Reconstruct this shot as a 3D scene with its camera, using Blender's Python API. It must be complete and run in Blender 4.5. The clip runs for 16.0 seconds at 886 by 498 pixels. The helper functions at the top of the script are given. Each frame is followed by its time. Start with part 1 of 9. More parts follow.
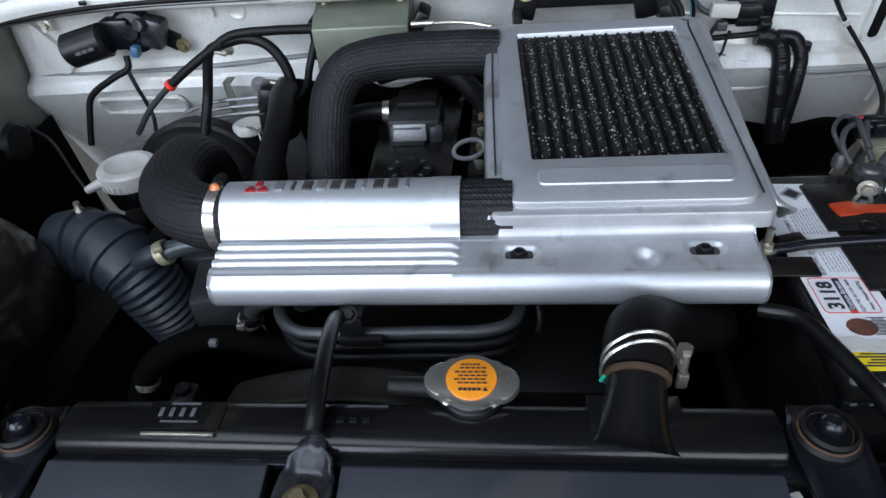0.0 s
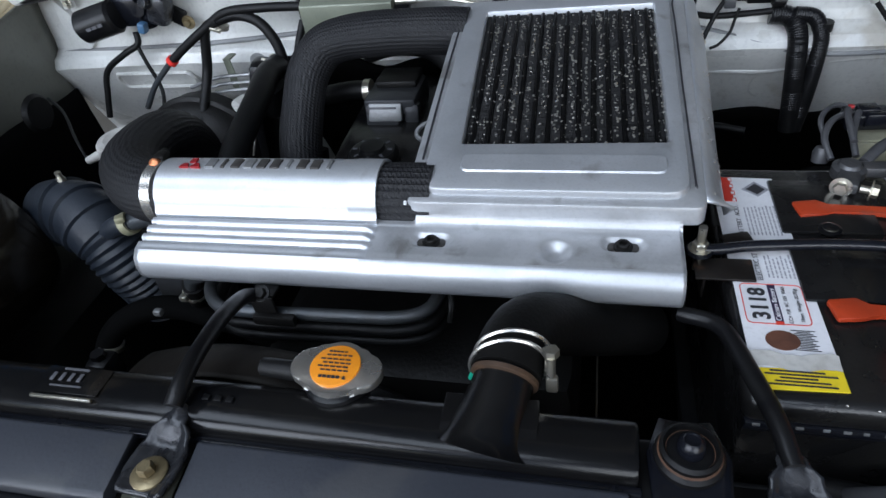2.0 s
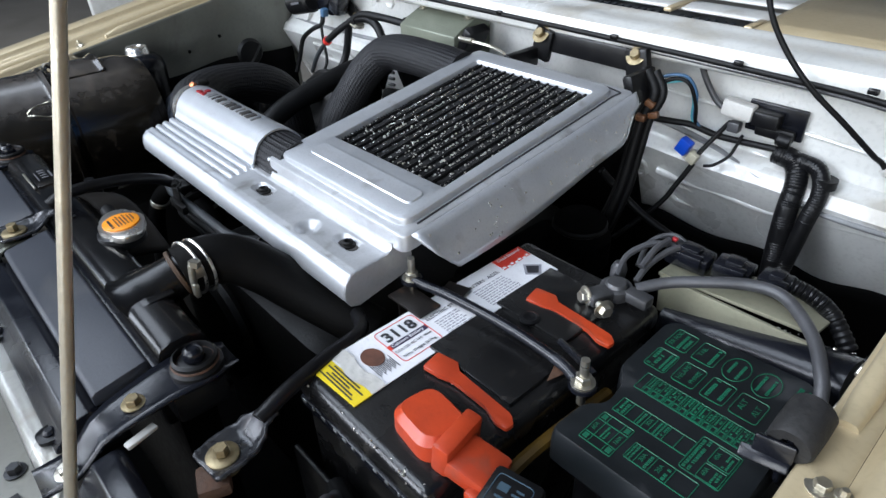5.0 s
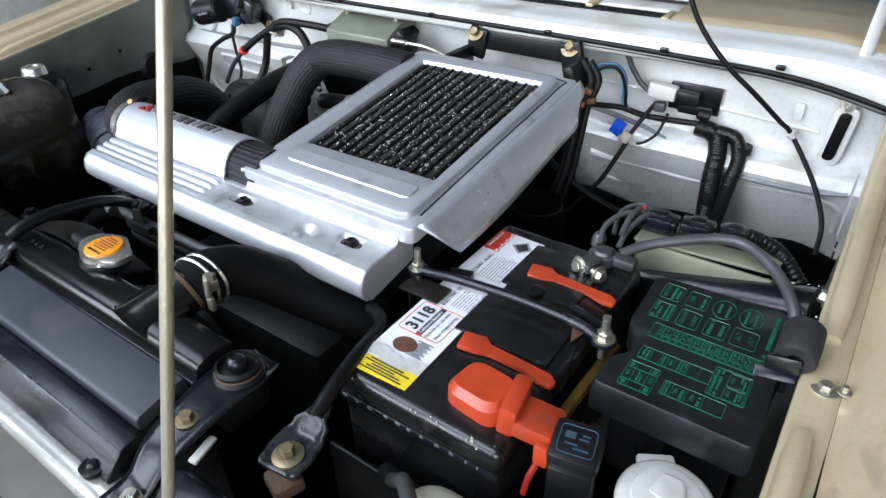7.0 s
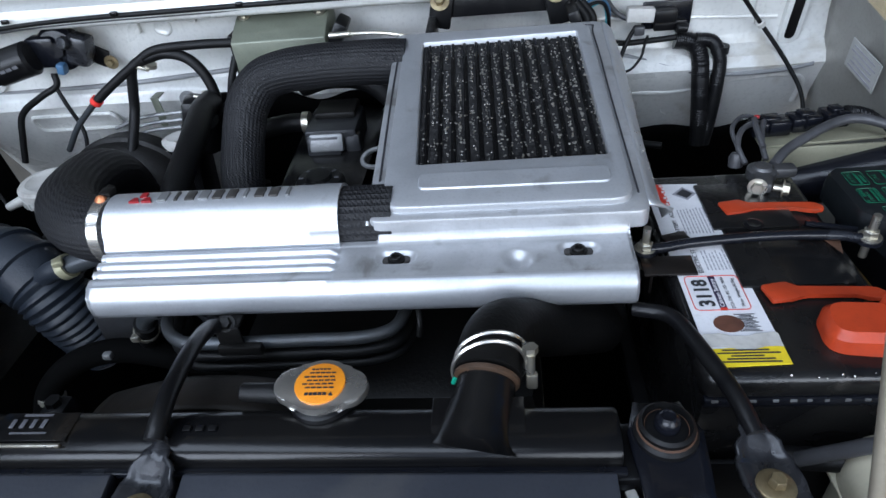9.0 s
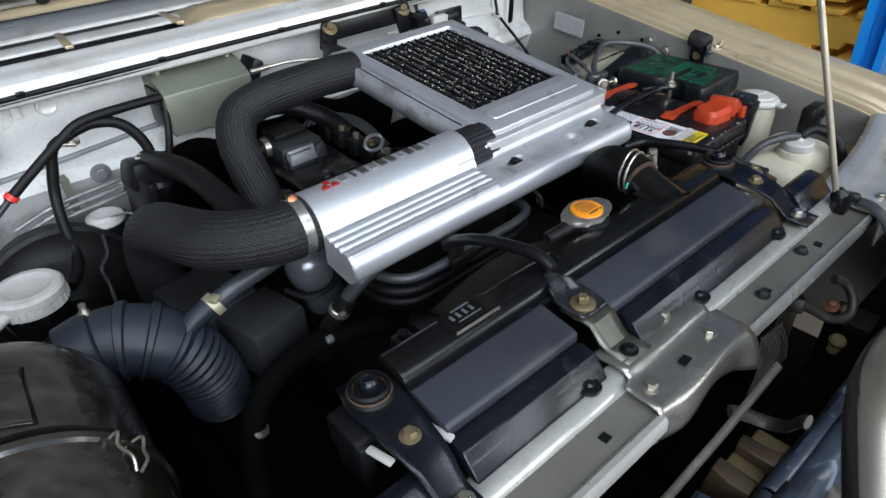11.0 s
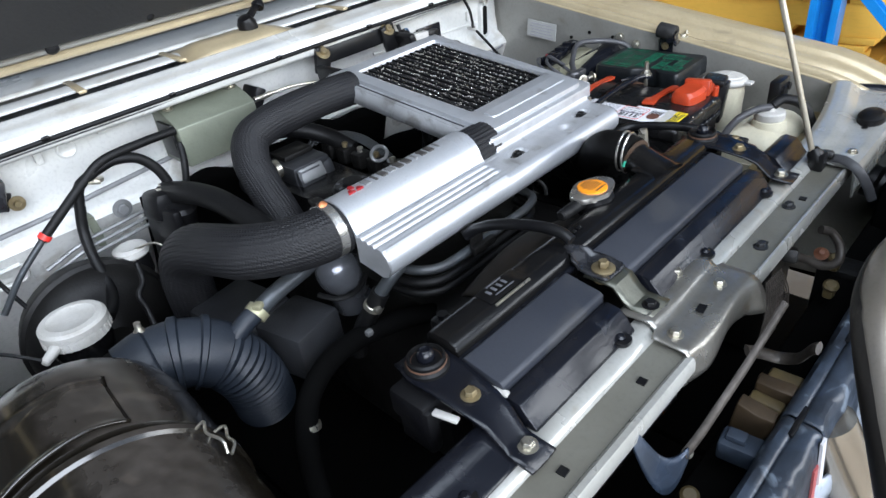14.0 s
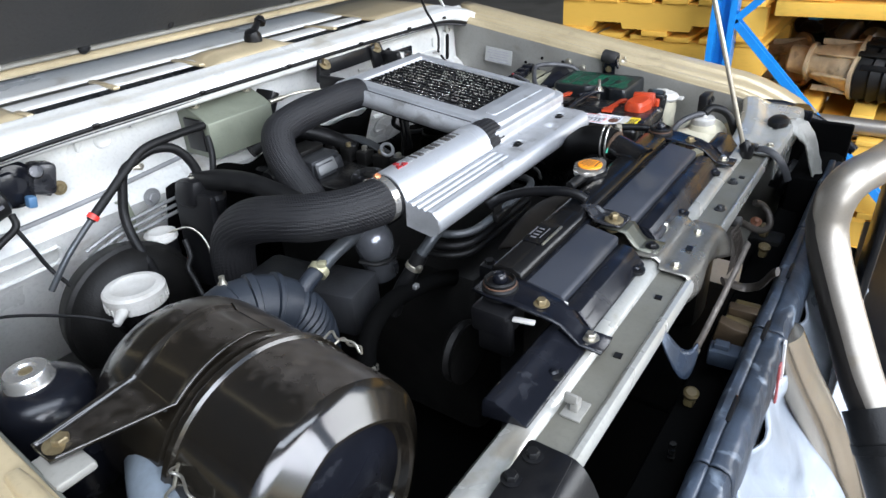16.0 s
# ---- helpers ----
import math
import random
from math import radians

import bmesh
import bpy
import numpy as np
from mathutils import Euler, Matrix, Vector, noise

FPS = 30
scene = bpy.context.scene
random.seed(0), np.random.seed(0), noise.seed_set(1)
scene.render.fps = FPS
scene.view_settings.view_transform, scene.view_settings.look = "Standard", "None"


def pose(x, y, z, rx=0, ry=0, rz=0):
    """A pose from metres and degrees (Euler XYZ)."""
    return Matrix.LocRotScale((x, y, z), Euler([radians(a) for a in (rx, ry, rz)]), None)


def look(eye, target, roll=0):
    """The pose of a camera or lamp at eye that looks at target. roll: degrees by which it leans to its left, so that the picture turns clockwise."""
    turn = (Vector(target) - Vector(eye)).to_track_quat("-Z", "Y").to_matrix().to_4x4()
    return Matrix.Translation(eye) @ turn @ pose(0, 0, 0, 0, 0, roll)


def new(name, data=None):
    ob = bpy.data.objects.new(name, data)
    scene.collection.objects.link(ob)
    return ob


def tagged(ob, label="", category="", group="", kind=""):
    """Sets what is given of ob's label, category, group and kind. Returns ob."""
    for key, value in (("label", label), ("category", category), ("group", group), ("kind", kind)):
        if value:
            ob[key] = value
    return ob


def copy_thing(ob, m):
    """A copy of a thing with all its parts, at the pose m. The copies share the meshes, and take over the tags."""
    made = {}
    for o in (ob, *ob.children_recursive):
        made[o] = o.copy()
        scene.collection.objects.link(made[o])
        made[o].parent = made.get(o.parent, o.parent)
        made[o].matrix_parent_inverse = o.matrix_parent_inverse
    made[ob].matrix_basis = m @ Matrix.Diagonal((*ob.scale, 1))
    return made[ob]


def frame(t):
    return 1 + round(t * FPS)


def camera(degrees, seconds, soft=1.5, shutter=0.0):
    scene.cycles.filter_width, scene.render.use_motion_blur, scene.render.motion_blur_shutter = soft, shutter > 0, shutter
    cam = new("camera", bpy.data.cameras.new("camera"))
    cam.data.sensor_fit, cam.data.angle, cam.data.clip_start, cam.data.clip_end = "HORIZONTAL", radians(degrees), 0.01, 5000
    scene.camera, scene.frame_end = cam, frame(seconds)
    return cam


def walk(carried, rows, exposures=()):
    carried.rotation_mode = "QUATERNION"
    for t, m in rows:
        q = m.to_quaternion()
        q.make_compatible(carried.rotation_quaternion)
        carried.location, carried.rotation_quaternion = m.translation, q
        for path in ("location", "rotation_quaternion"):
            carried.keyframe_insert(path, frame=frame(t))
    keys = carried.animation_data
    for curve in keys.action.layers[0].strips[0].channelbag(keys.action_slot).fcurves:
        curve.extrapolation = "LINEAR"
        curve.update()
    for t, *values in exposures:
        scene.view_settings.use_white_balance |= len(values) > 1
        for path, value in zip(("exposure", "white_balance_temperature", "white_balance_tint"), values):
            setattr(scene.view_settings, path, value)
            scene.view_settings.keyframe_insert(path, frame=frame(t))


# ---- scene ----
cam = camera(70.4, 16.0)
PATH = [
    (0, (0.026, -0.311, 1.376), (-0.167, 1.238, 0.126), -5.2),
    (0.5, (0.033, -0.308, 1.375), (-0.175, 1.235, 0.119), -4.7),
    (1, (0.072, -0.292, 1.366), (-0.212, 1.214, 0.082), -5.7),
    (1.5, (0.12, -0.267, 1.359), (-0.321, 1.169, 0.038), -9.4),
    (2, (0.182, -0.276, 1.359), (-0.265, 1.194, 0.08), -8.7),
    (2.5, (0.318, -0.337, 1.357), (-0.121, 1.176, 0.125), -2.8),
    (3, (0.481, -0.261, 1.355), (-0.257, 1.105, 0.094), -5.7),
    (3.5, (0.589, -0.139, 1.341), (-0.416, 1.078, 0.112), -0.2),
    (4, (0.659, -0.133, 1.351), (-0.57, 0.971, 0.224), -3.2),
    (6.5, (0.704, -0.154, 1.349), (-0.539, 0.965, 0.252), -0.9),
    (7, (0.628, -0.247, 1.363), (-0.346, 1.102, 0.253), -1.3),
    (7.5, (0.513, -0.337, 1.37), (-0.357, 1.079, 0.257), -4.9),
    (8, (0.386, -0.325, 1.335), (-0.278, 1.169, 0.183), -3.1),
    (8.5, (0.262, -0.306, 1.35), (-0.195, 1.217, 0.137), -5.6),
    (10.8, (-0.446, -0.377, 1.38), (0.522, 0.95, 0.239), -2.4),
    (11, (-0.541, -0.386, 1.391), (0.504, 0.892, 0.26), -3.4),
    (11.5, (-0.669, -0.383, 1.394), (0.438, 0.856, 0.281), -4.9),
    (12, (-0.654, -0.39, 1.398), (0.477, 0.862, 0.324), -8.1),
    (12.5, (-0.656, -0.406, 1.39), (0.482, 0.844, 0.322), -7.9),
    (13, (-0.662, -0.409, 1.391), (0.486, 0.83, 0.32), -7.7),
    (13.5, (-0.66, -0.411, 1.39), (0.475, 0.835, 0.313), -7.6),
    (14, (-0.63, -0.4, 1.394), (0.491, 0.858, 0.317), -8.2),
    (14.5, (-0.586, -0.371, 1.386), (0.485, 0.909, 0.284), -7.3),
    (15, (-0.657, -0.362, 1.379), (0.532, 0.83, 0.299), -7.2),
    (15.5, (-0.838, -0.374, 1.381), (0.504, 0.715, 0.375), -6.4),
    (16, (-0.898, -0.371, 1.393), (0.489, 0.678, 0.405), -3.8),
]
# seconds, stops, white balance
EXPOSURES = [(0.0, 0.0, 6020, 9), (2.5, 0.0, 6080, 9), (3.5, 0.25, 6250, 9), (6.5, 0.78, 6250, 9), (7.5, 0.64, 6010, 9), (8.5, 0.17, 5790, 9), (11.0, 0.27, 6350, 9), (12.0, 0.76, 6250, 9), (14.5, 0.75, 6250, 9), (16.0, 1.01, 6350, 10)]
walk(cam, [(t, look(e, a, r)) for t, e, a, r in PATH], EXPOSURES)

# ---- world and light ----
world = bpy.data.worlds.new("daylight")
scene.world = world
world.use_nodes = True
wn = world.node_tree
bg = wn.nodes["Background"]
sky = wn.nodes.new("ShaderNodeTexSky")
sky.sky_type = "NISHITA"
sky.sun_disc = False
sky.sun_elevation = radians(42)
sky.sun_rotation = radians(200)
wn.links.new(sky.outputs[0], bg.inputs[0])
bg.inputs[1].default_value = 0.12
door_light = bpy.data.lights.new("doorway_daylight", "AREA")
door_light.shape, door_light.size, door_light.size_y = "RECTANGLE", 4.2, 2.2
door_light.energy, door_light.color = 215, (0.905, 0.945, 1.03)
door_lamp = new("doorway_daylight", door_light)
door_lamp.matrix_world = look((-2.5, -4.2, 2.9), (0, 0.3, 1.0))
# Overhead fill added below the closed roof, which has no opening.
fill_light = bpy.data.lights.new("overhead_fill", "AREA")
fill_light.shape, fill_light.size, fill_light.size_y = "RECTANGLE", 5.0, 1.6
fill_light.energy, fill_light.color = 118, (0.85, 0.925, 1.04)
fill_lamp = new("overhead_fill", fill_light)
fill_lamp.matrix_world = look((-1.2, -1.7, 4.5), (-0.1, 0.1, 1.0))

# Fill added to brighten the firewall from the right front; no door stands there.
side_light = bpy.data.lights.new("right_front_fill", "AREA")
side_light.shape, side_light.size, side_light.size_y = "RECTANGLE", 2.6, 2.2
side_light.energy, side_light.color = 100, (0.97, 0.97, 0.97)
side_lamp = new("right_front_fill", side_light)
side_lamp.matrix_world = look((2.6, -4.0, 2.4), (0.3, 0.6, 1.0))

# ---- small mesh kit ----


def thing(name, at, label="", category="", group="", kind=""):
    ob = new(name)
    ob.location = at
    ob.empty_display_size = 0.05
    return tagged(ob, label, category, group, kind)


def root_of(ob):
    while ob.parent:
        ob = ob.parent
    return ob


def finish(bm, name, material, angle=38):
    bmesh.ops.recalc_face_normals(bm, faces=bm.faces)
    me = bpy.data.meshes.new(name)
    bm.to_mesh(me)
    bm.free()
    me.materials.append(material)
    me.polygons.foreach_set("use_smooth", [True] * len(me.polygons))
    me.set_sharp_from_angle(angle=radians(angle))
    return me


def part(name, bm, material, parent, label="", angle=38, kind=""):
    """One mesh in world places, under a thing or a part."""
    bmesh.ops.translate(bm, verts=bm.verts, vec=-Vector(root_of(parent).location))
    ob = new(name, finish(bm, name, material, angle))
    ob.parent = parent
    return tagged(ob, label, kind=kind)


def solid(name, bm, material, label="", category="", group="", kind="", angle=38):
    """A thing that is one mesh, in world places; its origin goes to its base."""
    lo = Vector([min(v.co[i] for v in bm.verts) for i in range(3)])
    hi = Vector([max(v.co[i] for v in bm.verts) for i in range(3)])
    base = Vector(((lo.x + hi.x) / 2, (lo.y + hi.y) / 2, lo.z))
    bmesh.ops.translate(bm, verts=bm.verts, vec=-base)
    ob = new(name, finish(bm, name, material, angle))
    ob.location = base
    return tagged(ob, label, category, group, kind)


def B():
    return bmesh.new()


def bevel(bm, verts, width, segs=2):
    vs = set(verts)
    edges = [e for e in bm.edges if e.verts[0] in vs and e.verts[1] in vs]
    bmesh.ops.bevel(bm, geom=edges, offset=width, segments=segs, profile=0.5, affect="EDGES", clamp_overlap=True)


def box(bm, c, s, b=0.0, rot=(0, 0, 0), segs=2):
    m = pose(*c, *rot) @ Matrix.Diagonal((*s, 1))
    r = bmesh.ops.create_cube(bm, size=1, matrix=m)
    if b:
        bevel(bm, r["verts"], b, segs)
    return bm


def prism(bm, poly, axis, a, b, bev=0.0, segs=2):
    """A closed outline drawn in two axes and drawn out along the third from a to b."""
    def put(u, v, w):
        return {"x": (w, u, v), "y": (u, w, v), "z": (u, v, w)}[axis]
    n = len(poly)
    lo = [bm.verts.new(put(u, v, a)) for u, v in poly]
    hi = [bm.verts.new(put(u, v, b)) for u, v in poly]
    bm.faces.new(lo[::-1])
    bm.faces.new(hi)
    for i in range(n):
        bm.faces.new((lo[i], lo[(i + 1) % n], hi[(i + 1) % n], hi[i]))
    if bev:
        bevel(bm, lo + hi, bev, segs)
    return bm


def frame_to(d):
    return Vector(d).normalized().to_track_quat("Z", "Y").to_matrix()


def lathe(bm, profile, at=(0, 0, 0), way=(0, 0, 1), seg=24, squash=(1, 1)):
    """Radius and height pairs turned about an axis that starts at a point."""
    rot = frame_to(way)
    at = Vector(at)
    rings = []
    for r, h in profile:
        if r < 1e-6:
            rings.append([bm.verts.new(at + rot @ Vector((0, 0, h)))])
        else:
            rings.append([bm.verts.new(at + rot @ Vector((r * squash[0] * math.cos(2 * math.pi * k / seg), r * squash[1] * math.sin(2 * math.pi * k / seg), h))) for k in range(seg)])
    for p, q in zip(rings, rings[1:]):
        for k in range(seg):
            a = [p[k % len(p)], p[(k + 1) % len(p)], q[(k + 1) % len(q)], q[k % len(q)]]
            u = []
            for v in a:
                if v not in u:
                    u.append(v)
            if len(u) > 2:
                bm.faces.new(u)
    for ring, flip in ((rings[0], True), (rings[-1], False)):
        if len(ring) > 2:
            bm.faces.new(ring[::-1] if flip else ring)
    return bm


def rod(bm, a, b, r, r2=None, seg=16, e=0.0):
    a, b = Vector(a), Vector(b)
    L = (b - a).length
    r2 = r if r2 is None else r2
    prof = [(r - e, 0), (r, e), (r2, L - e), (r2 - e, L)] if e else [(r, 0), (r2, L)]
    return lathe(bm, prof, a, b - a, seg)


def spline(pts, n=8):
    """A smooth line through points."""
    P = [Vector(p) for p in pts]
    P = [P[0] * 2 - P[1]] + P + [P[-1] * 2 - P[-2]]
    out = []
    for i in range(1, len(P) - 2):
        a, b, c, d = P[i - 1:i + 3]
        for k in range(n):
            t = k / n
            out.append(0.5 * (2 * b + (c - a) * t + (2 * a - 5 * b + 4 * c - d) * t * t + (3 * b - a - 3 * c + d) * t ** 3))
    out.append(P[-2])
    return out


def tube(bm, pts, r, seg=12, n=8, radius=None, ribs=0, rib=0.0, smooth=True, squash=1.0):
    """A pipe along points. radius(u, i): its radius along the way; ribs: ridges that run along it."""
    line = spline(pts, n) if smooth else [Vector(p) for p in pts]
    up = None
    rings = []
    total = sum((b - a).length for a, b in zip(line, line[1:]))
    run = 0.0
    for i, p in enumerate(line):
        if i:
            run += (p - line[i - 1]).length
        t = (line[min(i + 1, len(line) - 1)] - line[max(i - 1, 0)]).normalized()
        if up is None:
            up = t.orthogonal().normalized()
        up = (up - t * up.dot(t)).normalized()
        side = t.cross(up)
        rr = radius(run / total, run) if radius else r
        ring = []
        for k in range(seg):
            a = 2 * math.pi * k / seg
            q = rr * (1 + (rib * math.cos(ribs * a) if ribs else 0))
            ring.append(bm.verts.new(p + up * math.cos(a) * q + side * math.sin(a) * q * squash))
        rings.append(ring)
    for p, q in zip(rings, rings[1:]):
        for k in range(seg):
            bm.faces.new((p[k], p[(k + 1) % seg], q[(k + 1) % seg], q[k]))
    bm.faces.new(rings[0][::-1])
    bm.faces.new(rings[-1])
    return bm


def hexbolt(bm, at, r=0.006, h=0.005, way=(0, 0, 1), washer=1.5):
    if washer:
        lathe(bm, [(r * washer, 0), (r * washer, 0.0012), (r * 1.1, 0.0016)], at, way, 20)
    lathe(bm, [(r, 0.0012), (r, h), (r * 0.85, h + 0.0012), (0.0, h + 0.0012)], at, way, 6)
    return bm


def sheet(bm, fn, nu, nv):
    """A grid of points fn(u, v) with u and v from 0 to 1."""
    g = [[bm.verts.new(fn(i / nu, j / nv)) for j in range(nv + 1)] for i in range(nu + 1)]
    for i in range(nu):
        for j in range(nv):
            bm.faces.new((g[i][j], g[i + 1][j], g[i + 1][j + 1], g[i][j + 1]))
    return bm


def thick(ob, t, offset=-1):
    m = ob.modifiers.new("thickness", "SOLIDIFY")
    m.thickness, m.offset = t, offset
    return ob


def rounded(poly, r, n=4):
    """Round the corners of a closed outline."""
    out = []
    m = len(poly)
    for i in range(m):
        p, a, b = Vector(poly[i]), Vector(poly[i - 1]), Vector(poly[(i + 1) % m])
        u, v = (a - p), (b - p)
        d = min(r, u.length * 0.45, v.length * 0.45)
        s, e = p + u.normalized() * d, p + v.normalized() * d
        for k in range(n + 1):
            t = k / n
            q = s * (1 - t) ** 2 + p * 2 * t * (1 - t) + e * t * t
            out.append((q.x, q.y))
    return out


def ease(a, b, v):
    t = min(1.0, max(0.0, (v - a) / (b - a)))
    return t * t * (3 - 2 * t)


# ---- materials ----


def mat(name, col, rough=0.5, metal=0.0, col2=None, scale=18, fine=220, amount=0.5, rvar=0.15, bump=0.15, bscale=None, coat=0.0, island=0.0, spots=None, stretch=None, spec=0.5):
    """Two scales of noise in colour, gloss and relief. spots: colour, size, share of sharp-edged stains."""
    m = bpy.data.materials.new(name)
    m.use_nodes = True
    t = m.node_tree
    p = t.nodes["Principled BSDF"]
    L = t.links.new
    co = t.nodes.new("ShaderNodeTexCoord").outputs["Object"]
    if stretch:
        mp = t.nodes.new("ShaderNodeMapping")
        mp.inputs["Scale"].default_value = stretch
        L(co, mp.inputs[0])
        co = mp.outputs[0]

    def noise_at(s, detail=4, dist=0.0):
        n = t.nodes.new("ShaderNodeTexNoise")
        n.inputs["Scale"].default_value, n.inputs["Detail"].default_value, n.inputs["Distortion"].default_value = s, detail, dist
        L(co, n.inputs["Vector"])
        return n.outputs[0]

    def ramp(src, a, b, lo=(0, 0, 0, 1), hi=(1, 1, 1, 1)):
        r = t.nodes.new("ShaderNodeValToRGB")
        r.color_ramp.elements[0].position, r.color_ramp.elements[1].position = a, b
        r.color_ramp.elements[0].color, r.color_ramp.elements[1].color = lo, hi
        L(src, r.inputs[0])
        return r.outputs[0]

    def mix(a, b, f):
        n = t.nodes.new("ShaderNodeMix")
        n.data_type = "RGBA"
        for s, v in ((n.inputs[6], a), (n.inputs[7], b), (n.inputs[0], f)):
            if isinstance(v, (tuple, float, int)):
                s.default_value = v
            else:
                L(v, s)
        return n.outputs[2]

    big, small = noise_at(scale, 5, 0.6), noise_at(fine, 3)
    c1 = (*col, 1)
    c2 = (*(col2 or [v * 0.72 for v in col]), 1)
    c = mix(c1, c2, ramp(big, 0.5 - 0.3 * amount - 0.02, 0.5 + 0.3))
    g = mix(c, tuple(v * 0.6 for v in c1[:3]) + (1,), ramp(small, 0.5, 0.8, hi=(amount * 0.6,) * 3 + (1,)))
    if spots:
        scol, ssize, share = spots[:3]
        g = mix(g, (*scol, 1), ramp(noise_at(ssize, 8, 0.4), 0.66 - share * 0.5, 0.76 - share * 0.5, hi=(0.6, 0.6, 0.6, 1)))
    if island:
        oi = t.nodes.new("ShaderNodeObjectInfo").outputs["Random"]
        g = mix(g, tuple(v * (1 - island) for v in c1[:3]) + (1,), oi)
    L(g, p.inputs["Base Color"])
    mr = t.nodes.new("ShaderNodeMapRange")
    mr.inputs[3].default_value, mr.inputs[4].default_value = max(0.02, rough - rvar), min(1, rough + rvar)
    L(big, mr.inputs[0])
    L(mr.outputs[0], p.inputs["Roughness"])
    p.inputs["Metallic"].default_value = metal
    p.inputs["Specular IOR Level"].default_value = spec
    if coat:
        p.inputs["Coat Weight"].default_value, p.inputs["Coat Roughness"].default_value = coat, 0.08
    if bump:
        bn = t.nodes.new("ShaderNodeBump")
        bn.inputs["Strength"].default_value, bn.inputs["Distance"].default_value = bump, 0.002
        L(noise_at(bscale or fine, 4), bn.inputs["Height"])
        L(bn.outputs[0], p.inputs["Normal"])
    return m


ALU = mat("satin_silver_alloy", (0.575, 0.59, 0.615), 0.38, 0.64, (0.45, 0.465, 0.485), 14, 380, 0.5, 0.08, 0.08, 260, spots=((0.30, 0.29, 0.28), 26, 0.06))
ALU_DIRTY = mat("weathered_silver_alloy", (0.58, 0.59, 0.61), 0.40, 0.58, (0.36, 0.365, 0.37), 16, 300, 0.7, 0.1, 0.12, 240, spots=((0.17, 0.16, 0.14), 22, 0.17))
STEEL = mat("zinc_steel", (0.58, 0.56, 0.50), 0.32, 0.9, (0.42, 0.38, 0.28), 60, 500, 0.6)
BRASSY = mat("yellow_zinc_bolt", (0.34, 0.28, 0.16), 0.4, 0.65, (0.15, 0.11, 0.06), 90, 600, 0.8)
COPPER = mat("copper_screw", (0.72, 0.28, 0.12), 0.4, 0.7, (0.5, 0.14, 0.06), 120, 600)
RUBBER = mat("black_rubber", (0.0035, 0.0035, 0.004), 0.5, 0, (0.008, 0.008, 0.0078), 24, 300, 0.6, 0.15, 0.2, spec=0.24)
HOSE = mat("braided_hose_sleeve", (0.010, 0.010, 0.0115), 0.5, 0, (0.017, 0.017, 0.018), 20, 420, 0.6, 0.12, 0.5, 520, spec=0.3)
PLASTIC = mat("black_plastic", (0.0045, 0.0045, 0.0055), 0.34, 0, (0.010, 0.010, 0.010), 30, 320, 0.6, 0.14, 0.12, spec=0.3)
DUSTY = mat("dusty_black_plastic", (0.0035, 0.0037, 0.0045), 0.22, 0, (0.008, 0.0075, 0.007), 16, 260, 0.7, 0.10, 0.05, spec=0.28, spots=((0.020, 0.016, 0.012), 18, 0.06))
GLOSSBLACK = mat("satin_black_paint", (0.0045, 0.005, 0.0075), 0.25, 0, (0.009, 0.010, 0.014), 13, 240, 0.6, 0.12, 0.1, spec=0.36, spots=((0.032, 0.034, 0.040), 24, 0.05))
FOAM = mat("foam_pad", (0.023, 0.026, 0.034), 0.46, 0, (0.036, 0.039, 0.048), 9, 500, 0.8, 0.14, 0.06, 300, spec=0.45, spots=((0.055, 0.055, 0.057), 11, 0.13))
INTAKE = mat("blue_grey_rubber", (0.008, 0.0115, 0.018), 0.42, 0, (0.018, 0.022, 0.029), 18, 300, 0.7, 0.12, 0.2, spec=0.35)
BODY = mat("silver_white_paint", (0.75, 0.75, 0.72), 0.3, 0.08, (0.54, 0.54, 0.515), 6, 160, 0.9, 0.12, 0.06, coat=0.35, spots=((0.36, 0.32, 0.25), 9, 0.13))
BODY_GREY = mat("dusty_silver_paint", (0.30, 0.295, 0.27), 0.4, 0.2, (0.22, 0.21, 0.185), 9, 180, 0.7, 0.12, 0.1, spots=((0.16, 0.14, 0.11), 14, 0.06))
GRIMY = mat("grimy_olive_silver_paint", (0.175, 0.18, 0.155), 0.42, 0.2, (0.10, 0.10, 0.085), 7, 160, 0.9, 0.12, 0.1, spots=((0.05, 0.045, 0.035), 10, 0.12))
GOLD = mat("beige_gold_paint", (0.52, 0.43, 0.275), 0.34, 0.32, (0.41, 0.33, 0.20), 8, 200, 0.5, 0.1, 0.06, coat=0.4, spots=((0.25, 0.21, 0.15), 14, 0.04))
OLIVE = mat("olive_zinc_plate", (0.20, 0.215, 0.165), 0.42, 0.35, (0.13, 0.14, 0.105), 14, 240, 0.6, 0.1, 0.1)
POCKET = mat("dark_grey_brown_alloy", (0.10, 0.095, 0.09), 0.4, 0.4, (0.035, 0.032, 0.03), 60, 300, 0.9, 0.12, 0.1)
DARKCAST = mat("dark_cast_alloy", (0.036, 0.038, 0.042), 0.42, 0.3, (0.014, 0.014, 0.015), 16, 240, 0.8, 0.12, 0.3)
BATT = mat("battery_case", (0.005, 0.005, 0.0055), 0.27, 0, (0.012, 0.0115, 0.011), 22, 300, 0.6, 0.14, 0.12, spots=((0.05, 0.045, 0.04), 30, 0.05))
ORANGE = mat("orange_red_plastic", (0.47, 0.052, 0.014), 0.34, 0, (0.30, 0.032, 0.011), 25, 300, 0.6, 0.1, 0.12, 120, spots=((0.20, 0.05, 0.03), 30, 0.08))
CAPORANGE = mat("orange_sticker", (0.85, 0.30, 0.015), 0.4, 0, (0.75, 0.24, 0.01), 40, 300, 0.4, 0.08, 0.03)
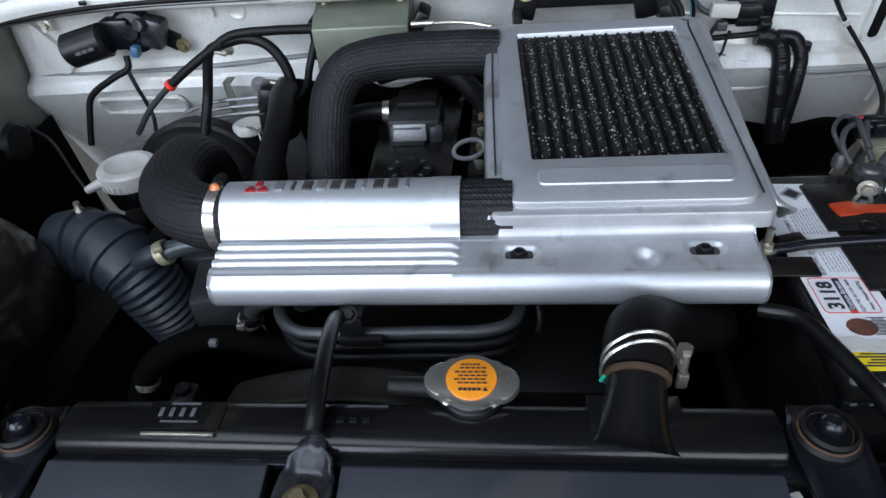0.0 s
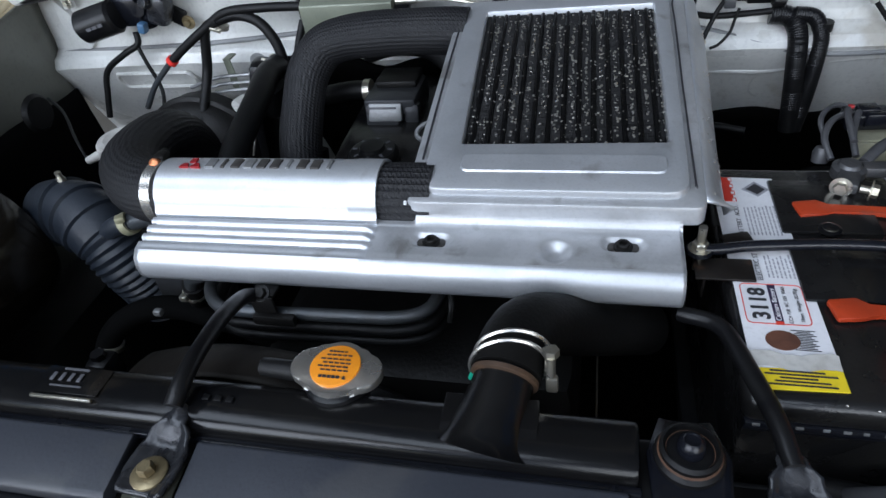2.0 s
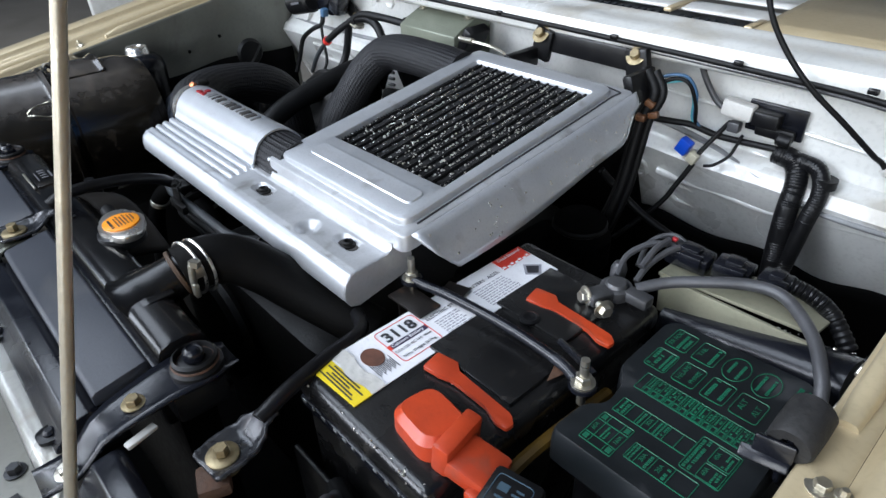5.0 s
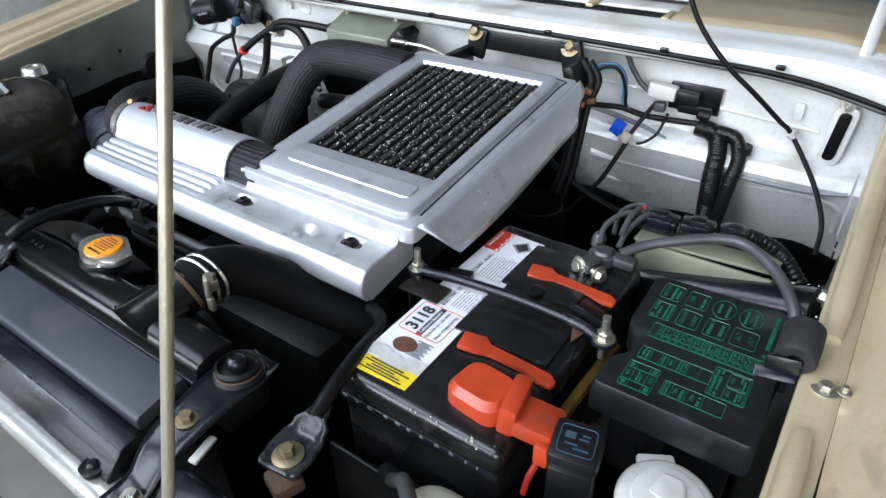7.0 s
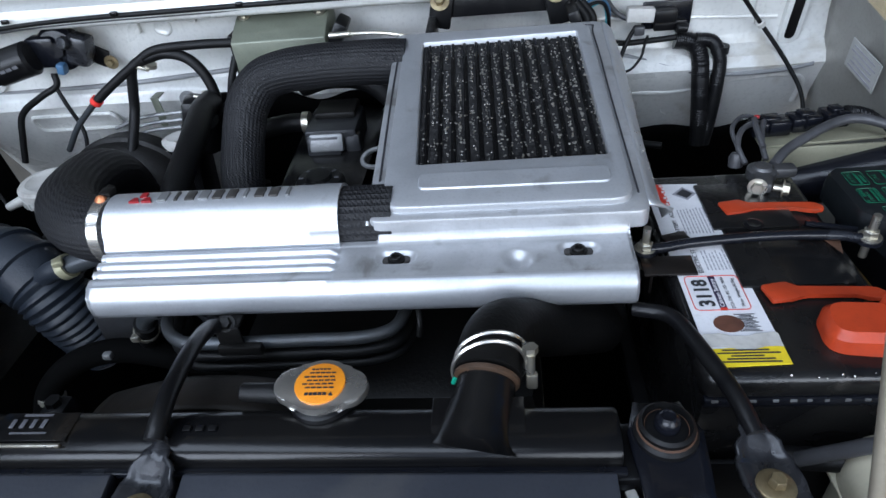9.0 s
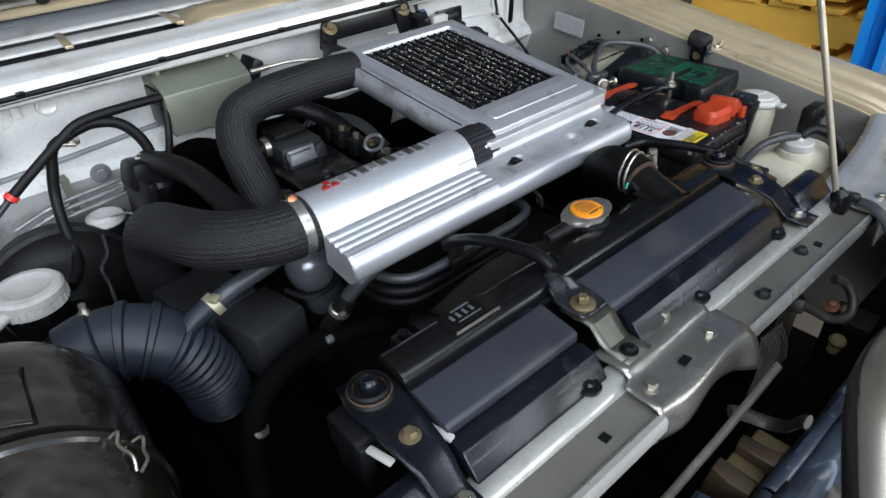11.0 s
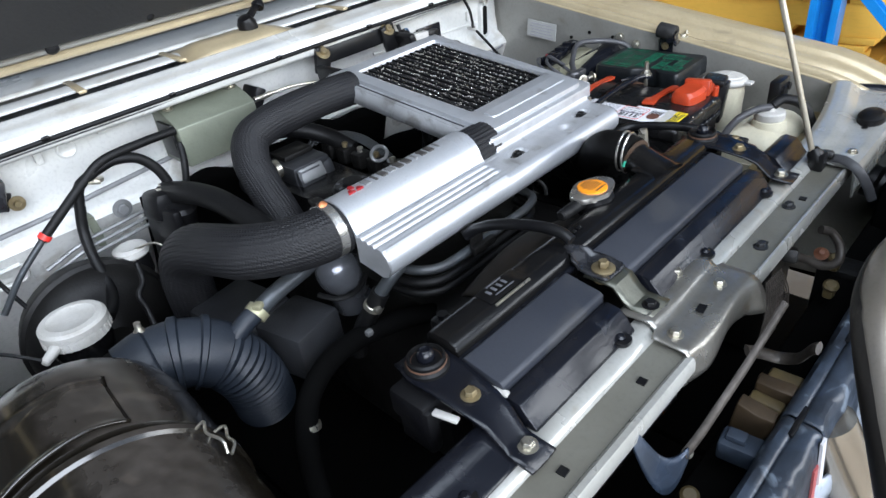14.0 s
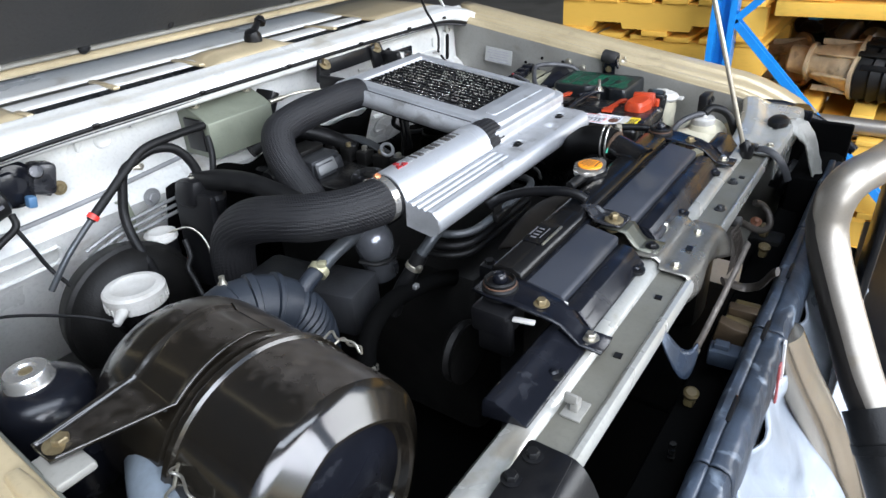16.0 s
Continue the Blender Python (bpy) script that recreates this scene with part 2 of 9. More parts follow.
WHITELABEL = mat("white_label", (0.74, 0.74, 0.76), 0.4, 0, (0.62, 0.62, 0.64), 20, 300, 0.4, 0.1, 0.03, spots=((0.42, 0.40, 0.38), 34, 0.04))
YELLOW = mat("yellow_label", (0.80, 0.62, 0.02), 0.42, 0, (0.7, 0.52, 0.02), 30, 300, 0.4, 0.08, 0.03)
REDLABEL = mat("red_print", (0.62, 0.05, 0.03), 0.42, 0, None, 30, 300, 0.3)
INK = mat("black_print", (0.03, 0.03, 0.035), 0.5, 0, None, 40, 300, 0.4, bump=0)
GREYINK = mat("grey_print", (0.33, 0.33, 0.36), 0.5, 0, None, 40, 300, 0.4, bump=0)
GREEN = mat("green_print", (0.008, 0.135, 0.068), 0.5, 0, (0.006, 0.055, 0.03), 60, 400, 1.0, bump=0)
DARKGREEN = mat("green_black_lid", (0.006, 0.0075, 0.0085), 0.34, 0, (0.014, 0.016, 0.018), 20, 260, 0.6, 0.10, 0.08, spec=0.4, spots=((0.055, 0.056, 0.058), 13, 0.16))
WHITEPL = mat("white_plastic", (0.54, 0.53, 0.50), 0.45, 0, (0.40, 0.385, 0.35), 22, 240, 0.7, 0.12, 0.1, spots=((0.26, 0.23, 0.19), 30, 0.06))
TANKPL = mat("yellowed_tank_plastic", (0.56, 0.53, 0.41), 0.5, 0, (0.44, 0.40, 0.29), 14, 200, 0.6, 0.1, 0.08)
RUST = mat("rusty_steel", (0.050, 0.028, 0.018), 0.75, 0.1, (0.11, 0.05, 0.025), 40, 300, 0.8, 0.15, 0.4)
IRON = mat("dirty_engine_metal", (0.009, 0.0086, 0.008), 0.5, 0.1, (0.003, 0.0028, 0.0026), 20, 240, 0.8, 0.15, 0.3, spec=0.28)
CASTGREY = mat("cast_grey_alloy", (0.28, 0.285, 0.29), 0.42, 0.5, (0.13, 0.13, 0.125), 18, 260, 0.7, 0.12, 0.3)
PIPE = mat("grey_coated_pipe", (0.06, 0.068, 0.075), 0.38, 0.4, (0.05, 0.05, 0.05), 24, 300, 0.6)
CABLE = mat("grey_cable", (0.062, 0.062, 0.066), 0.42, 0, (0.03, 0.03, 0.032), 40, 300, 0.6)
BLUE = mat("blue_connector", (0.01, 0.08, 0.62), 0.4, 0, None, 40, 300)
BLUEWIRE = mat("blue_wire", (0.05, 0.12, 0.22), 0.45, 0, None, 40, 300)
RED = mat("red_marking", (0.75, 0.04, 0.03), 0.4, 0, None, 40, 300)
EMBLEM = mat("dull_red_enamel", (0.36, 0.02, 0.025), 0.4, 0.2, (0.22, 0.012, 0.015), 60, 300)
FINS = mat("intercooler_core_fins", (0.002, 0.002, 0.0026), 0.42, 0.0, (0.004, 0.004, 0.004), 90, 500, 0.8, 0.2, 0.4, 380, spec=0.12)
HOODBLACK = mat("hood_insulation", (0.020, 0.020, 0.020), 0.75, 0, (0.032, 0.031, 0.030), 6, 160, 0.6, 0.1, 0.3)
CONCRETE = mat("workshop_concrete", (0.225, 0.20, 0.165), 0.7, 0, (0.17, 0.15, 0.12), 1.6, 60, 0.7, 0.12, 0.2, spots=((0.10, 0.085, 0.065), 1.3, 0.1))
# Blue-grey tints put a sky tone into the reflections on black plastic.
WALL = mat("unseen_wall_blue", (0.16, 0.19, 0.23), 0.6, 0.1, (0.11, 0.13, 0.16), 0.8, 30, 0.6, 0.1, 0.1)
ROOF = mat("unseen_roof_blue", (0.15, 0.19, 0.25), 0.6, 0.1, (0.10, 0.13, 0.17), 0.8, 30, 0.6, 0.1, 0.1)
PALLET = mat("yellow_pallet_wood", (0.95, 0.56, 0.09), 0.65, 0, (0.78, 0.40, 0.05), 9, 140, 0.7, 0.1, 0.3, stretch=(0.25, 0.25, 1), island=0.25)
BLUEPAINT = mat("blue_rack_paint", (0.015, 0.26, 0.72), 0.4, 0, (0.012, 0.17, 0.52), 10, 200, 0.5, coat=0.2)
GREASY = mat("greasy_alloy", (0.075, 0.050, 0.026), 0.45, 0.25, (0.025, 0.018, 0.012), 26, 200, 0.9, 0.15, 0.3)
CHROME = mat("polished_tube", (0.62, 0.60, 0.56), 0.28, 0.9, (0.5, 0.47, 0.42), 14, 300, 0.5, 0.08, 0.05, spots=((0.25, 0.2, 0.14), 30, 0.05))
BUMPER = mat("blue_grey_bumper_plastic", (0.044, 0.059, 0.084), 0.40, 0, (0.008, 0.010, 0.014), 22, 200, 0.8, 0.14, 0.4, 90, spots=((0.20, 0.24, 0.29), 34, 0.13))
WORN = mat("worn_black_steel", (0.012, 0.0125, 0.015), 0.27, 0.2, (0.045, 0.046, 0.05), 60, 300, 0.7, 0.12, 0.10)
DARKINK = mat("dull_moulded_mark", (0.10, 0.10, 0.11), 0.5, 0, None, 40, 300, 0.4, bump=0)


def dusted(m, col, lo, hi, size, amount, lean=0.0):
    """Matt dust that has settled on the faces that look up, in torn patches."""
    t = m.node_tree
    p = t.nodes["Principled BSDF"]
    L = t.links.new
    up = t.nodes.new("ShaderNodeVectorMath")
    up.operation = "DOT_PRODUCT"
    up.inputs[1].default_value = Vector((lean, 0, 1)).normalized()
    L(t.nodes.new("ShaderNodeNewGeometry").outputs["Normal"], up.inputs[0])
    co = t.nodes.new("ShaderNodeTexCoord").outputs["Object"]
    n = t.nodes.new("ShaderNodeTexNoise")
    n.inputs["Scale"].default_value, n.inputs["Detail"].default_value, n.inputs["Distortion"].default_value = size, 10, 0.25
    L(co, n.inputs["Vector"])
    add = t.nodes.new("ShaderNodeMath")
    add.operation = "MULTIPLY_ADD"
    add.inputs[1].default_value = 0.28
    L(n.outputs[0], add.inputs[0])
    L(up.outputs["Value"], add.inputs[2])
    r = t.nodes.new("ShaderNodeMapRange")
    r.inputs[1].default_value, r.inputs[2].default_value, r.inputs[4].default_value = lo, hi, amount
    L(add.outputs[0], r.inputs[0])
    for sock, val in ((p.inputs["Base Color"], (*col, 1)), (p.inputs["Roughness"], (0.72, 0.72, 0.72, 1)), (p.inputs["Coat Weight"], (0, 0, 0, 1))):
        mx = t.nodes.new("ShaderNodeMix")
        mx.data_type = "RGBA"
        if sock.is_linked:
            L(sock.links[0].from_socket, mx.inputs[6])
        else:
            w = sock.default_value
            mx.inputs[6].default_value = (w, w, w, 1)
        mx.inputs[7].default_value = val
        L(r.outputs[0], mx.inputs[0])
        L(mx.outputs[2], sock)
    return m


def woven(m, size, strength):
    """Two crossing sets of fine threads as relief."""
    t = m.node_tree
    p = t.nodes["Principled BSDF"]
    co = t.nodes.new("ShaderNodeTexCoord").outputs["Object"]
    mul = t.nodes.new("ShaderNodeMath")
    mul.operation = "MAXIMUM"
    for k, turn in enumerate(((0.5, 0.3, 0.8), (-0.6, 0.4, -0.7))):
        mp = t.nodes.new("ShaderNodeMapping")
        mp.inputs["Rotation"].default_value = turn
        t.links.new(co, mp.inputs[0])
        w = t.nodes.new("ShaderNodeTexWave")
        w.inputs["Scale"].default_value, w.inputs["Distortion"].default_value, w.inputs["Detail"].default_value = size, 0.6, 2
        t.links.new(mp.outputs[0], w.inputs["Vector"])
        t.links.new(w.outputs["Fac"], mul.inputs[k])
    bn = t.nodes.new("ShaderNodeBump")
    bn.inputs["Strength"].default_value, bn.inputs["Distance"].default_value = strength, 0.0015
    t.links.new(mul.outputs[0], bn.inputs["Height"])
    if p.inputs["Normal"].is_linked:
        t.links.new(p.inputs["Normal"].links[0].from_socket, bn.inputs["Normal"])
    t.links.new(bn.outputs[0], p.inputs["Normal"])


woven(HOSE, 95, 0.45)
DRUMBLACK = mat("dusty_black_drum", (0.006, 0.0055, 0.005), 0.20, 0, (0.013, 0.010, 0.006), 5, 240, 0.9, 0.06, 0.35, 9, coat=0.3, spots=((0.05, 0.040, 0.030), 30, 0.06))
dusted(DRUMBLACK, (0.13, 0.113, 0.10), 0.98, 1.26, 60, 0.5, 0.45)
dusted(INTAKE, (0.030, 0.036, 0.046), 0.75, 1.25, 16, 0.6)
# Near-black: the shade deep in bay and nose is put into this colour.
PITCH = mat("near_black", (0.002, 0.002, 0.002), 0.9, 0, None, 10, 100, 0.5, spec=0.05)
BEIGEBOX = mat("beige_tray_metal", (0.27, 0.265, 0.19), 0.42, 0.3, (0.25, 0.235, 0.17), 14, 240, 0.6, 0.1, 0.1)

BARSTEEL = mat("weathered_bull_bar_steel", (0.33, 0.30, 0.26), 0.40, 0.7, (0.25, 0.225, 0.19), 12, 300, 0.6, 0.06, 0.03, 60, spots=((0.26, 0.22, 0.16), 26, 0.08))
CAPMETAL = mat("bright_cap_metal", (0.72, 0.71, 0.68), 0.25, 0.85, (0.55, 0.53, 0.49), 30, 300, 0.5, 0.08, 0.05)
SUPWHITE = mat("light_support_paint", (0.46, 0.46, 0.43), 0.26, 0.35, (0.32, 0.315, 0.285), 10, 200, 0.7, 0.12, 0.08, coat=0.3, spots=((0.24, 0.20, 0.14), 16, 0.08))
GEARALLOY = mat("oily_cast_alloy", (0.70, 0.54, 0.33), 0.42, 0.35, (0.26, 0.19, 0.12), 16, 160, 0.8, 0.15, 0.5, spots=((0.10, 0.075, 0.05), 22, 0.12))
SKIN = mat("faded_bumper_skin", (0.50, 0.55, 0.62), 0.30, 0, (0.10, 0.12, 0.15), 9, 160, 0.9, 0.1, 0.3, 20)
PAPER = mat("aged_paper", (0.40, 0.40, 0.38), 0.6, 0, (0.32, 0.32, 0.30), 30, 300, 0.5)
SCORCHED = mat("brown_black_plastic", (0.013, 0.010, 0.007), 0.65, 0, (0.006, 0.005, 0.004), 16, 200, 0.7, spec=0.2)
NOSEFIT = mat("greasy_yellowed_plastic", (0.14, 0.105, 0.045), 0.5, 0, (0.04, 0.028, 0.013), 30, 200, 0.8)
LATCHSTEEL = mat("worn_latch_steel", (0.36, 0.35, 0.32), 0.30, 0.75, (0.20, 0.185, 0.155), 20, 200, 0.8, 0.12, 0.15, coat=0.2, spots=((0.14, 0.10, 0.06), 26, 0.10))
BRACE = mat("worn_grey_flat_steel", (0.075, 0.066, 0.058), 0.45, 0.4, (0.016, 0.012, 0.009), 45, 200, 0.8)
SUPFLOOR = mat("olive_grey_recess", (0.20, 0.196, 0.167), 0.36, 0.25, (0.13, 0.124, 0.10), 9, 180, 0.8, 0.12, 0.08, spots=((0.10, 0.085, 0.06), 14, 0.06))
SEAM = mat("grey_seam_sealer", (0.24, 0.245, 0.25), 0.5, 0, (0.15, 0.15, 0.15), 30, 200, 0.7)

# ---- the workshop round the car ----
solid("ground", box(B(), (0, 0, -0.05), (400, 400, 0.1)), CONCRETE, "dusty brown concrete workshop floor", "floor", kind="structure")
# Unseen walls and roof, added to close the place and direct the light.
solid("wall_back", box(B(), (0, 9.1, 2.6), (18.4, 0.2, 5.2)), WALL, "unseen workshop wall, blue-grey to tint reflections", "wall", kind="structure")
solid("wall_left", box(B(), (-9.1, 1.9, 2.6), (0.2, 14.2, 5.2)), WALL, "unseen workshop wall, blue-grey to tint reflections", "wall", kind="structure")
solid("wall_right", box(B(), (9.1, 1.9, 2.6), (0.2, 14.2, 5.2)), WALL, "unseen workshop wall, blue-grey to tint reflections", "wall", kind="structure")
solid("ceiling", box(B(), (0, 2.2, 5.3), (18.4, 14.0, 0.2)), ROOF, "unseen workshop roof, blue-grey to tint reflections", "ceiling", kind="structure")

# ---- the car's body round the engine ----
FW = 0.714


def rail_z(y):
    return 0.957 + 0.165 * (y + 0.07) - 1.6 * max(0.0, -0.06 - y) ** 2


def wall_y(z):
    """Depth of the firewall's lower face, which leans away below the ledge."""
    return FW - 0.031 + 0.46 * max(0.0, 0.94 - z)


def bulkhead(u, v):
    """The firewall: an upper face, a ledge and a deeper lower face."""
    x = -0.815 + 1.495 * u
    zs = [1.10, 1.085, 0.985, 0.968, 0.955, 0.94, 0.80, 0.55]
    ys = [FW - 0.016, FW, FW, FW - 0.004, FW - 0.022, FW - 0.031, wall_y(0.80), wall_y(0.55)]
    k = v * (len(zs) - 1)
    i = min(int(k), len(zs) - 2)
    f = k - i
    dip = 0.012 * math.exp(-((x - 0.33) / 0.05) ** 2 - ((zs[i] - 0.9) / 0.05) ** 2)
    swell = 0.006 * math.sin(x * 9.0) * (1 if v > 0.55 else 0.25)
    return (x, ys[i] * (1 - f) + ys[i + 1] * f + swell - dip, zs[i] * (1 - f) + zs[i + 1] * f)


firewall = thing("wall_firewall", (-0.07, FW, 0.55), "silver-white painted steel firewall with pressed ledges", "firewall", kind="structure")
fw_panel = part("panel", sheet(B(), bulkhead, 90, 28), BODY, firewall)
thick(fw_panel, 0.012, 1)


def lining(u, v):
    """Near-black sheet in soft folds, added to darken the lower firewall."""
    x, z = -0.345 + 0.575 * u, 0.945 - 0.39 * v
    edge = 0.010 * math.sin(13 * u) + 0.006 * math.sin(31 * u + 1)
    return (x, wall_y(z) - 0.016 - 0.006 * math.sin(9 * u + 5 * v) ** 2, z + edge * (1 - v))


thick(part("sound_lining", sheet(B(), lining, 40, 14), PITCH, firewall, "near-black sheet added behind the engine"), 0.006, 1)


def low_sheet(u, v):
    """The added dark sheet's lower stretch behind the battery, with a wavy top edge."""
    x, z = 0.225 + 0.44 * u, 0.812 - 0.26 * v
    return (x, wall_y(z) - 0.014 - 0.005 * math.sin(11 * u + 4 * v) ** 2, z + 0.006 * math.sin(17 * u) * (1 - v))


thick(part("sound_lining", sheet(B(), low_sheet, 30, 10), PITCH, firewall, "near-black sheet added behind the battery"), 0.006, 1)
# Unseen panel added to close the gap under the firewall.
part("toe_board", box(B(), (-0.07, 0.885, 0.46), (1.56, 0.03, 0.26)), PITCH, firewall, "near-black panel closing the gap below")
bm = B()
tube(bm, [(-0.80, FW - 0.006, 0.962), (-0.5, FW - 0.006, 0.968), (-0.2, FW - 0.003, 0.985), (0.1, FW - 0.002, 0.985), (0.251, FW - 0.004, 0.976), (0.339, FW - 0.010, 0.963), (0.413, FW - 0.026, 0.946), (0.492, FW - 0.032, 0.930), (0.585, FW - 0.032, 0.930), (0.64, FW - 0.031, 0.938)], 0.0045, 8, 10)
part("seam_sealer", bm, SEAM, firewall, "grey sealed seam")
part("pressed_disc", lathe(B(), [(0.0165, -0.001), (0.0150, 0.0030), (0.0125, 0.0038), (0.0105, 0.0022), (0, 0.0018)], (-0.407, FW + 0.001, 1.058), (0, -1, 0), 28), BODY, firewall)
for x, z in [(-0.56, 1.06), (-0.45, 1.063), (-0.35, 1.075), (0.55, 1.03)]:
    prof = rounded([(x - 0.006, z - 0.012), (x + 0.006, z - 0.012), (x + 0.006, z + 0.012), (x - 0.006, z + 0.012)], 0.004, 3)
    part("stud", prism(B(), prof, "y", FW - 0.008, FW + 0.002, 0.001), BODY, firewall)
for x, z, w, h in [(0.33, 0.868, 0.10, 0.034), (0.50, 0.868, 0.16, 0.05), (0.20, 0.895, 0.08, 0.03), (-0.62, 0.905, 0.16, 0.034), (-0.30, 0.90, 0.10, 0.03)]:
    ring_o = rounded([(x - w / 2, z - h / 2), (x + w / 2, z - h / 2), (x + w / 2, z + h / 2), (x - w / 2, z + h / 2)], h * 0.48, 6)
    bm = B()
    tube(bm, [(px, wall_y(pz) - 0.0005, pz) for px, pz in ring_o] + [(ring_o[0][0], wall_y(ring_o[0][1]) - 0.0005, ring_o[0][1])], 0.004, 8, 2)
    part("pressed_bead", bm, BODY, firewall)
bm = B()
tube(bm, [(bx, wall_y(bz) + 0.001, bz) for bx, bz in ((0.26, 0.90), (0.30, 0.897), (0.355, 0.899), (0.42, 0.895), (0.47, 0.902), (0.53, 0.916), (0.603, 0.920), (0.635, 0.905), (0.64, 0.86))], 0.007, 10, 8)
part("pressed_bead", bm, BODY, firewall)
for z, r in ((1.012, 0.0035),):
    bm = B()
    tube(bm, [(0.24, FW - 0.001, z + 0.012), (0.36, FW - 0.001, z + 0.006), (0.48, FW - 0.002, z), (0.58, FW - 0.002, z - 0.006)], r, 8, 8)
    part("pressed_bead", bm, BODY, firewall)
part("seal_tab", prism(B(), [(0.452, 1.088), (0.468, 1.086), (0.463, 1.070), (0.456, 1.071)], "y", FW - 0.010, FW - 0.006, 0.001), BODY_GREY, firewall)
# the slot in the corner gusset, with its raised rim
slot_rim = rounded([(0.585, 0.965), (0.615, 0.965), (0.622, 1.05), (0.592, 1.05)], 0.014, 5)
part("slot_rim", prism(B(), slot_rim, "y", FW - 0.012, FW - 0.001, 0.004, 2), BODY, firewall)
slot_hole = rounded([(0.593, 0.973), (0.608, 0.973), (0.614, 1.042), (0.599, 1.042)], 0.007, 5)
part("slot", prism(B(), slot_hole, "y", FW - 0.0135, FW - 0.006, 0.001), DUSTY, firewall, "dark open slot")
slot_l = rounded([(-0.775, 0.98), (-0.735, 0.965), (-0.715, 0.99), (-0.77, 1.065)], 0.012, 5)
part("slot_rim", prism(B(), slot_l, "y", FW - 0.012, FW - 0.001, 0.004, 2), BODY, firewall)

# cowl: a front lip, a rubber seal, a slotted top and the gold panel behind it
cowl = thing("trim_cowl", (-0.07, 0.7, 1.08), "white painted cowl panel with air slots below the windscreen", "cowl", kind="structure")


def cowl_strip(y0, y1, x0, x1, lift=0.0, nu=40, nv=6):
    """A band of the cowl's top between two depths."""
    def fn(u, v):
        x, y = x0 + (x1 - x0) * u, y0 + (y1 - y0) * v
        drop = 0.03 * max(0.0, (abs(x + 0.07) - 0.60) / 0.17) ** 2
        return (x, y + 0.012 * (x + 0.07) ** 2, 1.1225 + 0.035 * (y - 0.72) + lift - drop + 0.002 * math.sin(math.pi * v))
    return sheet(B(), fn, nu, nv)


def cowl_lip(u, v):
    x = -0.84 + 1.54 * u
    bow = 0.10 * (x + 0.07) ** 2
    ys = [0.655, 0.650, 0.653, 0.668, 0.70, 0.714, 0.7205, 0.7215]
    zs = [1.085, 1.100, 1.113, 1.118, 1.1195, 1.1225, 1.1225, 1.112]
    k = v * (len(ys) - 1)
    i = min(int(k), len(ys) - 2)
    f = k - i
    drop = 0.03 * max(0.0, (abs(x + 0.07) - 0.60) / 0.17) ** 2
    return (x, ys[i] * (1 - f) + ys[i + 1] * f + bow * 0.2, zs[i] * (1 - f) + zs[i + 1] * f - drop)


thick(part("front_lip", sheet(B(), cowl_lip, 60, 21), BODY, cowl, "white painted front lip"), 0.003, -1)
part("slot_bed", box(B(), (-0.07, 0.79, 1.106), (1.14, 0.15, 0.006)), PLASTIC, cowl, "dark air intake channel")
thick(part("middle_band", cowl_strip(0.770, 0.820, -0.503, 0.345), BODY, cowl), 0.003, -1)
thick(part("rear_band", cowl_strip(0.846, 0.985, -0.52, 0.345, 0.001), BODY, cowl), 0.003, -1)
thick(part("side_panel", cowl_strip(0.7225, 0.985, -0.84, -0.503, 0.001), GOLD, cowl, "beige-gold painted panel"), 0.003, -1)
thick(part("side_panel", cowl_strip(0.7225, 0.985, 0.345, 0.70, 0.001), GOLD, cowl, "beige-gold painted panel"), 0.003, -1)
bm = B()
sheet(bm, lambda u, v: (-0.16 + 0.232 * u, 0.7225 + 0.12 * v, 1.1225 + 0.016 * math.sin(math.pi * v) ** 0.6 * min(1, 5 * u, 5 * (1 - u))), 24, 12)
thick(part("raised_panel", bm, GOLD, cowl, "beige-gold raised panel"), 0.003, -1)
bm = B()
tube(bm, [(-0.84, 0.668, 1.066), (-0.60, 0.655, 1.094), (-0.30, 0.649, 1.100), (0.1, 0.649, 1.100), (0.40, 0.653, 1.096), (0.55, 0.658, 1.088), (0.69, 0.668, 1.058)], 0.0042, 10, 10)
part("rubber_seal", bm, RUBBER, cowl, "grey-black rubber hood seal")
bm = B()
tube(bm, [(-0.84, 0.672, 1.062), (-0.60, 0.659, 1.088), (-0.30, 0.653, 1.0935), (0.1, 0.653, 1.0935), (0.40, 0.657, 1.0895), (0.55, 0.662, 1.081), (0.69, 0.672, 1.051)], 0.0032, 8, 10)
part("seal_carrier", bm, CABLE, cowl, "grey seal carrier strip")
for x in (-0.62, -0.44, -0.24, -0.03, 0.19, 0.37, 0.52):
    part("seal_clip", box(B(), (x, 0.6465, 1.103), (0.012, 0.006, 0.007), 0.002), DUSTY, cowl)
for x0, x1 in [(-0.503, -0.345), (-0.330, -0.166), (0.074, 0.205), (0.216, 0.345)]:
    n = int((x1 - x0) / 0.0125)
    bm = B()
    for k in range(n):
        box(bm, (x0 + (x1 - x0) * (k + 0.5) / n, 0.746, 1.1135), (0.0035, 0.046, 0.008), 0, (0, 24, 0))
    part("louvre", bm, INTAKE, cowl, "dark moulded louvres")
for x, s in ((-0.338, 10), (-0.162, 4), (0.21, -3)):
    part("slot_bridge", box(B(), (x, 0.792, 1.1262), (0.013, 0.10, 0.006), 0.002, (0, 0, -s * 0.4)), GOLD, cowl)
for x in (-0.497, 0.339):
    part("slot_end", box(B(), (x, 0.747, 1.1245), (0.012, 0.048, 0.006), 0.003), GOLD, cowl)
bm = B()
lathe(bm, [(0.019, 0), (0.019, 0.012), (0.013, 0.024), (0.0, 0.027)], (-0.002, 0.778, 1.137), (-0.3, -0.2, 1), 20)
rod(bm, (0.005, 0.785, 1.153), (0.05, 0.81, 1.172), 0.008, 0.006)
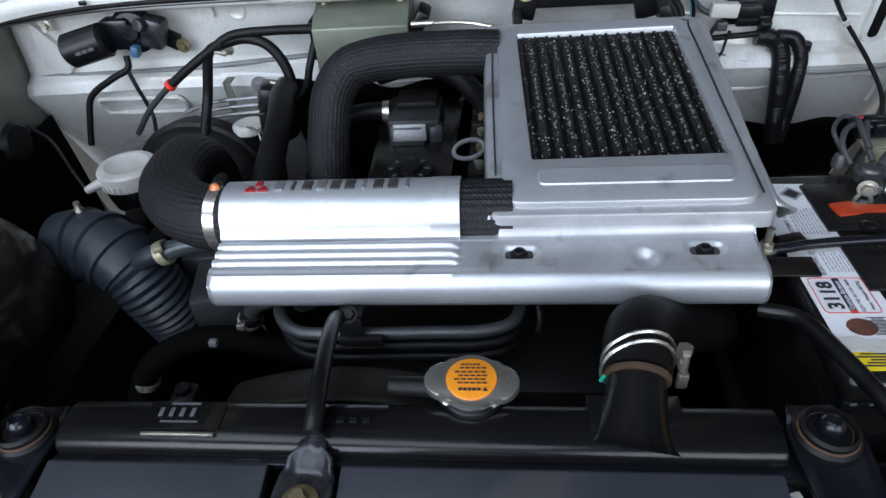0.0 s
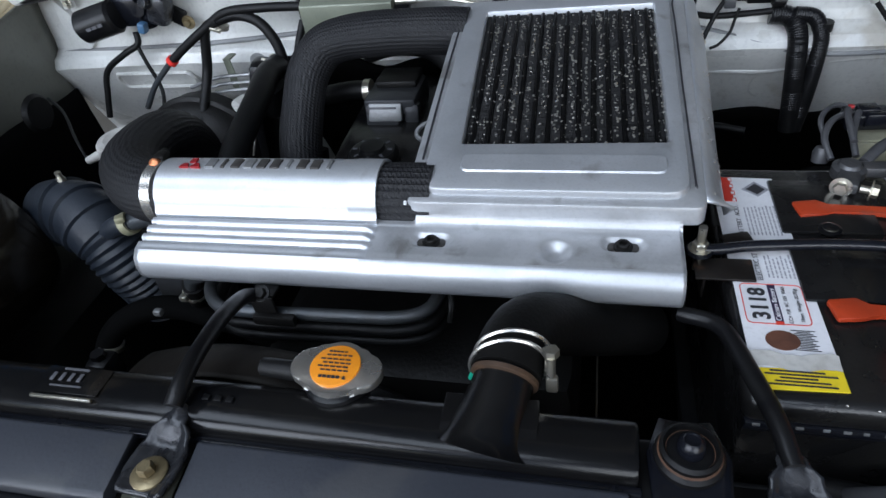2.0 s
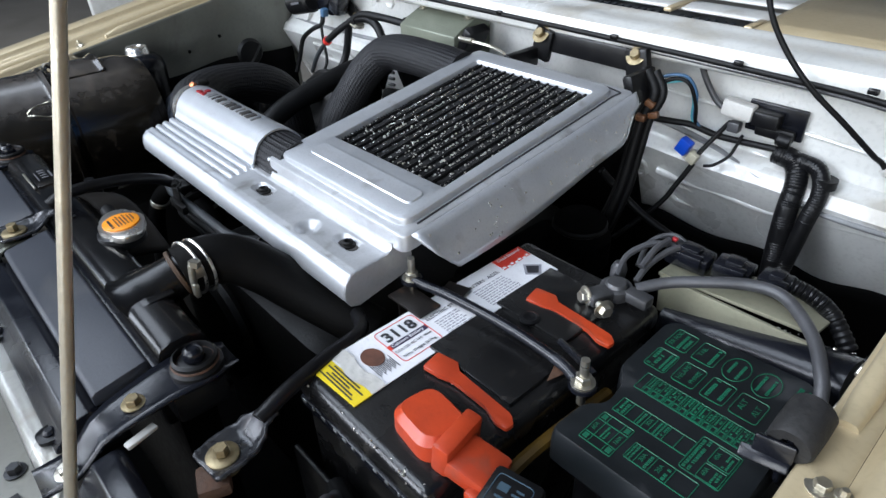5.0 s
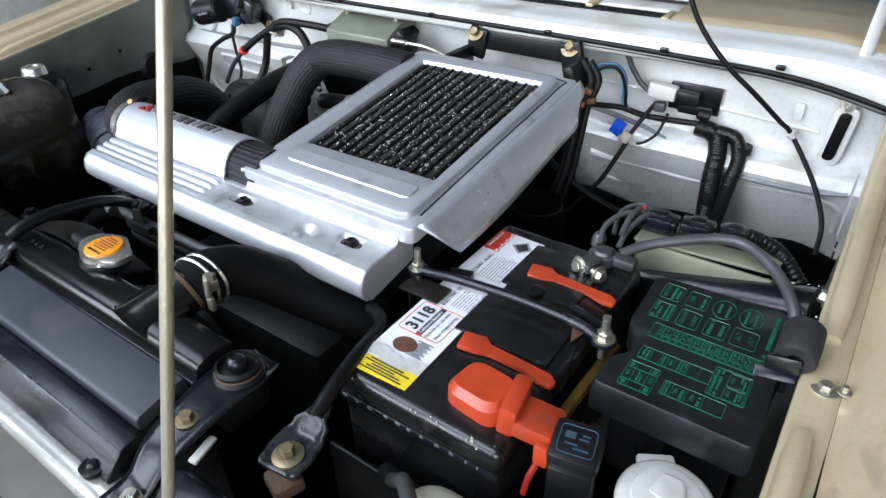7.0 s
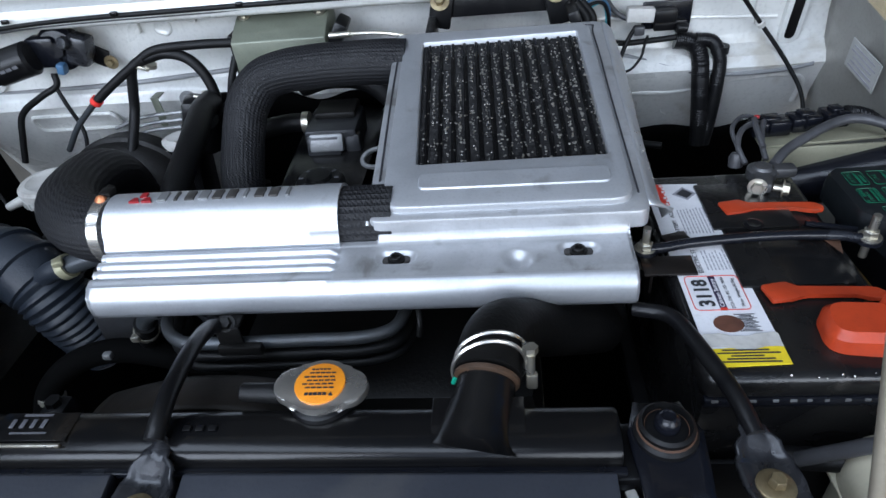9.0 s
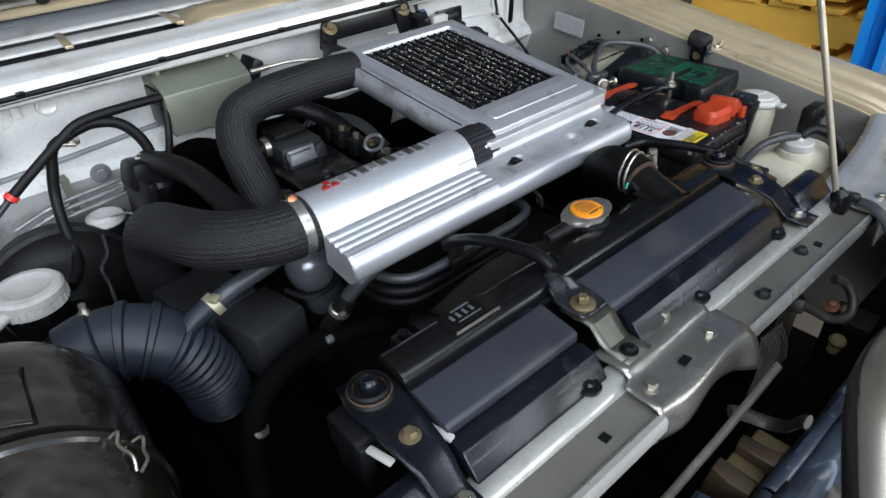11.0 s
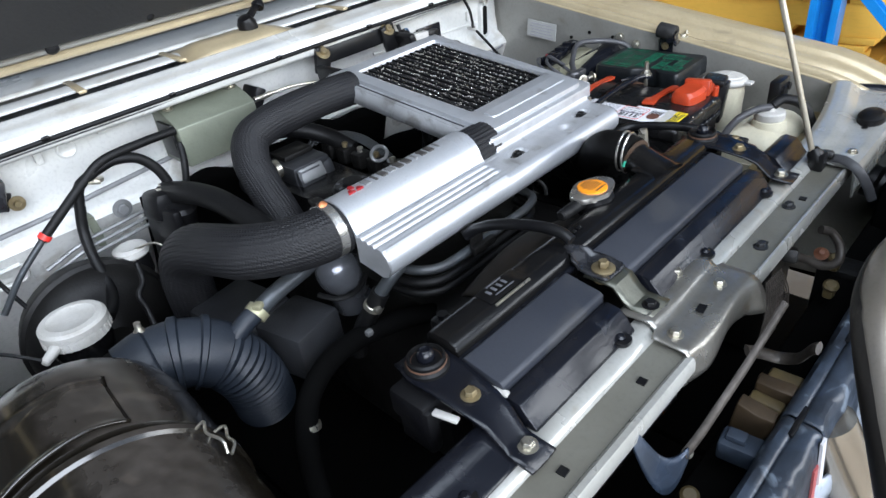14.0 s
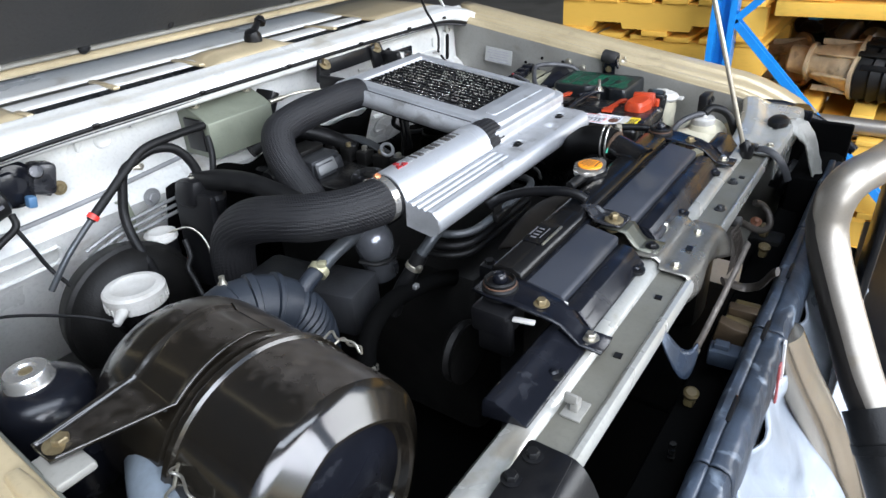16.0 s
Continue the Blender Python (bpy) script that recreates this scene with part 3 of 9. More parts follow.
lathe(bm, [(0.012, 0), (0.013, 0.006), (0.008, 0.016), (0, 0.018)], (0.042, 0.803, 1.165), (0.5, 0.3, 0.5), 16)
solid("wiper_pivot", bm, PLASTIC, "black wiper arm pivot cap on the cowl", "wiper pivot")

# the open bonnet: inner skin, dark lining and a rolled edge
hood = thing("bonnet", (-0.07, 0.87, 1.165), "propped open bonnet with black underside lining", "bonnet")
hood_m = pose(-0.07, 0.845, 1.165, 122, 0, 0)
bm = B()
prof = rounded([(-0.78, 0.0), (0.78, 0.0), (0.74, 1.15), (-0.74, 1.15)], 0.06, 5)
prism(bm, prof, "z", -0.012, 0.0)
bmesh.ops.transform(bm, matrix=hood_m, verts=bm.verts)
part("skin", bm, GOLD, hood, "beige-gold painted steel")
bm = B()
prof = rounded([(-0.74, 0.045), (0.74, 0.045), (0.70, 1.10), (-0.70, 1.10)], 0.05, 5)
prism(bm, prof, "z", 0.002, 0.018, 0.005)
bmesh.ops.transform(bm, matrix=hood_m, verts=bm.verts)
part("lining", bm, HOODBLACK, hood, "black insulation lining")
bm = B()
tube(bm, [(-0.76, 0.012, 0.006), (-0.3, 0.012, 0.006), (0.3, 0.012, 0.006), (0.76, 0.012, 0.006)], 0.008, 8, 4)
bmesh.ops.transform(bm, matrix=hood_m, verts=bm.verts)
part("rear_edge", bm, GOLD, hood)
bm = B()
tube(bm, [(-0.75, 0.030, 0.008), (-0.3, 0.030, 0.008), (0.3, 0.030, 0.008), (0.75, 0.030, 0.008)], 0.0055, 8, 4)
bmesh.ops.transform(bm, matrix=hood_m, verts=bm.verts)
part("inner_edge", bm, BODY_GREY, hood, "grey folded seam")
for x in (-0.62, -0.42, -0.27, -0.10, 0.22, 0.45, 0.62):
    bm = B()
    lathe(bm, [(0.011, 0), (0.011, 0.003), (0.005, 0.008), (0, 0.009)], hood_m @ Vector((x, 0.036 if x < -0.2 else 0.05, 0.012)), hood_m.to_3x3() @ Vector((0, 0, 1)), 14)
    part("clip", bm, WHITEPL if abs(x) > 0.3 else PLASTIC, hood)


for hx in (0.604, -0.735):
    bm = B()
    tube(bm, [(hx, 0.700, 1.045), (hx, 0.702, 1.085), (hx, 0.712, 1.125), (hx, 0.76, 1.165), (hx, 0.85, 1.185)], 0.010, 10, 6, squash=0.35)
    arm = part("hinge", bm, BODY, hood, "grey painted hinge arm")
    bm = B()
    hexbolt(bm, (hx, 0.697, 1.055), 0.006, 0.005, (0, -1, 0.1), 1.6)
    part("hinge_bolt", bm, STEEL, arm)
# inner fenders and their top rails
def fender(name, x, s, label, paint):
    ob = thing(name, (x, 0.25, 0.5), label, "fender", kind="structure")

    def wall(u, v):
        y = -0.21 + 0.92 * u
        z0 = rail_z(y)
        zz = [z0 - 0.011, z0 - 0.03, z0 - 0.06, z0 - 0.12, z0 - 0.3, 0.55]
        xx = [0.0, 0.002, 0.006, 0.012, -0.02 if 0.1 < y < 0.5 else 0.01, -0.03]
        k = v * 5
        i = min(int(k), 4)
        f = k - i
        ripple = 0.004 * math.sin(y * 26) * (v > 0.4)
        return (x + s * (xx[i] * (1 - f) + xx[i + 1] * f + ripple), y, zz[i] * (1 - f) + zz[i + 1] * f)

    thick(part("inner_panel", sheet(B(), wall, 40, 20), paint, ob, "dusty silver-grey paint"), 0.004, s)
    prof_xy = [(0.0, -0.012), (0.002, -0.010), (0.024, -0.010), (0.030, -0.012), (0.036, -0.006), (0.042, 0.004), (0.062, 0.006), (0.068, 0.016), (0.078, 0.019), (0.105, 0.018), (0.125, 0.008), (0.135, -0.03)]

    def rail(u, v):
        y = -0.235 + 0.96 * u
        k = v * (len(prof_xy) - 1)
        i = min(int(k), len(prof_xy) - 2)
        f = k - i
        dx = prof_xy[i][0] * (1 - f) + prof_xy[i + 1][0] * f
        dz = prof_xy[i][1] * (1 - f) + prof_xy[i + 1][1] * f
        return (x + s * dx, y, rail_z(y) + dz)

    thick(part("top_rail", sheet(B(), rail, 24, 30), GOLD, ob, "beige-gold painted top rail"), 0.003, 0)
    bm = B()
    tube(bm, [(x + s * 0.0305, -0.23 + 0.19 * k, rail_z(-0.23 + 0.19 * k) - 0.0115) for k in range(6)], 0.0018, 6, 6)
    part("rail_gap", bm, DUSTY, ob, "dark sealed gap")
    for ya, yb in ((-0.225, 0.156), (0.257, 0.715)):
        bm = B()
        rings = []
        n = 14
        for k in range(n + 1):
            y = ya + (yb - ya) * k / n
            e = 0.55 if k in (0, n) else 1.0
            rings.append([bm.verts.new((x + s * (0.012 + (dx - 0.012) * (0.8 if e < 1 else 1)), y, rail_z(y) - 0.0105 + dz * e)) for dx, dz in ((0.002, 0.0), (0.004, 0.010), (0.007, 0.0135), (0.012, 0.0145), (0.017, 0.0135), (0.020, 0.010), (0.022, 0.0))])
        for p, q in zip(rings, rings[1:]):
            for k in range(6):
                bm.faces.new((p[k], p[k + 1], q[k + 1], q[k]))
        bm.faces.new(rings[0])
        bm.faces.new(rings[-1][::-1])
        part("rail_ridge", bm, GOLD, ob, "raised beige-gold ridge", 50)
    for y in (0.206, 0.235):
        bm = B()
        hexbolt(bm, (x + s * (0.018 if y < 0.22 else 0.03), y - (0.03 if y > 0.22 else 0), rail_z(y) - 0.0098), 0.0058 if y < 0.22 else 0.003, 0.005, washer=1.8)
        part("bolt", bm, STEEL, ob, "silver flange bolt")
    return ob


fender_r = fender("wall_fender_right", 0.649, 1, "beige and dusty grey inner fender with bolted top rail", BODY_GREY)
fender_l = fender("wall_fender_left", -0.81, -1, "grimy grey inner fender with beige-gold top rail", GRIMY)
for x, y, z in [(0.6445, 0.42, 0.99), (0.645, 0.47, 0.975), (0.645, 0.36, 0.985), (-0.803, 0.50, 0.96), (-0.803, 0.42, 0.94)]:
    bm = B()
    lathe(bm, [(0.004, 0), (0.004, 0.002), (0, 0.002)], (x, y, z), (-1 if x > 0 else 1, 0, 0), 10)
    part("plug", bm, DUSTY, fender_r if x > 0 else fender_l)
bm = B()
box(bm, (0.6425, 0.555, 0.985), (0.0015, 0.085, 0.04), rot=(6, 0, 0))
info = solid("information_sticker", bm, PAPER, "small faded paper sticker on the inner fender", "sticker")
for k in range(5):
    part("printed_line", box(B(), (0.6412, 0.555, 0.970 + 0.007 * k), (0.0006, 0.07 - 0.008 * (k % 3), 0.0022), rot=(6, 0, 0)), GREYINK, info)
stop = thing("bonnet_bump_stop", (0.641, 0.226, 0.965), "black rubber bump roller on a bolted bracket on the fender", "bump stop")
bm = B()
lathe(bm, [(0.006, -0.0195), (0.0140, -0.0195), (0.0158, -0.0175), (0.0162, 0.000), (0.0158, 0.0165), (0.0140, 0.0190), (0.0065, 0.0190), (0.0060, 0.014), (0, 0.014)], (0.641, 0.229, 1.009), (0.0, -1, -0.16), 28)
part("roller", bm, mat("dusty_black_rubber", (0.012, 0.012, 0.0125), 0.6, 0, (0.030, 0.029, 0.028), 60, 300, 0.8, 0.12, 0.3, 200, spec=0.25), stop)
bm = B()
box(bm, (0.640, 0.229, 0.986), (0.005, 0.030, 0.044), 0.002)
box(bm, (0.634, 0.207, 1.001), (0.026, 0.004, 0.014), 0.0015, (-12, 0, 12))
box(bm, (0.631, 0.203, 0.992), (0.032, 0.004, 0.010), 0.0015, (-40, 0, 12))
box(bm, (0.628, 0.213, 0.995), (0.008, 0.018, 0.010), 0.002, (-12, 0, 12))
part("bracket", bm, GLOSSBLACK, stop, "black pressed bracket with folded tabs")
bm = B()
hexbolt(bm, (0.6370, 0.230, 0.980), 0.005, 0.004, (-1, 0, 0), 1.6)
part("bolt", bm, BRASSY, stop)



def low_shade(u, v):
    """Wavy-topped near-black sheet that puts in shade and dirt low on the fender."""
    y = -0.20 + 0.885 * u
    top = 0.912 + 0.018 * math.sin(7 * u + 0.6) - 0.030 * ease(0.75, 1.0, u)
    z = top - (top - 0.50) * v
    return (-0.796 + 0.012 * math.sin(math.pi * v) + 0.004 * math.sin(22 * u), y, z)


thick(part("splash_liner", sheet(B(), low_shade, 40, 12), PITCH, fender_l, "near-black sheet for shade and dirt low on the fender"), 0.004, 0)
# the radiator support: a stepped pressing across the front
support = thing("trim_radiator_support", (-0.05, -0.18, 0.86), "silver painted steel radiator support panel", "radiator support", kind="structure")
part("ridge", prism(B(), [(-0.128, 0.905), (-0.132, 0.921), (-0.138, 0.929), (-0.150, 0.932), (-0.160, 0.931), (-0.1655, 0.926), (-0.168, 0.922), (-0.168, 0.916), (-0.155, 0.925), (-0.14, 0.922), (-0.135, 0.905)], "x", -0.80, 0.66), SUPWHITE, support, "white painted ridge")
# The recessed strip takes a darker tone than ridge and lip.
part("floor", prism(B(), [(-0.1682, 0.922), (-0.203, 0.921), (-0.2, 0.916), (-0.1682, 0.916)], "x", -0.80, 0.66), SUPFLOOR, support, "olive-grey recessed strip")
part("lip", prism(B(), [(-0.2032, 0.921), (-0.2045, 0.9240), (-0.2072, 0.9240), (-0.2085, 0.9205), (-0.2090, 0.900), (-0.2065, 0.900), (-0.2058, 0.915), (-0.2032, 0.916)], "x", -0.145, 0.66), SUPWHITE, support, "white painted front lip")
part("lip", prism(B(), [(-0.2032, 0.921), (-0.207, 0.9245), (-0.213, 0.9245), (-0.216, 0.920), (-0.2165, 0.908), (-0.213, 0.908), (-0.212, 0.915), (-0.2032, 0.916)], "x", -0.80, -0.145), SUPWHITE, support, "white painted front lip")
for x in (-0.339, -0.203, 0.10, 0.235):
    part("square_hole", box(B(), (x, -0.188, 0.9225), (0.009, 0.009, 0.002), rot=(0, 0, 4)), PLASTIC, support, "dark square hole")
bm = B()
LP = [(-0.122, 0.9365), (-0.130, 0.937), (-0.140, 0.9375), (-0.152, 0.9385), (-0.160, 0.9375), (-0.166, 0.932), (-0.172, 0.9295), (-0.185, 0.9290), (-0.199, 0.9285), (-0.2055, 0.9272), (-0.2105, 0.9220), (-0.2128, 0.911), (-0.2138, 0.898), (-0.2130, 0.882)]


def plate(u, v):
    """A pressed plate that follows the panel's step and folds down in front."""
    k = u * (len(LP) - 1)
    i = min(int(k), len(LP) - 2)
    f = k - i
    yy = LP[i][0] * (1 - f) + LP[i + 1][0] * f
    zz = LP[i][1] * (1 - f) + LP[i + 1][1] * f
    wide = 1.0 if u > 0.40 else 0.86
    x = -0.066 + (v - 0.5) * 0.172 * wide + 0.004 * u
    bend = max(0.0, u - 0.72) / 0.28
    zz += 0.010 * bend * math.sin(math.pi * v) + 0.0015 * math.sin(9 * v + 3 * u)
    yy -= 0.004 * bend * math.sin(7 * v) + 0.012 * ease(0.8, 1.0, v) * bend - 0.006 * ease(0.25, 0.0, v) * bend
    return (x, yy, zz)


sheet(bm, plate, 26, 20)
latch_plate = solid("latch_plate", bm, LATCHSTEEL, "silver bonnet latch plate folded down in front", "latch plate", angle=55)
thick(latch_plate, 0.0018, 0)
part("square_hole", box(B(), (-0.075, -0.188, 0.9315), (0.014, 0.009, 0.0015), rot=(0, 0, 6)), PLASTIC, latch_plate, "dark square hole")
for x, y, z in [(-0.129, -0.185, 0.930), (-0.022, -0.184, 0.930), (-0.04, -0.140, 0.9385), (0.012, -0.134, 0.9385), (0.09, -0.188, 0.922), (0.205, -0.18, 0.922)]:
    bm = B()
    hexbolt(bm, (x, y, z), 0.0058, 0.006)
    solid("bolt", bm, DARKCAST if x > 0.05 else STEEL, "small zinc flange bolt in the support panel", "bolt", group="support bolts")
bm = B()
box(bm, (-0.444, -0.184, 0.9235), (0.030, 0.022, 0.003), 0.001)
box(bm, (-0.444, -0.184, 0.931), (0.012, 0.009, 0.014), 0.002)
box(bm, (-0.448, -0.18, 0.94), (0.004, 0.014, 0.012), 0.001)
solid("cable_clip", bm, BODY_GREY, "grey plastic cable clip on the support panel", "clip")

# the strip in front of the pads
strip = [(-0.108, 0.930), (-0.108, 0.952), (-0.116, 0.957), (-0.132, 0.955), (-0.140, 0.945), (-0.150, 0.934), (-0.150, 0.930)]
air_guide = thing("air_guide", (-0.07, -0.13, 0.93), "glossy black plastic air guide strip on the support", "air guide")
for x0, x1 in ((-0.325, -0.150), (-0.088, 0.222), (0.275, 0.36)):
    part("section", prism(B(), strip, "x", x0, x1, 0.002), GLOSSBLACK, air_guide)
near = [(-0.106, 0.922), (-0.107, 0.944), (-0.112, 0.950), (-0.124, 0.950), (-0.134, 0.943), (-0.158, 0.936), (-0.160, 0.9325), (-0.130, 0.928)]
part("section", prism(B(), near, "x", -0.502, -0.345, 0.002), GLOSSBLACK, air_guide)
for x in (-0.42, -0.175, 0.02, 0.20):
    bm = B()
    prism(bm, rounded([(x - 0.014, -0.128), (x + 0.014, -0.128), (x + 0.009, -0.158), (x - 0.009, -0.158)], 0.006, 4), "z", 0.934, 0.9385, 0.001)
    part("tab", bm, PLASTIC, air_guide)
    bm = B()
    lathe(bm, [(0.0055, 0), (0.0055, 0.002), (0.003, 0.004), (0, 0.004)], (x, -0.147, 0.9385), (0, 0, 1), 14)
    part("push_clip", bm, GLOSSBLACK, air_guide)

# ---- radiator ----
radiator = thing("radiator", (-0.05, -0.03, 0.45), "black plastic topped radiator with warning-labelled cap", "radiator")
tank = [(-0.053, 0.94), (-0.054, 0.972), (-0.050, 0.980), (-0.040, 0.984), (-0.022, 0.985), (-0.011, 0.981), (-0.007, 0.972), (-0.006, 0.94)]
part("tank", prism(B(), tank, "x", -0.322, 0.221, 0.004), DUSTY, radiator)
part("core", box(B(), (-0.05, -0.035, 0.70), (0.53, 0.036, 0.48)), FINS, radiator)
part("seam_lip", box(B(), (-0.05, -0.0565, 0.9665), (0.545, 0.006, 0.006), 0.0015), GLOSSBLACK, radiator)
for x0, x1 in ((-0.322, -0.149), (-0.094, 0.214)):
    bm = B()
    prism(bm, [(-0.0595, 0.958), (-0.0595, 0.9715), (-0.062, 0.9735), (-0.106, 0.966), (-0.110, 0.963), (-0.110, 0.951)], "x", x0, x1, 0.0015)
    part("pad", bm, FOAM, radiator, "blue-black foam sealing pad")
# moulded number plate on the tank, left as plain bars
part("moulding", box(B(), (-0.222, -0.028, 0.9851), (0.062, 0.026, 0.0012), 0.0005), DUSTY, radiator)
for k in range(4):
    part("moulded_mark", box(B(), (-0.241 + 0.0085 * k, -0.026, 0.9866), (0.0035, 0.008, 0.0008), 0.0002), DARKINK, radiator)
part("moulded_mark", box(B(), (-0.224, -0.018, 0.9864), (0.024, 0.002, 0.0006)), DARKINK, radiator)
part("moulded_mark", box(B(), (-0.224, -0.0345, 0.9864), (0.030, 0.0015, 0.0006)), DARKINK, radiator)
# Bright steel strip that paints the moulded edge's sheen onto the tank.
part("moulded_edge", box(B(), (-0.222, -0.0445, 0.9845), (0.058, 0.003, 0.003), 0.001), STEEL, radiator, "bright strip painting in the moulded edge's sheen")
for k in range(3):
    part("moulded_mark", box(B(), (-0.098 + 0.010 * k, -0.031, 0.986), (0.006, 0.005, 0.0012), 0.0004), PLASTIC, radiator)
# filler neck and cap
bm = B()
lathe(bm, [(0.026, 0), (0.024, 0.012), (0.021, 0.014)], (0, -0.004, 0.976), (0, 0, 1), 28)
part("filler_neck", bm, PLASTIC, radiator)
bm = B()
rod(bm, (-0.022, 0.0, 0.986), (-0.067, 0.003, 0.985), 0.0085, 0.0075, 16, 0.002)
part("overflow_spout", bm, RUBBER, radiator)
bm = B()
wings = []
for k in range(48):
    a = 2 * math.pi * k / 48
    r = 0.0245 + 0.0125 * max(0.0, abs(math.cos(a + 0.06)) - 0.72) / 0.28
    wings.append((r * math.cos(a), r * math.sin(a)))
prism(bm, wings, "z", 0.9885, 0.9965, 0.0025, 2)
cap_part = part("radiator_cap", bm, CHROME, radiator, "bright pressed steel cap with two ears")
bm = B()
lathe(bm, [(0.0195, 0), (0.0195, 0.0018), (0.018, 0.0024), (0, 0.0026)], (0, 0, 0.9965), (0, 0, 1), 32)
disc = part("warning_disc", bm, CAPORANGE, cap_part, "orange printed warning disc")
bm = B()
for k, (w, y) in enumerate([(0.016, 0.0125), (0.022, 0.009), (0.026, 0.005), (0.024, 0.0015), (0.026, -0.002), (0.024, -0.0055), (0.018, -0.0115)]):
    for j in range(5):
        box(bm, ((0.001 if k % 2 else -0.001) + w * (j - 2) / 5.2, y, 0.9993), (w / 6.5, 0.0012 if k < 6 else 0.0024, 0.0004))
prism(bm, [(0.009, -0.013), (0.0125, -0.013), (0.01075, -0.0095)], "z", 0.9989, 0.9995)
part("printed_text", bm, INK, cap_part, "small black printed warning lines")
# outlet neck, hose, clamp
bm = B()
tube(bm, [(0.117, -0.034, 0.962), (0.120, -0.020, 0.972), (0.124, -0.002, 0.981), (0.128, 0.020, 0.988)], 0.0235, 26, 8, radius=lambda u, d: 0.0225 + 0.016 * (1 - u) ** 3)
prism(bm, [(-0.042, 0.983), (-0.006, 0.983), (-0.006, 0.9865), (-0.030, 0.9855)], "x", 0.086, 0.154, 0.001)
part("outlet_neck", bm, DUSTY, radiator)
bm = B()
lathe(bm, [(0.0240, 0), (0.0255, 0.001), (0.0255, 0.004), (0.0240, 0.005)], (0.1262, 0.008, 0.9858), (0.15, 1, 0.28), 28)
part("neck_ring", bm, mat("brown_scale", (0.07, 0.038, 0.02), 0.6, 0.1, (0.025, 0.016, 0.01), 60, 300), radiator, "brown scaled ring at the neck")
hose = thing("radiator_hose", (0.13, 0.08, 0.95), "black rubber upper radiator hose with wire clamp", "hose")
bm = B()
tube(bm, [(0.127, 0.012, 0.987), (0.130, 0.038, 0.990), (0.138, 0.064, 0.983), (0.153, 0.088, 0.964), (0.175, 0.110, 0.940), (0.205, 0.134, 0.915), (0.24, 0.16, 0.89)], 0.0265, 22, 7)
part("hose", bm, mat("deep_black_rubber", (0.003, 0.003, 0.003), 0.6, 0, (0.006, 0.0055, 0.005), 24, 300, 0.6, 0.15, 0.2, spec=0.12), hose)
bm = B()
for d in (0.0, 0.0095):
    c = Vector((0.1285 + d * 0.2, 0.021 + d, 0.9885))
    ring = [c + Vector((0.0285 * math.cos(a), 0.004 * math.cos(a), 0.0285 * math.sin(a))) for a in [k * math.pi / 12 for k in range(25)]]
    tube(bm, ring, 0.0017, 6, 2)
part("clamp", bm, CHROME, hose, "bright double wire clamp")
bm = B()
box(bm, (0.159, 0.018, 1.0), (0.007, 0.014, 0.012), 0.002)
rod(bm, (0.160, 0.012, 0.992), (0.160, 0.014, 1.010), 0.0035, seg=10)
lathe(bm, [(0.006, 0), (0.006, 0.006), (0, 0.006)], (0.160, 0.017, 1.008), (0, 0.2, 1), 6)
box(bm, (0.161, 0.012, 0.983), (0.009, 0.006, 0.016), 0.002)
part("clamp_screw", bm, STEEL, hose)
bm = B()
tube(bm, [(0.112, 0.008, 0.997), (0.104, 0.012, 0.990), (0.1, 0.013, 0.98)], 0.0018, 6, 4)
part("paint_mark", bm, mat("green_mark", (0.02, 0.35, 0.22), 0.5), hose, "green paint mark")
# fan shroud behind the radiator
bm = B()
sheet(bm, lambda u, v: (-0.215 + 0.21 * u, 0.0 + 0.045 * v, 0.948 + 0.022 * math.sin(math.pi * u) - 0.012 * v * v), 24, 8)
shroud = solid("fan_shroud", bm, SCORCHED, "dusty black plastic fan shroud behind the radiator", "fan shroud")
thick(shroud, 0.004, -1)


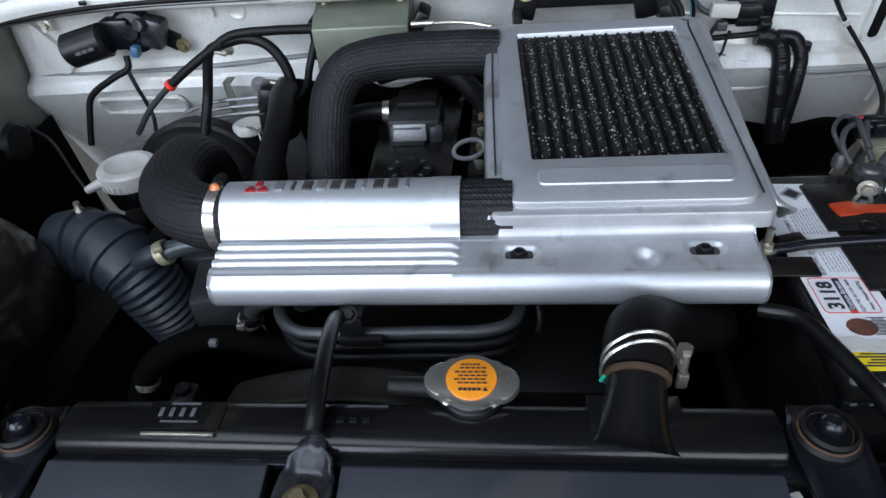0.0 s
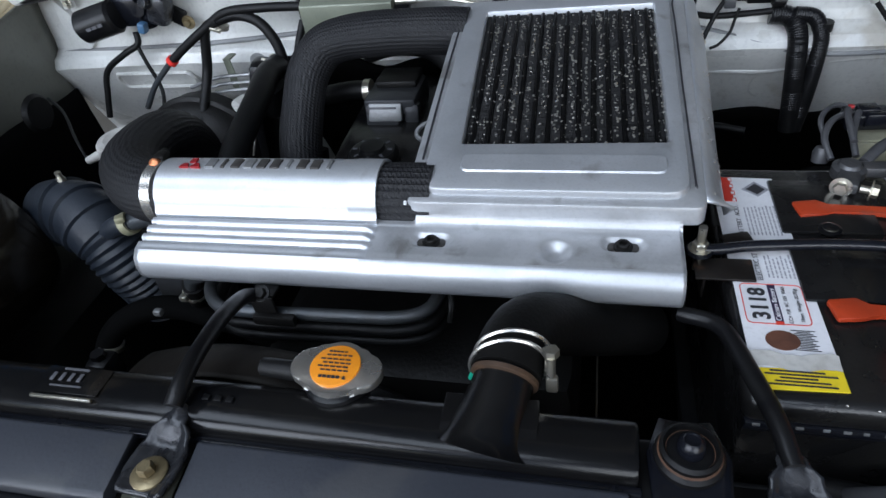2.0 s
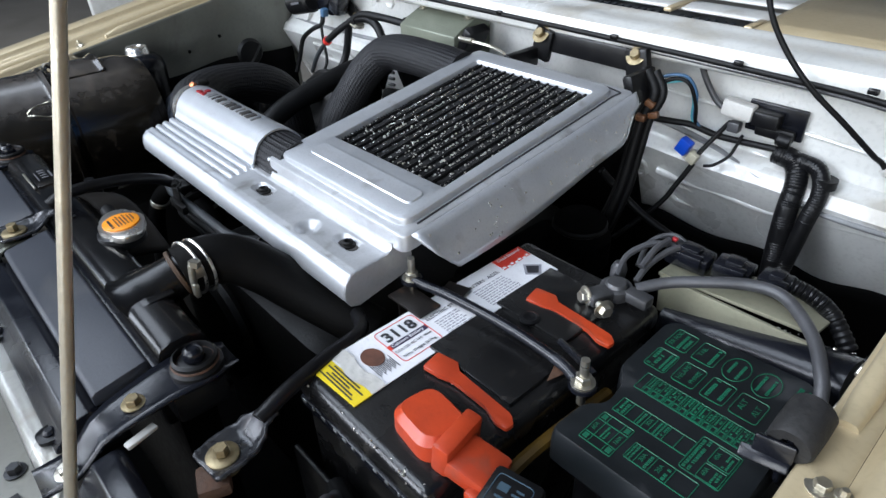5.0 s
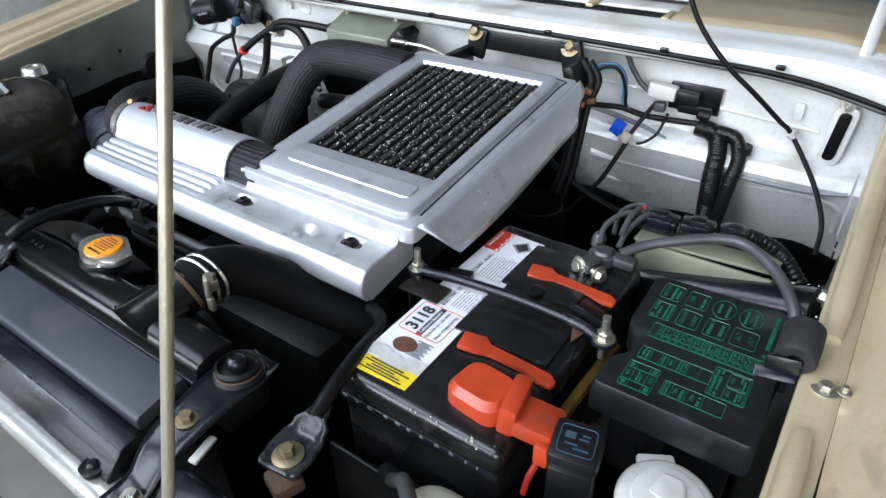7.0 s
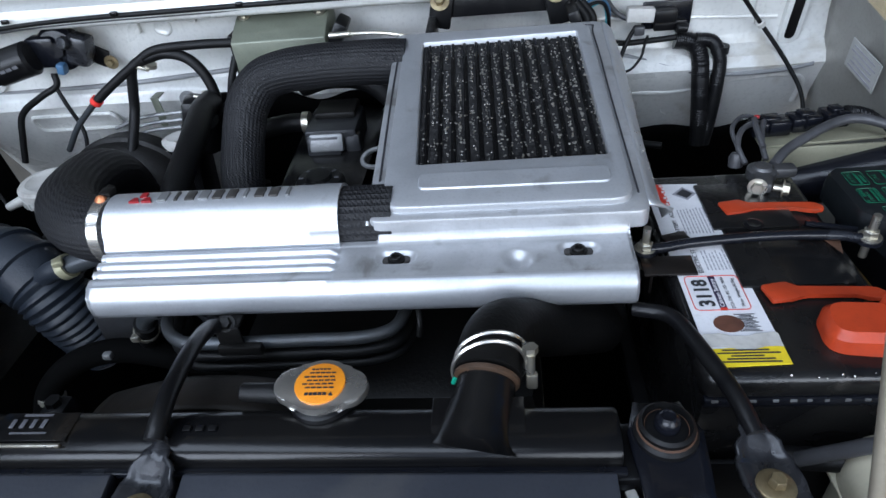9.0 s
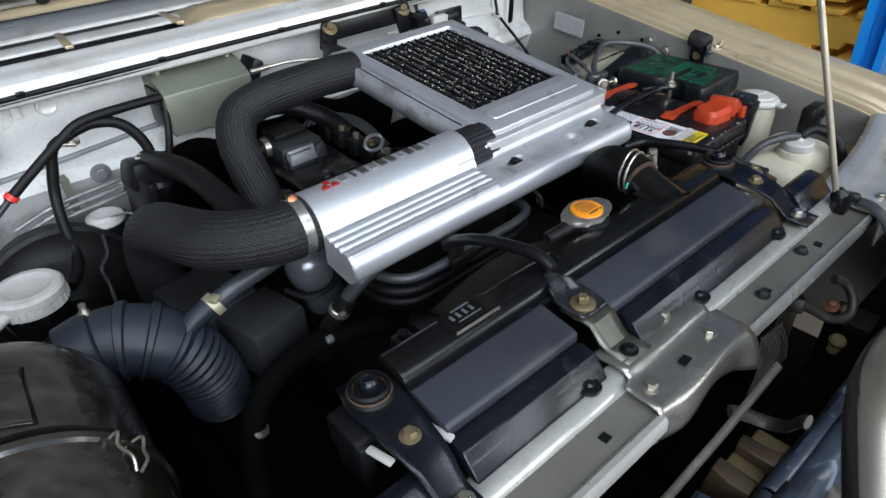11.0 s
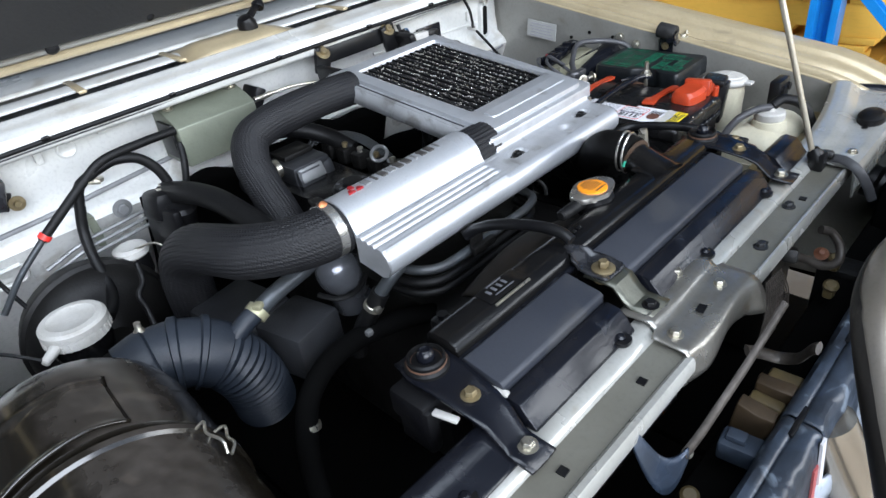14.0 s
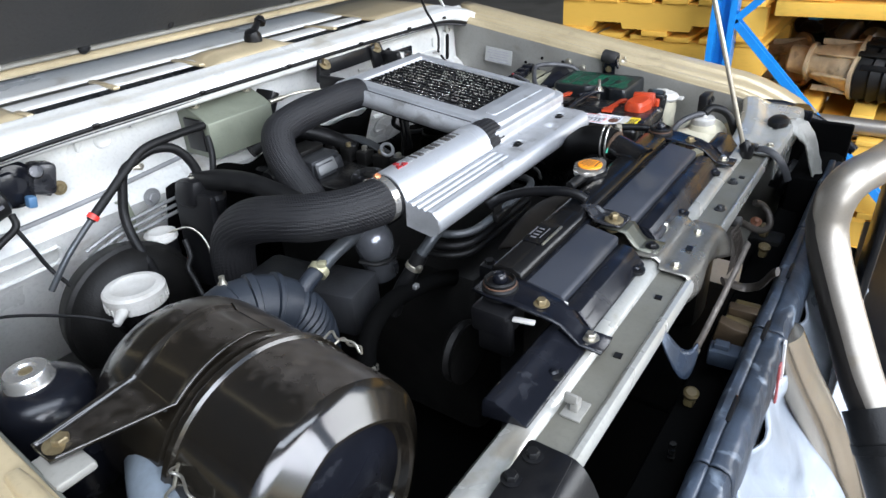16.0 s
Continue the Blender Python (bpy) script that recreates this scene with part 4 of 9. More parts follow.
# rubber-mounted radiator brackets
def mount(x, y, label):
    ob = thing("radiator_bracket", (x, y, 0.93), label, "bracket", "radiator brackets")
    bm = B()
    lathe(bm, [(0.0225, -0.012), (0.0225, 0), (0.0195, 0.003), (0.0195, 0.008), (0.0172, 0.010), (0.0155, 0.006), (0.0155, -0.002), (0, -0.002)], (x, y, 0.977), (0, 0, 1), 32)
    part("bushing", bm, RUBBER, ob, "black rubber bushing")
    bm = B()
    lathe(bm, [(0.0155, -0.003), (0.0165, -0.002), (0.0165, -0.0008), (0.0155, 0), (0.0125, 0.001), (0, 0.001)], (x, y, 0.9815), (0, 0, 1), 28)
    part("washer", bm, PLASTIC, ob, "black washer")
    bm = B()
    lathe(bm, [(0.0200, -0.0012), (0.0206, 0), (0.0198, 0.0012)], (x, y, 0.9805), (0, 0, 1), 28)
    part("rust_ring", bm, RUST, ob, "thin rust-brown ring")
    bm = B()
    lathe(bm, [(0.0092, 0), (0.0090, 0.005), (0.0080, 0.009), (0.0050, 0.0115), (0.0046, 0.0100), (0, 0.0100)], (x, y, 0.983), (0, 0, 1), 20)
    part("stud", bm, GLOSSBLACK, ob)
    bm = B()
    pts = [(0.030, 0.968), (0.0, 0.972), (-0.03, 0.971), (-0.072, 0.964), (-0.088, 0.958), (-0.103, 0.944), (-0.112, 0.939), (-0.138, 0.938)]
    widths = [0.017, 0.0265, 0.024, 0.0205, 0.018, 0.016, 0.017, 0.017]
    sheet(bm, lambda u, v: (x + (v * 2 - 1) * widths[min(7, round(u * 7))], y + pts[min(7, round(u * 7))][0], pts[min(7, round(u * 7))][1] + 0.002 * abs(v * 2 - 1) ** 3), 7, 6)
    thick(part("strap", bm, GLOSSBLACK, ob, "black painted steel strap"), 0.003, 0)
    bm = B()
    hexbolt(bm, (x, y - 0.056, 0.9685), 0.0065, 0.006)
    part("bolt", bm, BRASSY, ob, "yellow zinc bolt")
    bm = B()
    hexbolt(bm, (x + 0.004, y - 0.117, 0.9405), 0.0065, 0.006)
    part("bolt", bm, STEEL, ob)
    for sx in (-1, 1):
        bm = B()
        box(bm, (x + sx * 0.026, y - 0.055 - sx * 0.008, 0.957), (0.008, 0.027, 0.004), 0.0015, (0, 0, 14))
        part("pad_tab", bm, WHITEPL, ob, "white foam tab end")
    bm = B()
    box(bm, (x - 0.014, y - 0.005, 0.945), (0.05, 0.05, 0.035), 0.006)
    box(bm, (x - 0.03, y - 0.012, 0.93), (0.016, 0.045, 0.055), 0.005)
    part("bracket_base", bm, PLASTIC, ob)
    return ob


mount(-0.351, -0.040, "black radiator mounting bracket with rubber bushing and zinc bolts")
mount(0.252, -0.031, "black radiator mounting bracket with rubber bushing and zinc bolts")
mid = thing("stay_bracket", (-0.115, -0.12, 0.93), "olive zinc bracket with brass bolt on the support", "bracket")
bm = B()
mpts = [(-0.076, 0.966), (-0.10, 0.966), (-0.112, 0.963), (-0.124, 0.947), (-0.132, 0.940), (-0.158, 0.939)]
sheet(bm, lambda u, v: (-0.117 + 0.008 * u + (v * 2 - 1) * 0.0195, mpts[min(5, round(u * 5))][0], mpts[min(5, round(u * 5))][1]), 5, 4)
thick(part("plate", bm, mat("dark_olive_zinc", (0.105, 0.108, 0.085), 0.32, 0.5, (0.05, 0.05, 0.04), 24, 240, 0.8), mid), 0.003, 0)
bm = B()
hexbolt(bm, (-0.111, -0.146, 0.9405), 0.0065, 0.005)
part("bolt", bm, PLASTIC, mid)


def stay(name, bolt, line, r, label):
    """A round steel stay whose end is flattened into an eye under a bolt."""
    ob = thing(name, bolt, label, "stay", "stays")
    bm = B()
    tube(bm, line, r, 14, 8)
    part("bar", bm, PLASTIC, ob)
    bm = B()
    c = Vector(bolt)
    d = Vector(line[-1]) - c
    d.z = 0
    d.normalize()
    n = Vector((-d.y, d.x, 0))
    widths = [0.0075, 0.0085, 0.0105, 0.0135, 0.0165, 0.0185, 0.0198, 0.0205, 0.0205, 0.0200, 0.0190, 0.0165]

    def spoon(u, v):
        w = widths[min(11, round(u * 11))]
        s = 0.052 - 0.068 * u
        q = v * 2 - 1
        hump = 0.0075 * (1 - q * q) * max(0.0, 1 - u / 0.42)
        rim = (0.0055 - 0.002 * u) * min(1, u * 3) * max(0.0, abs(q) - 0.55) / 0.45
        sink = 0.0085 * min(1.0, max(0.0, (u - 0.22) / 0.22))
        return c + d * s + n * w * q + Vector((0, 0, -0.002 - sink + hump + rim))

    thick(part("eye", sheet(bm, spoon, 22, 14), WORN, ob, "worn dark forked eye end", 60), 0.0035, -1)
    bm = B()
    lathe(bm, [(0.0135, 0), (0.0135, 0.002), (0.0125, 0.0028), (0.007, 0.003)], (c.x, c.y, c.z - 0.0105), (0, 0, 1), 28)
    lathe(bm, [(0.0118, -0.014), (0.0122, -0.012), (0.0122, 0.0), (0.0118, 0.0005)], (c.x, c.y, c.z - 0.0105), (0, 0, 1), 28)
    washer = part("washer", bm, BRASSY, ob, "brass-coloured washer and spacer")
    bm = B()
    hexbolt(bm, (c.x, c.y, c.z - 0.0078), 0.0062, 0.0075, washer=0)
    part("bolt", bm, BRASSY, ob, "brass-coloured bolt")
    return ob


stay("stay_bar", (-0.118, -0.090, 0.982), [(-0.132, 0.108, 0.956), (-0.129, 0.088, 0.972), (-0.124, 0.050, 0.988), (-0.118, 0.000, 0.998), (-0.115, -0.030, 0.998), (-0.1155, -0.046, 0.992)], 0.0072, "black steel stay bar from the cover to the support")
stay("stay_bar", (0.327, -0.052, 0.951), [(0.262, 0.128, 0.945), (0.292, 0.11, 0.950), (0.306, 0.06, 0.956), (0.317, 0.015, 0.957), (0.323, -0.016, 0.951)], 0.0072, "black steel stay bar from the cover to the support")
bm = B()
box(bm, (0.335, -0.066, 0.930), (0.028, 0.026, 0.014), 0.004, (0, 0, -20))
solid("stay_support", bm, RUST, "rust-brown bracket under the stay bar eye", "bracket")
# the bonnet's prop rod
prop = thing("bonnet_prop", (0.33, -0.171, 0.93), "thin grey steel bonnet prop rod", "prop rod")
prop_d = Vector((-0.0627, 0.334, 1.0))
bm = B()
rod(bm, Vector((0.3313, -0.1715, 0.925)), Vector((0.3313, -0.1715, 0.925)) + prop_d * 1.24, 0.0042, seg=14)
part("rod", bm, mat("prop_steel", (0.42, 0.38, 0.30), 0.42, 0.6, (0.3, 0.26, 0.2), 30, 300), prop)
bm = B()
box(bm, (0.334, -0.172, 0.935), (0.02, 0.022, 0.028), 0.004)
lathe(bm, [(0.011, 0), (0.011, 0.012), (0.006, 0.02)], (0.333, -0.171, 0.936), prop_d, 16)
box(bm, (0.356, -0.178, 0.938), (0.03, 0.018, 0.012), 0.004, (0, 20, 15))
part("pivot", bm, PLASTIC, prop, "black pivot bushing")

# ---- intercooler and its cover ----
cover = thing("intercooler_cover", (0.0, 0.2, 0.95), "silver cast aluminium cover with ribs and embossed lettering blocks", "engine cover")
front = [(0.133, 0.953), (0.1225, 0.957), (0.117, 0.966), (0.1165, 0.976), (0.1195, 0.986), (0.1265, 0.992)]
FLAT = [(0.1265, 0.992), (0.135, 0.9938), (0.172, 0.9955), (0.1765, 0.998), (0.1795, 1.003), (0.1815, 1.013), (0.185, 1.0175), (0.192, 1.0195), (0.206, 1.0195)]



def flat_z(y):
    for (a, za), (b, zb) in zip(FLAT, FLAT[1:]):
        if y <= b:
            return za + (zb - za) * (y - a) / (b - a)
    return FLAT[-1][1]


def rib_z(y):
    """A sloping face with four rounded ridges parted by narrow grooves."""
    z = 0.9925 + 0.17 * (y - 0.1265)
    for g in (0.1395, 0.1500, 0.1610, 0.1720):
        z -= 0.0040 * math.exp(-((y - g) / 0.0016) ** 2)
    return z + 0.0008 * math.sin(math.pi * (y - 0.1395) / 0.0108) ** 2


def pocket_dip(x, y):
    """Two oval bolt pockets and one round dimple, pressed into the flange."""
    d = 0.0
    for cx, cy in ((0.0405, 0.1555), (0.2125, 0.1585)):
        ex, ey = max(0.0, abs(x - cx) - 0.0105) / 0.0085, (y - cy) / 0.0092
        d += 0.0042 * (1 - ease(0.55, 1.15, math.hypot(ex, ey)))
    r = math.hypot(x - 0.1545, y - 0.1465) / 0.0150
    return d + 0.0075 * (1 - ease(0.25, 1.1, r))


def lower_z(x, y):
    low = min(flat_z(y), 0.9965)
    right = low + (flat_z(y) - low) * ease(0.0185, 0.0225, x) - (pocket_dip(x, y) if x > 0 else 0.0)
    return rib_z(min(y, 0.178)) + (right - rib_z(min(y, 0.178))) * ease(-0.026, -0.013, x)


def lower_shell(n=64):
    """The cover's lower half in one piece: a rolled front lip, ribs and the flange."""
    ys = [0.1265 + (0.206 - 0.1265) * (k / n) for k in range(n + 1)]
    xs = [-0.2595 + 0.0057 * k for k in range(40)] + [-0.0315 + 0.0011 * k for k in range(22)] + [-0.0073 + 0.0021 * k for k in range(13)] + [0.0200 + 0.0011 * k for k in range(3)] + [0.0230 + 0.00195 * k for k in range(1, 123)]
    xs[-1] = 0.262

    def fn(u, v):
        k = round(v * (5 + n))
        x = xs[round(u * (len(xs) - 1))]
        if k < 5:
            return (x, front[k][0], front[k][1])
        return (x, ys[k - 5], lower_z(x, ys[k - 5]))
    bm = sheet(B(), fn, len(xs) - 1, 5 + n)
    for f in bm.faces:
        c = f.calc_center_median()
        f.material_index = 1 if c.x > -0.016 and c.y > 0.129 else 0
    return bm


shell = part("lower_shell", lower_shell(), ALU, cover, "brushed ribs and scuffed grey flange with pressed pockets", 40)
shell.data.materials.append(ALU_DIRTY)
thick(shell, 0.003, -1)
end_prof = front + [(0.1265 + 0.00082 * k, rib_z(0.1265 + 0.00082 * k)) for k in range(1, 60)] + [(0.177, 0.96)]
part("end_face", prism(B(), end_prof, "x", -0.2597, -0.2565), ALU_DIRTY, cover)
end_prof = front + [(0.1265 + 0.0013 * k, flat_z(0.1265 + 0.0013 * k)) for k in range(1, 60)] + [(0.204, 0.965)]
part("end_face", prism(B(), end_prof, "x", 0.2592, 0.2622, 0.001, 1), ALU_DIRTY, cover)


def barrel(r, x0, x1):
    """The half-round shell over the air pipe."""
    arc = [(0.1725, 0.990), (0.1725, 1.0012), (0.1768, 1.0085)]
    for k in range(25):
        a = radians(164 - 6.4 * k)
        arc.append((0.2135 + r * math.cos(a), 1.0 + r * math.sin(a)))
    inner = [(0.2135 + (y - 0.2135) * 0.93, 1.0 + (z - 1.0) * 0.93) for y, z in arc]
    return prism(B(), arc + [(0.2515, 0.975)] + [(0.2485, 0.975)] + inner[::-1], "x", x0, x1)


part("barrel", barrel(0.0375, -0.2595, -0.0455), ALU, cover, "smooth half-round shell", 30)
part("barrel_end", barrel(0.0380, -0.0455, -0.0165), ALU, cover, "slightly raised end band", 30)


def top_z(y):
    return 1.037 + 0.131 * (y - 0.257)


def slab(bm, outer, inner, up, down, bev=0.0):
    """A ring of plate that follows the core's slope, with an opening."""
    def ring(pl, d):
        return [bm.verts.new((x, yy, top_z(yy) + d)) for x, yy in pl]
    n = len(outer)
    a, b, c, d = ring(outer, up), ring(outer, down), ring(inner, up), ring(inner, down)
    for i in range(n):
        j = (i + 1) % n
        bm.faces.new((a[i], a[j], c[j], c[i]))
        bm.faces.new((b[j], b[i], d[i], d[j]))
        bm.faces.new((a[j], a[i], b[i], b[j]))
        bm.faces.new((c[i], c[j], d[j], d[i]))
    if bev:
        edges = [e for e in bm.edges if (e.verts[0] in a and e.verts[1] in a) or (e.verts[0] in c and e.verts[1] in c)]
        bmesh.ops.bevel(bm, geom=edges, offset=bev, segments=2, profile=0.5, affect="EDGES")


mesh_open = rounded([(0.0565, 0.2565), (0.2525, 0.2595), (0.2485, 0.5215), (0.0465, 0.5175)], 0.003, 4)
bm = B()
slab(bm, rounded([(0.0255, 0.190), (0.268, 0.190), (0.266, 0.545), (0.020, 0.545)], 0.02, 4), mesh_open, 0.0, -0.014, 0.0035)
part("raised_frame", bm, ALU, cover, "silver raised frame round the core")
bm = B()
slab(bm, rounded([(0.012, 0.180), (0.281, 0.180), (0.2855, 0.562), (0.005, 0.562)], 0.012, 4), rounded([(0.04, 0.22), (0.26, 0.22), (0.255, 0.53), (0.04, 0.53)], 0.003, 4), -0.0075, -0.026, 0.003)
part("base_frame", bm, ALU_DIRTY, cover)
# embossed pad in front of the opening
bm = B()
pad = rounded([(0.060, 0.213), (0.250, 0.213), (0.250, 0.2385), (0.060, 0.2385)], 0.008, 5)
lo = [bm.verts.new((x, yy, top_z(yy) - 0.001)) for x, yy in pad]
hi = [bm.verts.new((0.155 + (x - 0.155) * 0.985, 0.2258 + (yy - 0.2258) * 0.86, top_z(yy) + 0.0018)) for x, yy in pad]
bm.faces.new(hi)
for i in range(len(pad)):
    j = (i + 1) % len(pad)
    bm.faces.new((lo[i], lo[j], hi[j], hi[i]))
part("embossed_pad", bm, ALU, cover)
# slanted side shields
bm = B()


def shield(u, v):
    """The side apron: deep in front, straight below, cut back at the rear corner."""
    back = ease(0.80, 1.0, u)
    deep = (0.045 + 0.007 * math.sin(u * 5.5)) * min(1, 0.35 + u * 9) * (1 - 0.62 * back)
    return Vector((0.2805 + 0.005 * u + (0.026 - 0.012 * back) * v + 0.004 * math.sin(math.pi * v), 0.190 + 0.372 * u + (0.012 - 0.030 * back) * v, top_z(0.19 + 0.372 * u) - 0.009 - deep * v))


sheet(bm, shield, 40, 6)
thick(part("side_shield", bm, ALU, cover, "slanted silver side shield with water drops"), 0.003, 0)
bm = B()
sheet(bm, lambda u, v: (0.0125 - 0.006 * u - 0.004 * v, 0.182 + 0.378 * u, top_z(0.182 + 0.378 * u) - 0.010 - 0.026 * v), 12, 2)
thick(part("side_shield", bm, ALU_DIRTY, cover), 0.003, 0)
# black scribed gap lines
part("gap_line", box(B(), (0.145, 0.1868, 1.0185), (0.062, 0.0016, 0.002), rot=(0, 0, 0)), INK, cover, "dark narrow slot")
bm = B()
tube(bm, [(0.273, 0.205, top_z(0.205) - 0.0068), (0.2715, 0.35, top_z(0.35) - 0.0068), (0.2705, 0.52, top_z(0.52) - 0.0068), (0.262, 0.550, top_z(0.55) - 0.0068), (0.15, 0.5505, top_z(0.55) - 0.0068), (0.05, 0.5505, top_z(0.55) - 0.0068)], 0.0011, 6, 8)
part("gap_line", bm, INK, cover)
bm = B()
tube(bm, [(0.0185, 0.24, top_z(0.24) - 0.0068), (0.0150, 0.40, top_z(0.40) - 0.0068), (0.0140, 0.53, top_z(0.53) - 0.0068)], 0.0011, 6, 8)
part("gap_line", bm, INK, cover)
# socket bolts down in the pockets
for x, yy in ((0.0405, 0.1555), (0.2125, 0.1585)):
    bm = B()
    prism(bm, rounded([(x - 0.0135, yy - 0.0062), (x + 0.0135, yy - 0.0062), (x + 0.0135, yy + 0.0062), (x - 0.0135, yy + 0.0062)], 0.006, 5), "z", 0.9895, 0.9912, 0.0006)
    pocket = part("bolt_seat", bm, POCKET, cover, "dark grey-brown bolt seat")
    bm = B()
    lathe(bm, [(0.0085, 0), (0.0085, 0.0015), (0.0060, 0.0022), (0.0060, 0.0048), (0.0052, 0.0056), (0.0035, 0.0056), (0.003, 0.003), (0, 0.003)], (x, yy, 0.9910), (0, 0, 1), 20)
    part("bolt", bm, IRON, pocket, "dark socket bolt")
# emblem and lettering as plain raised shapes
part("emblem", prism(B(), [(-0.2345, 0.2055), (-0.2235, 0.2055), (-0.2270, 0.2125), (-0.2310, 0.2125)], "z", 1.0345, 1.0392), EMBLEM, cover, "plain red emblem mark")
part("emblem", prism(B(), [(-0.2215, 0.2055), (-0.2105, 0.2055), (-0.2140, 0.2125), (-0.2180, 0.2125)], "z", 1.0345, 1.0392), EMBLEM, cover, "plain red emblem mark")
part("emblem", prism(B(), [(-0.2260, 0.2140), (-0.2190, 0.2140), (-0.2195, 0.2215), (-0.2255, 0.2215)], "z", 1.0345, 1.0392), EMBLEM, cover, "plain red emblem mark")
for k in range(10):
    bm = B()
    w = 0.0038 if k in (1, 6, 9) else 0.0098
    box(bm, (-0.2005 + 0.0146 * k, 0.2140, 1.0368), (w, 0.0155, 0.0042), 0.0008)
    part("embossed_block", bm, POCKET if k % 3 else CASTGREY, cover)
# water drops on the side shield
bm = B()
for k in range(70):
    u, v = random.random(), 0.1 + 0.8 * random.random()
    p = shield(u, v) + Vector((0.0015, 0, 0))
    r = random.uniform(0.0007, 0.0017)
    lathe(bm, [(r, 0), (r * 0.8, r * 0.5), (0, r * 0.7)], p, (1, 0, 0.7), 7)
part("water_drops", bm, CHROME, cover, "small shiny water drops", kind="stuff")
# the core: flat tubes with folded fins between
core = thing("intercooler_core", (0.15, 0.39, 1.0), "black finned intercooler core, wet and glinting", "intercooler")
part("core_block", box(B(), (0.15, 0.388, 1.012), (0.222, 0.285, 0.03), 0, (7.46, 0, 0)), FINS, core)
N = 13
for k in range(N):
    u = (k + 0.5) / N
    xa, xb = 0.0475 + (0.2475 - 0.0475) * u, 0.0575 + (0.2515 - 0.0575) * u
    bm = B()
    w = 0.0019
    prof = [bm.verts.new((x + s * w, yy, top_z(yy) - d)) for x, yy in ((xb, 0.2575), (xa, 0.5195)) for s, d in ((-1, 0.012), (-1, 0.0055), (0, 0.0048), (1, 0.0055), (1, 0.012))]
    for i in range(4):
        bm.faces.new((prof[i], prof[i + 1], prof[i + 6], prof[i + 5]))
    part("core_tube", bm, FINS, core)
for k in range(N + 1):
    u0, u1 = max(0.0, (k - 0.5) / N + 0.013), min(1.0, (k + 0.5) / N - 0.013)
    bm = B()
    rows = 120
    prev = None
    for i in range(rows + 1):
        v = i / rows
        yy = 0.2585 + 0.260 * v
        d = (0.0062 if i % 2 else 0.0105) + random.uniform(-0.0006, 0.0006)
        xs = [(0.0575 + 0.194 * uu) * (1 - v) + (0.0475 + 0.2 * uu) * v for uu in (u0, u1)]
        cur = [bm.verts.new((xs[0], yy, top_z(yy) - d)), bm.verts.new(((xs[0] + xs[1]) / 2, yy + random.uniform(-0.0006, 0.0006), top_z(yy) - d + 0.0006)), bm.verts.new((xs[1], yy, top_z(yy) - d))]
        if prev:
            bm.faces.new((prev[0], prev[1], cur[1], cur[0]))
            bm.faces.new((prev[1], prev[2], cur[2], cur[1]))
        prev = cur
    part("fin", bm, FINS, core, kind="stuff", angle=15)
bm = B()
for k in range(1300):
    u, v = random.random(), random.random()
    if random.random() < 0.6:
        u = (int(u * N) + random.uniform(0.9, 1.1)) / N
        v = min(1.0, max(0.0, 0.5 + 0.5 * math.sin(k * 1.7) * random.random() ** 0.5))
    yy = 0.26 + 0.256 * v
    x = (0.0575 + 0.194 * u) * (1 - v) + (0.0475 + 0.2 * u) * v
    r = random.uniform(0.0005, 0.0017)
    lathe(bm, [(r, 0), (r * 0.75, r * 0.5), (0, r * 0.75)], (x, yy, top_z(yy) - 0.0058), (random.uniform(-0.5, 0.5), -0.4, 1), 6)
part("water_film", bm, CHROME, core, "glinting water drops", kind="stuff")
# rear bracket and its two bolts
rear = thing("intercooler_bracket", (0.15, 0.65, 1.05), "dark steel rear bracket with two yellow zinc bolts", "bracket")
bm = B()
box(bm, (0.150, 0.652, 1.075), (0.165, 0.008, 0.032), 0.003)
box(bm, (0.063, 0.648, 1.070), (0.034, 0.012, 0.05), 0.004, (0, 12, 0))
box(bm, (0.236, 0.645, 1.068), (0.036, 0.014, 0.055), 0.004, (0, -14, 0))
box(bm, (0.258, 0.62, 1.055), (0.016, 0.06, 0.04), 0.004, (0, -20, 0))
box(bm, (0.05, 0.612, 1.05), (0.014, 0.07, 0.03), 0.004)
part("plate", bm, PLASTIC, rear)
for x in (0.063, 0.232):
    bm = B()
    hexbolt(bm, (x, 0.641, 1.086), 0.0075, 0.008, (0, -0.75, 0.66), 1.9)
    part("bolt", bm, BRASSY, rear, "yellow zinc bolt")

# ---- air hoses ----
coupler = thing("air_coupler", (0.0, 0.2135, 0.96), "black ribbed rubber coupler under the cover", "hose")
bm = B()
tube(bm, [(-0.03, 0.2135, 0.9995), (0.0, 0.2135, 0.9995), (0.035, 0.2135, 0.9995)], 0.0345, 96, 6, ribs=32, rib=0.02)
part("sleeve", bm, HOSE, coupler)


def braided(name, pts, r, label):
    ob = thing(name, pts[-1], label, "hose", "braided air hoses")
    bm = B()
    tube(bm, pts, r, 128, 9, radius=lambda u, s: r * (1 + 0.012 * math.sin(s * 60)), ribs=32, rib=0.014)
    part("sleeve", bm, HOSE, ob, "ribbed braided sleeve", angle=80)
    return ob


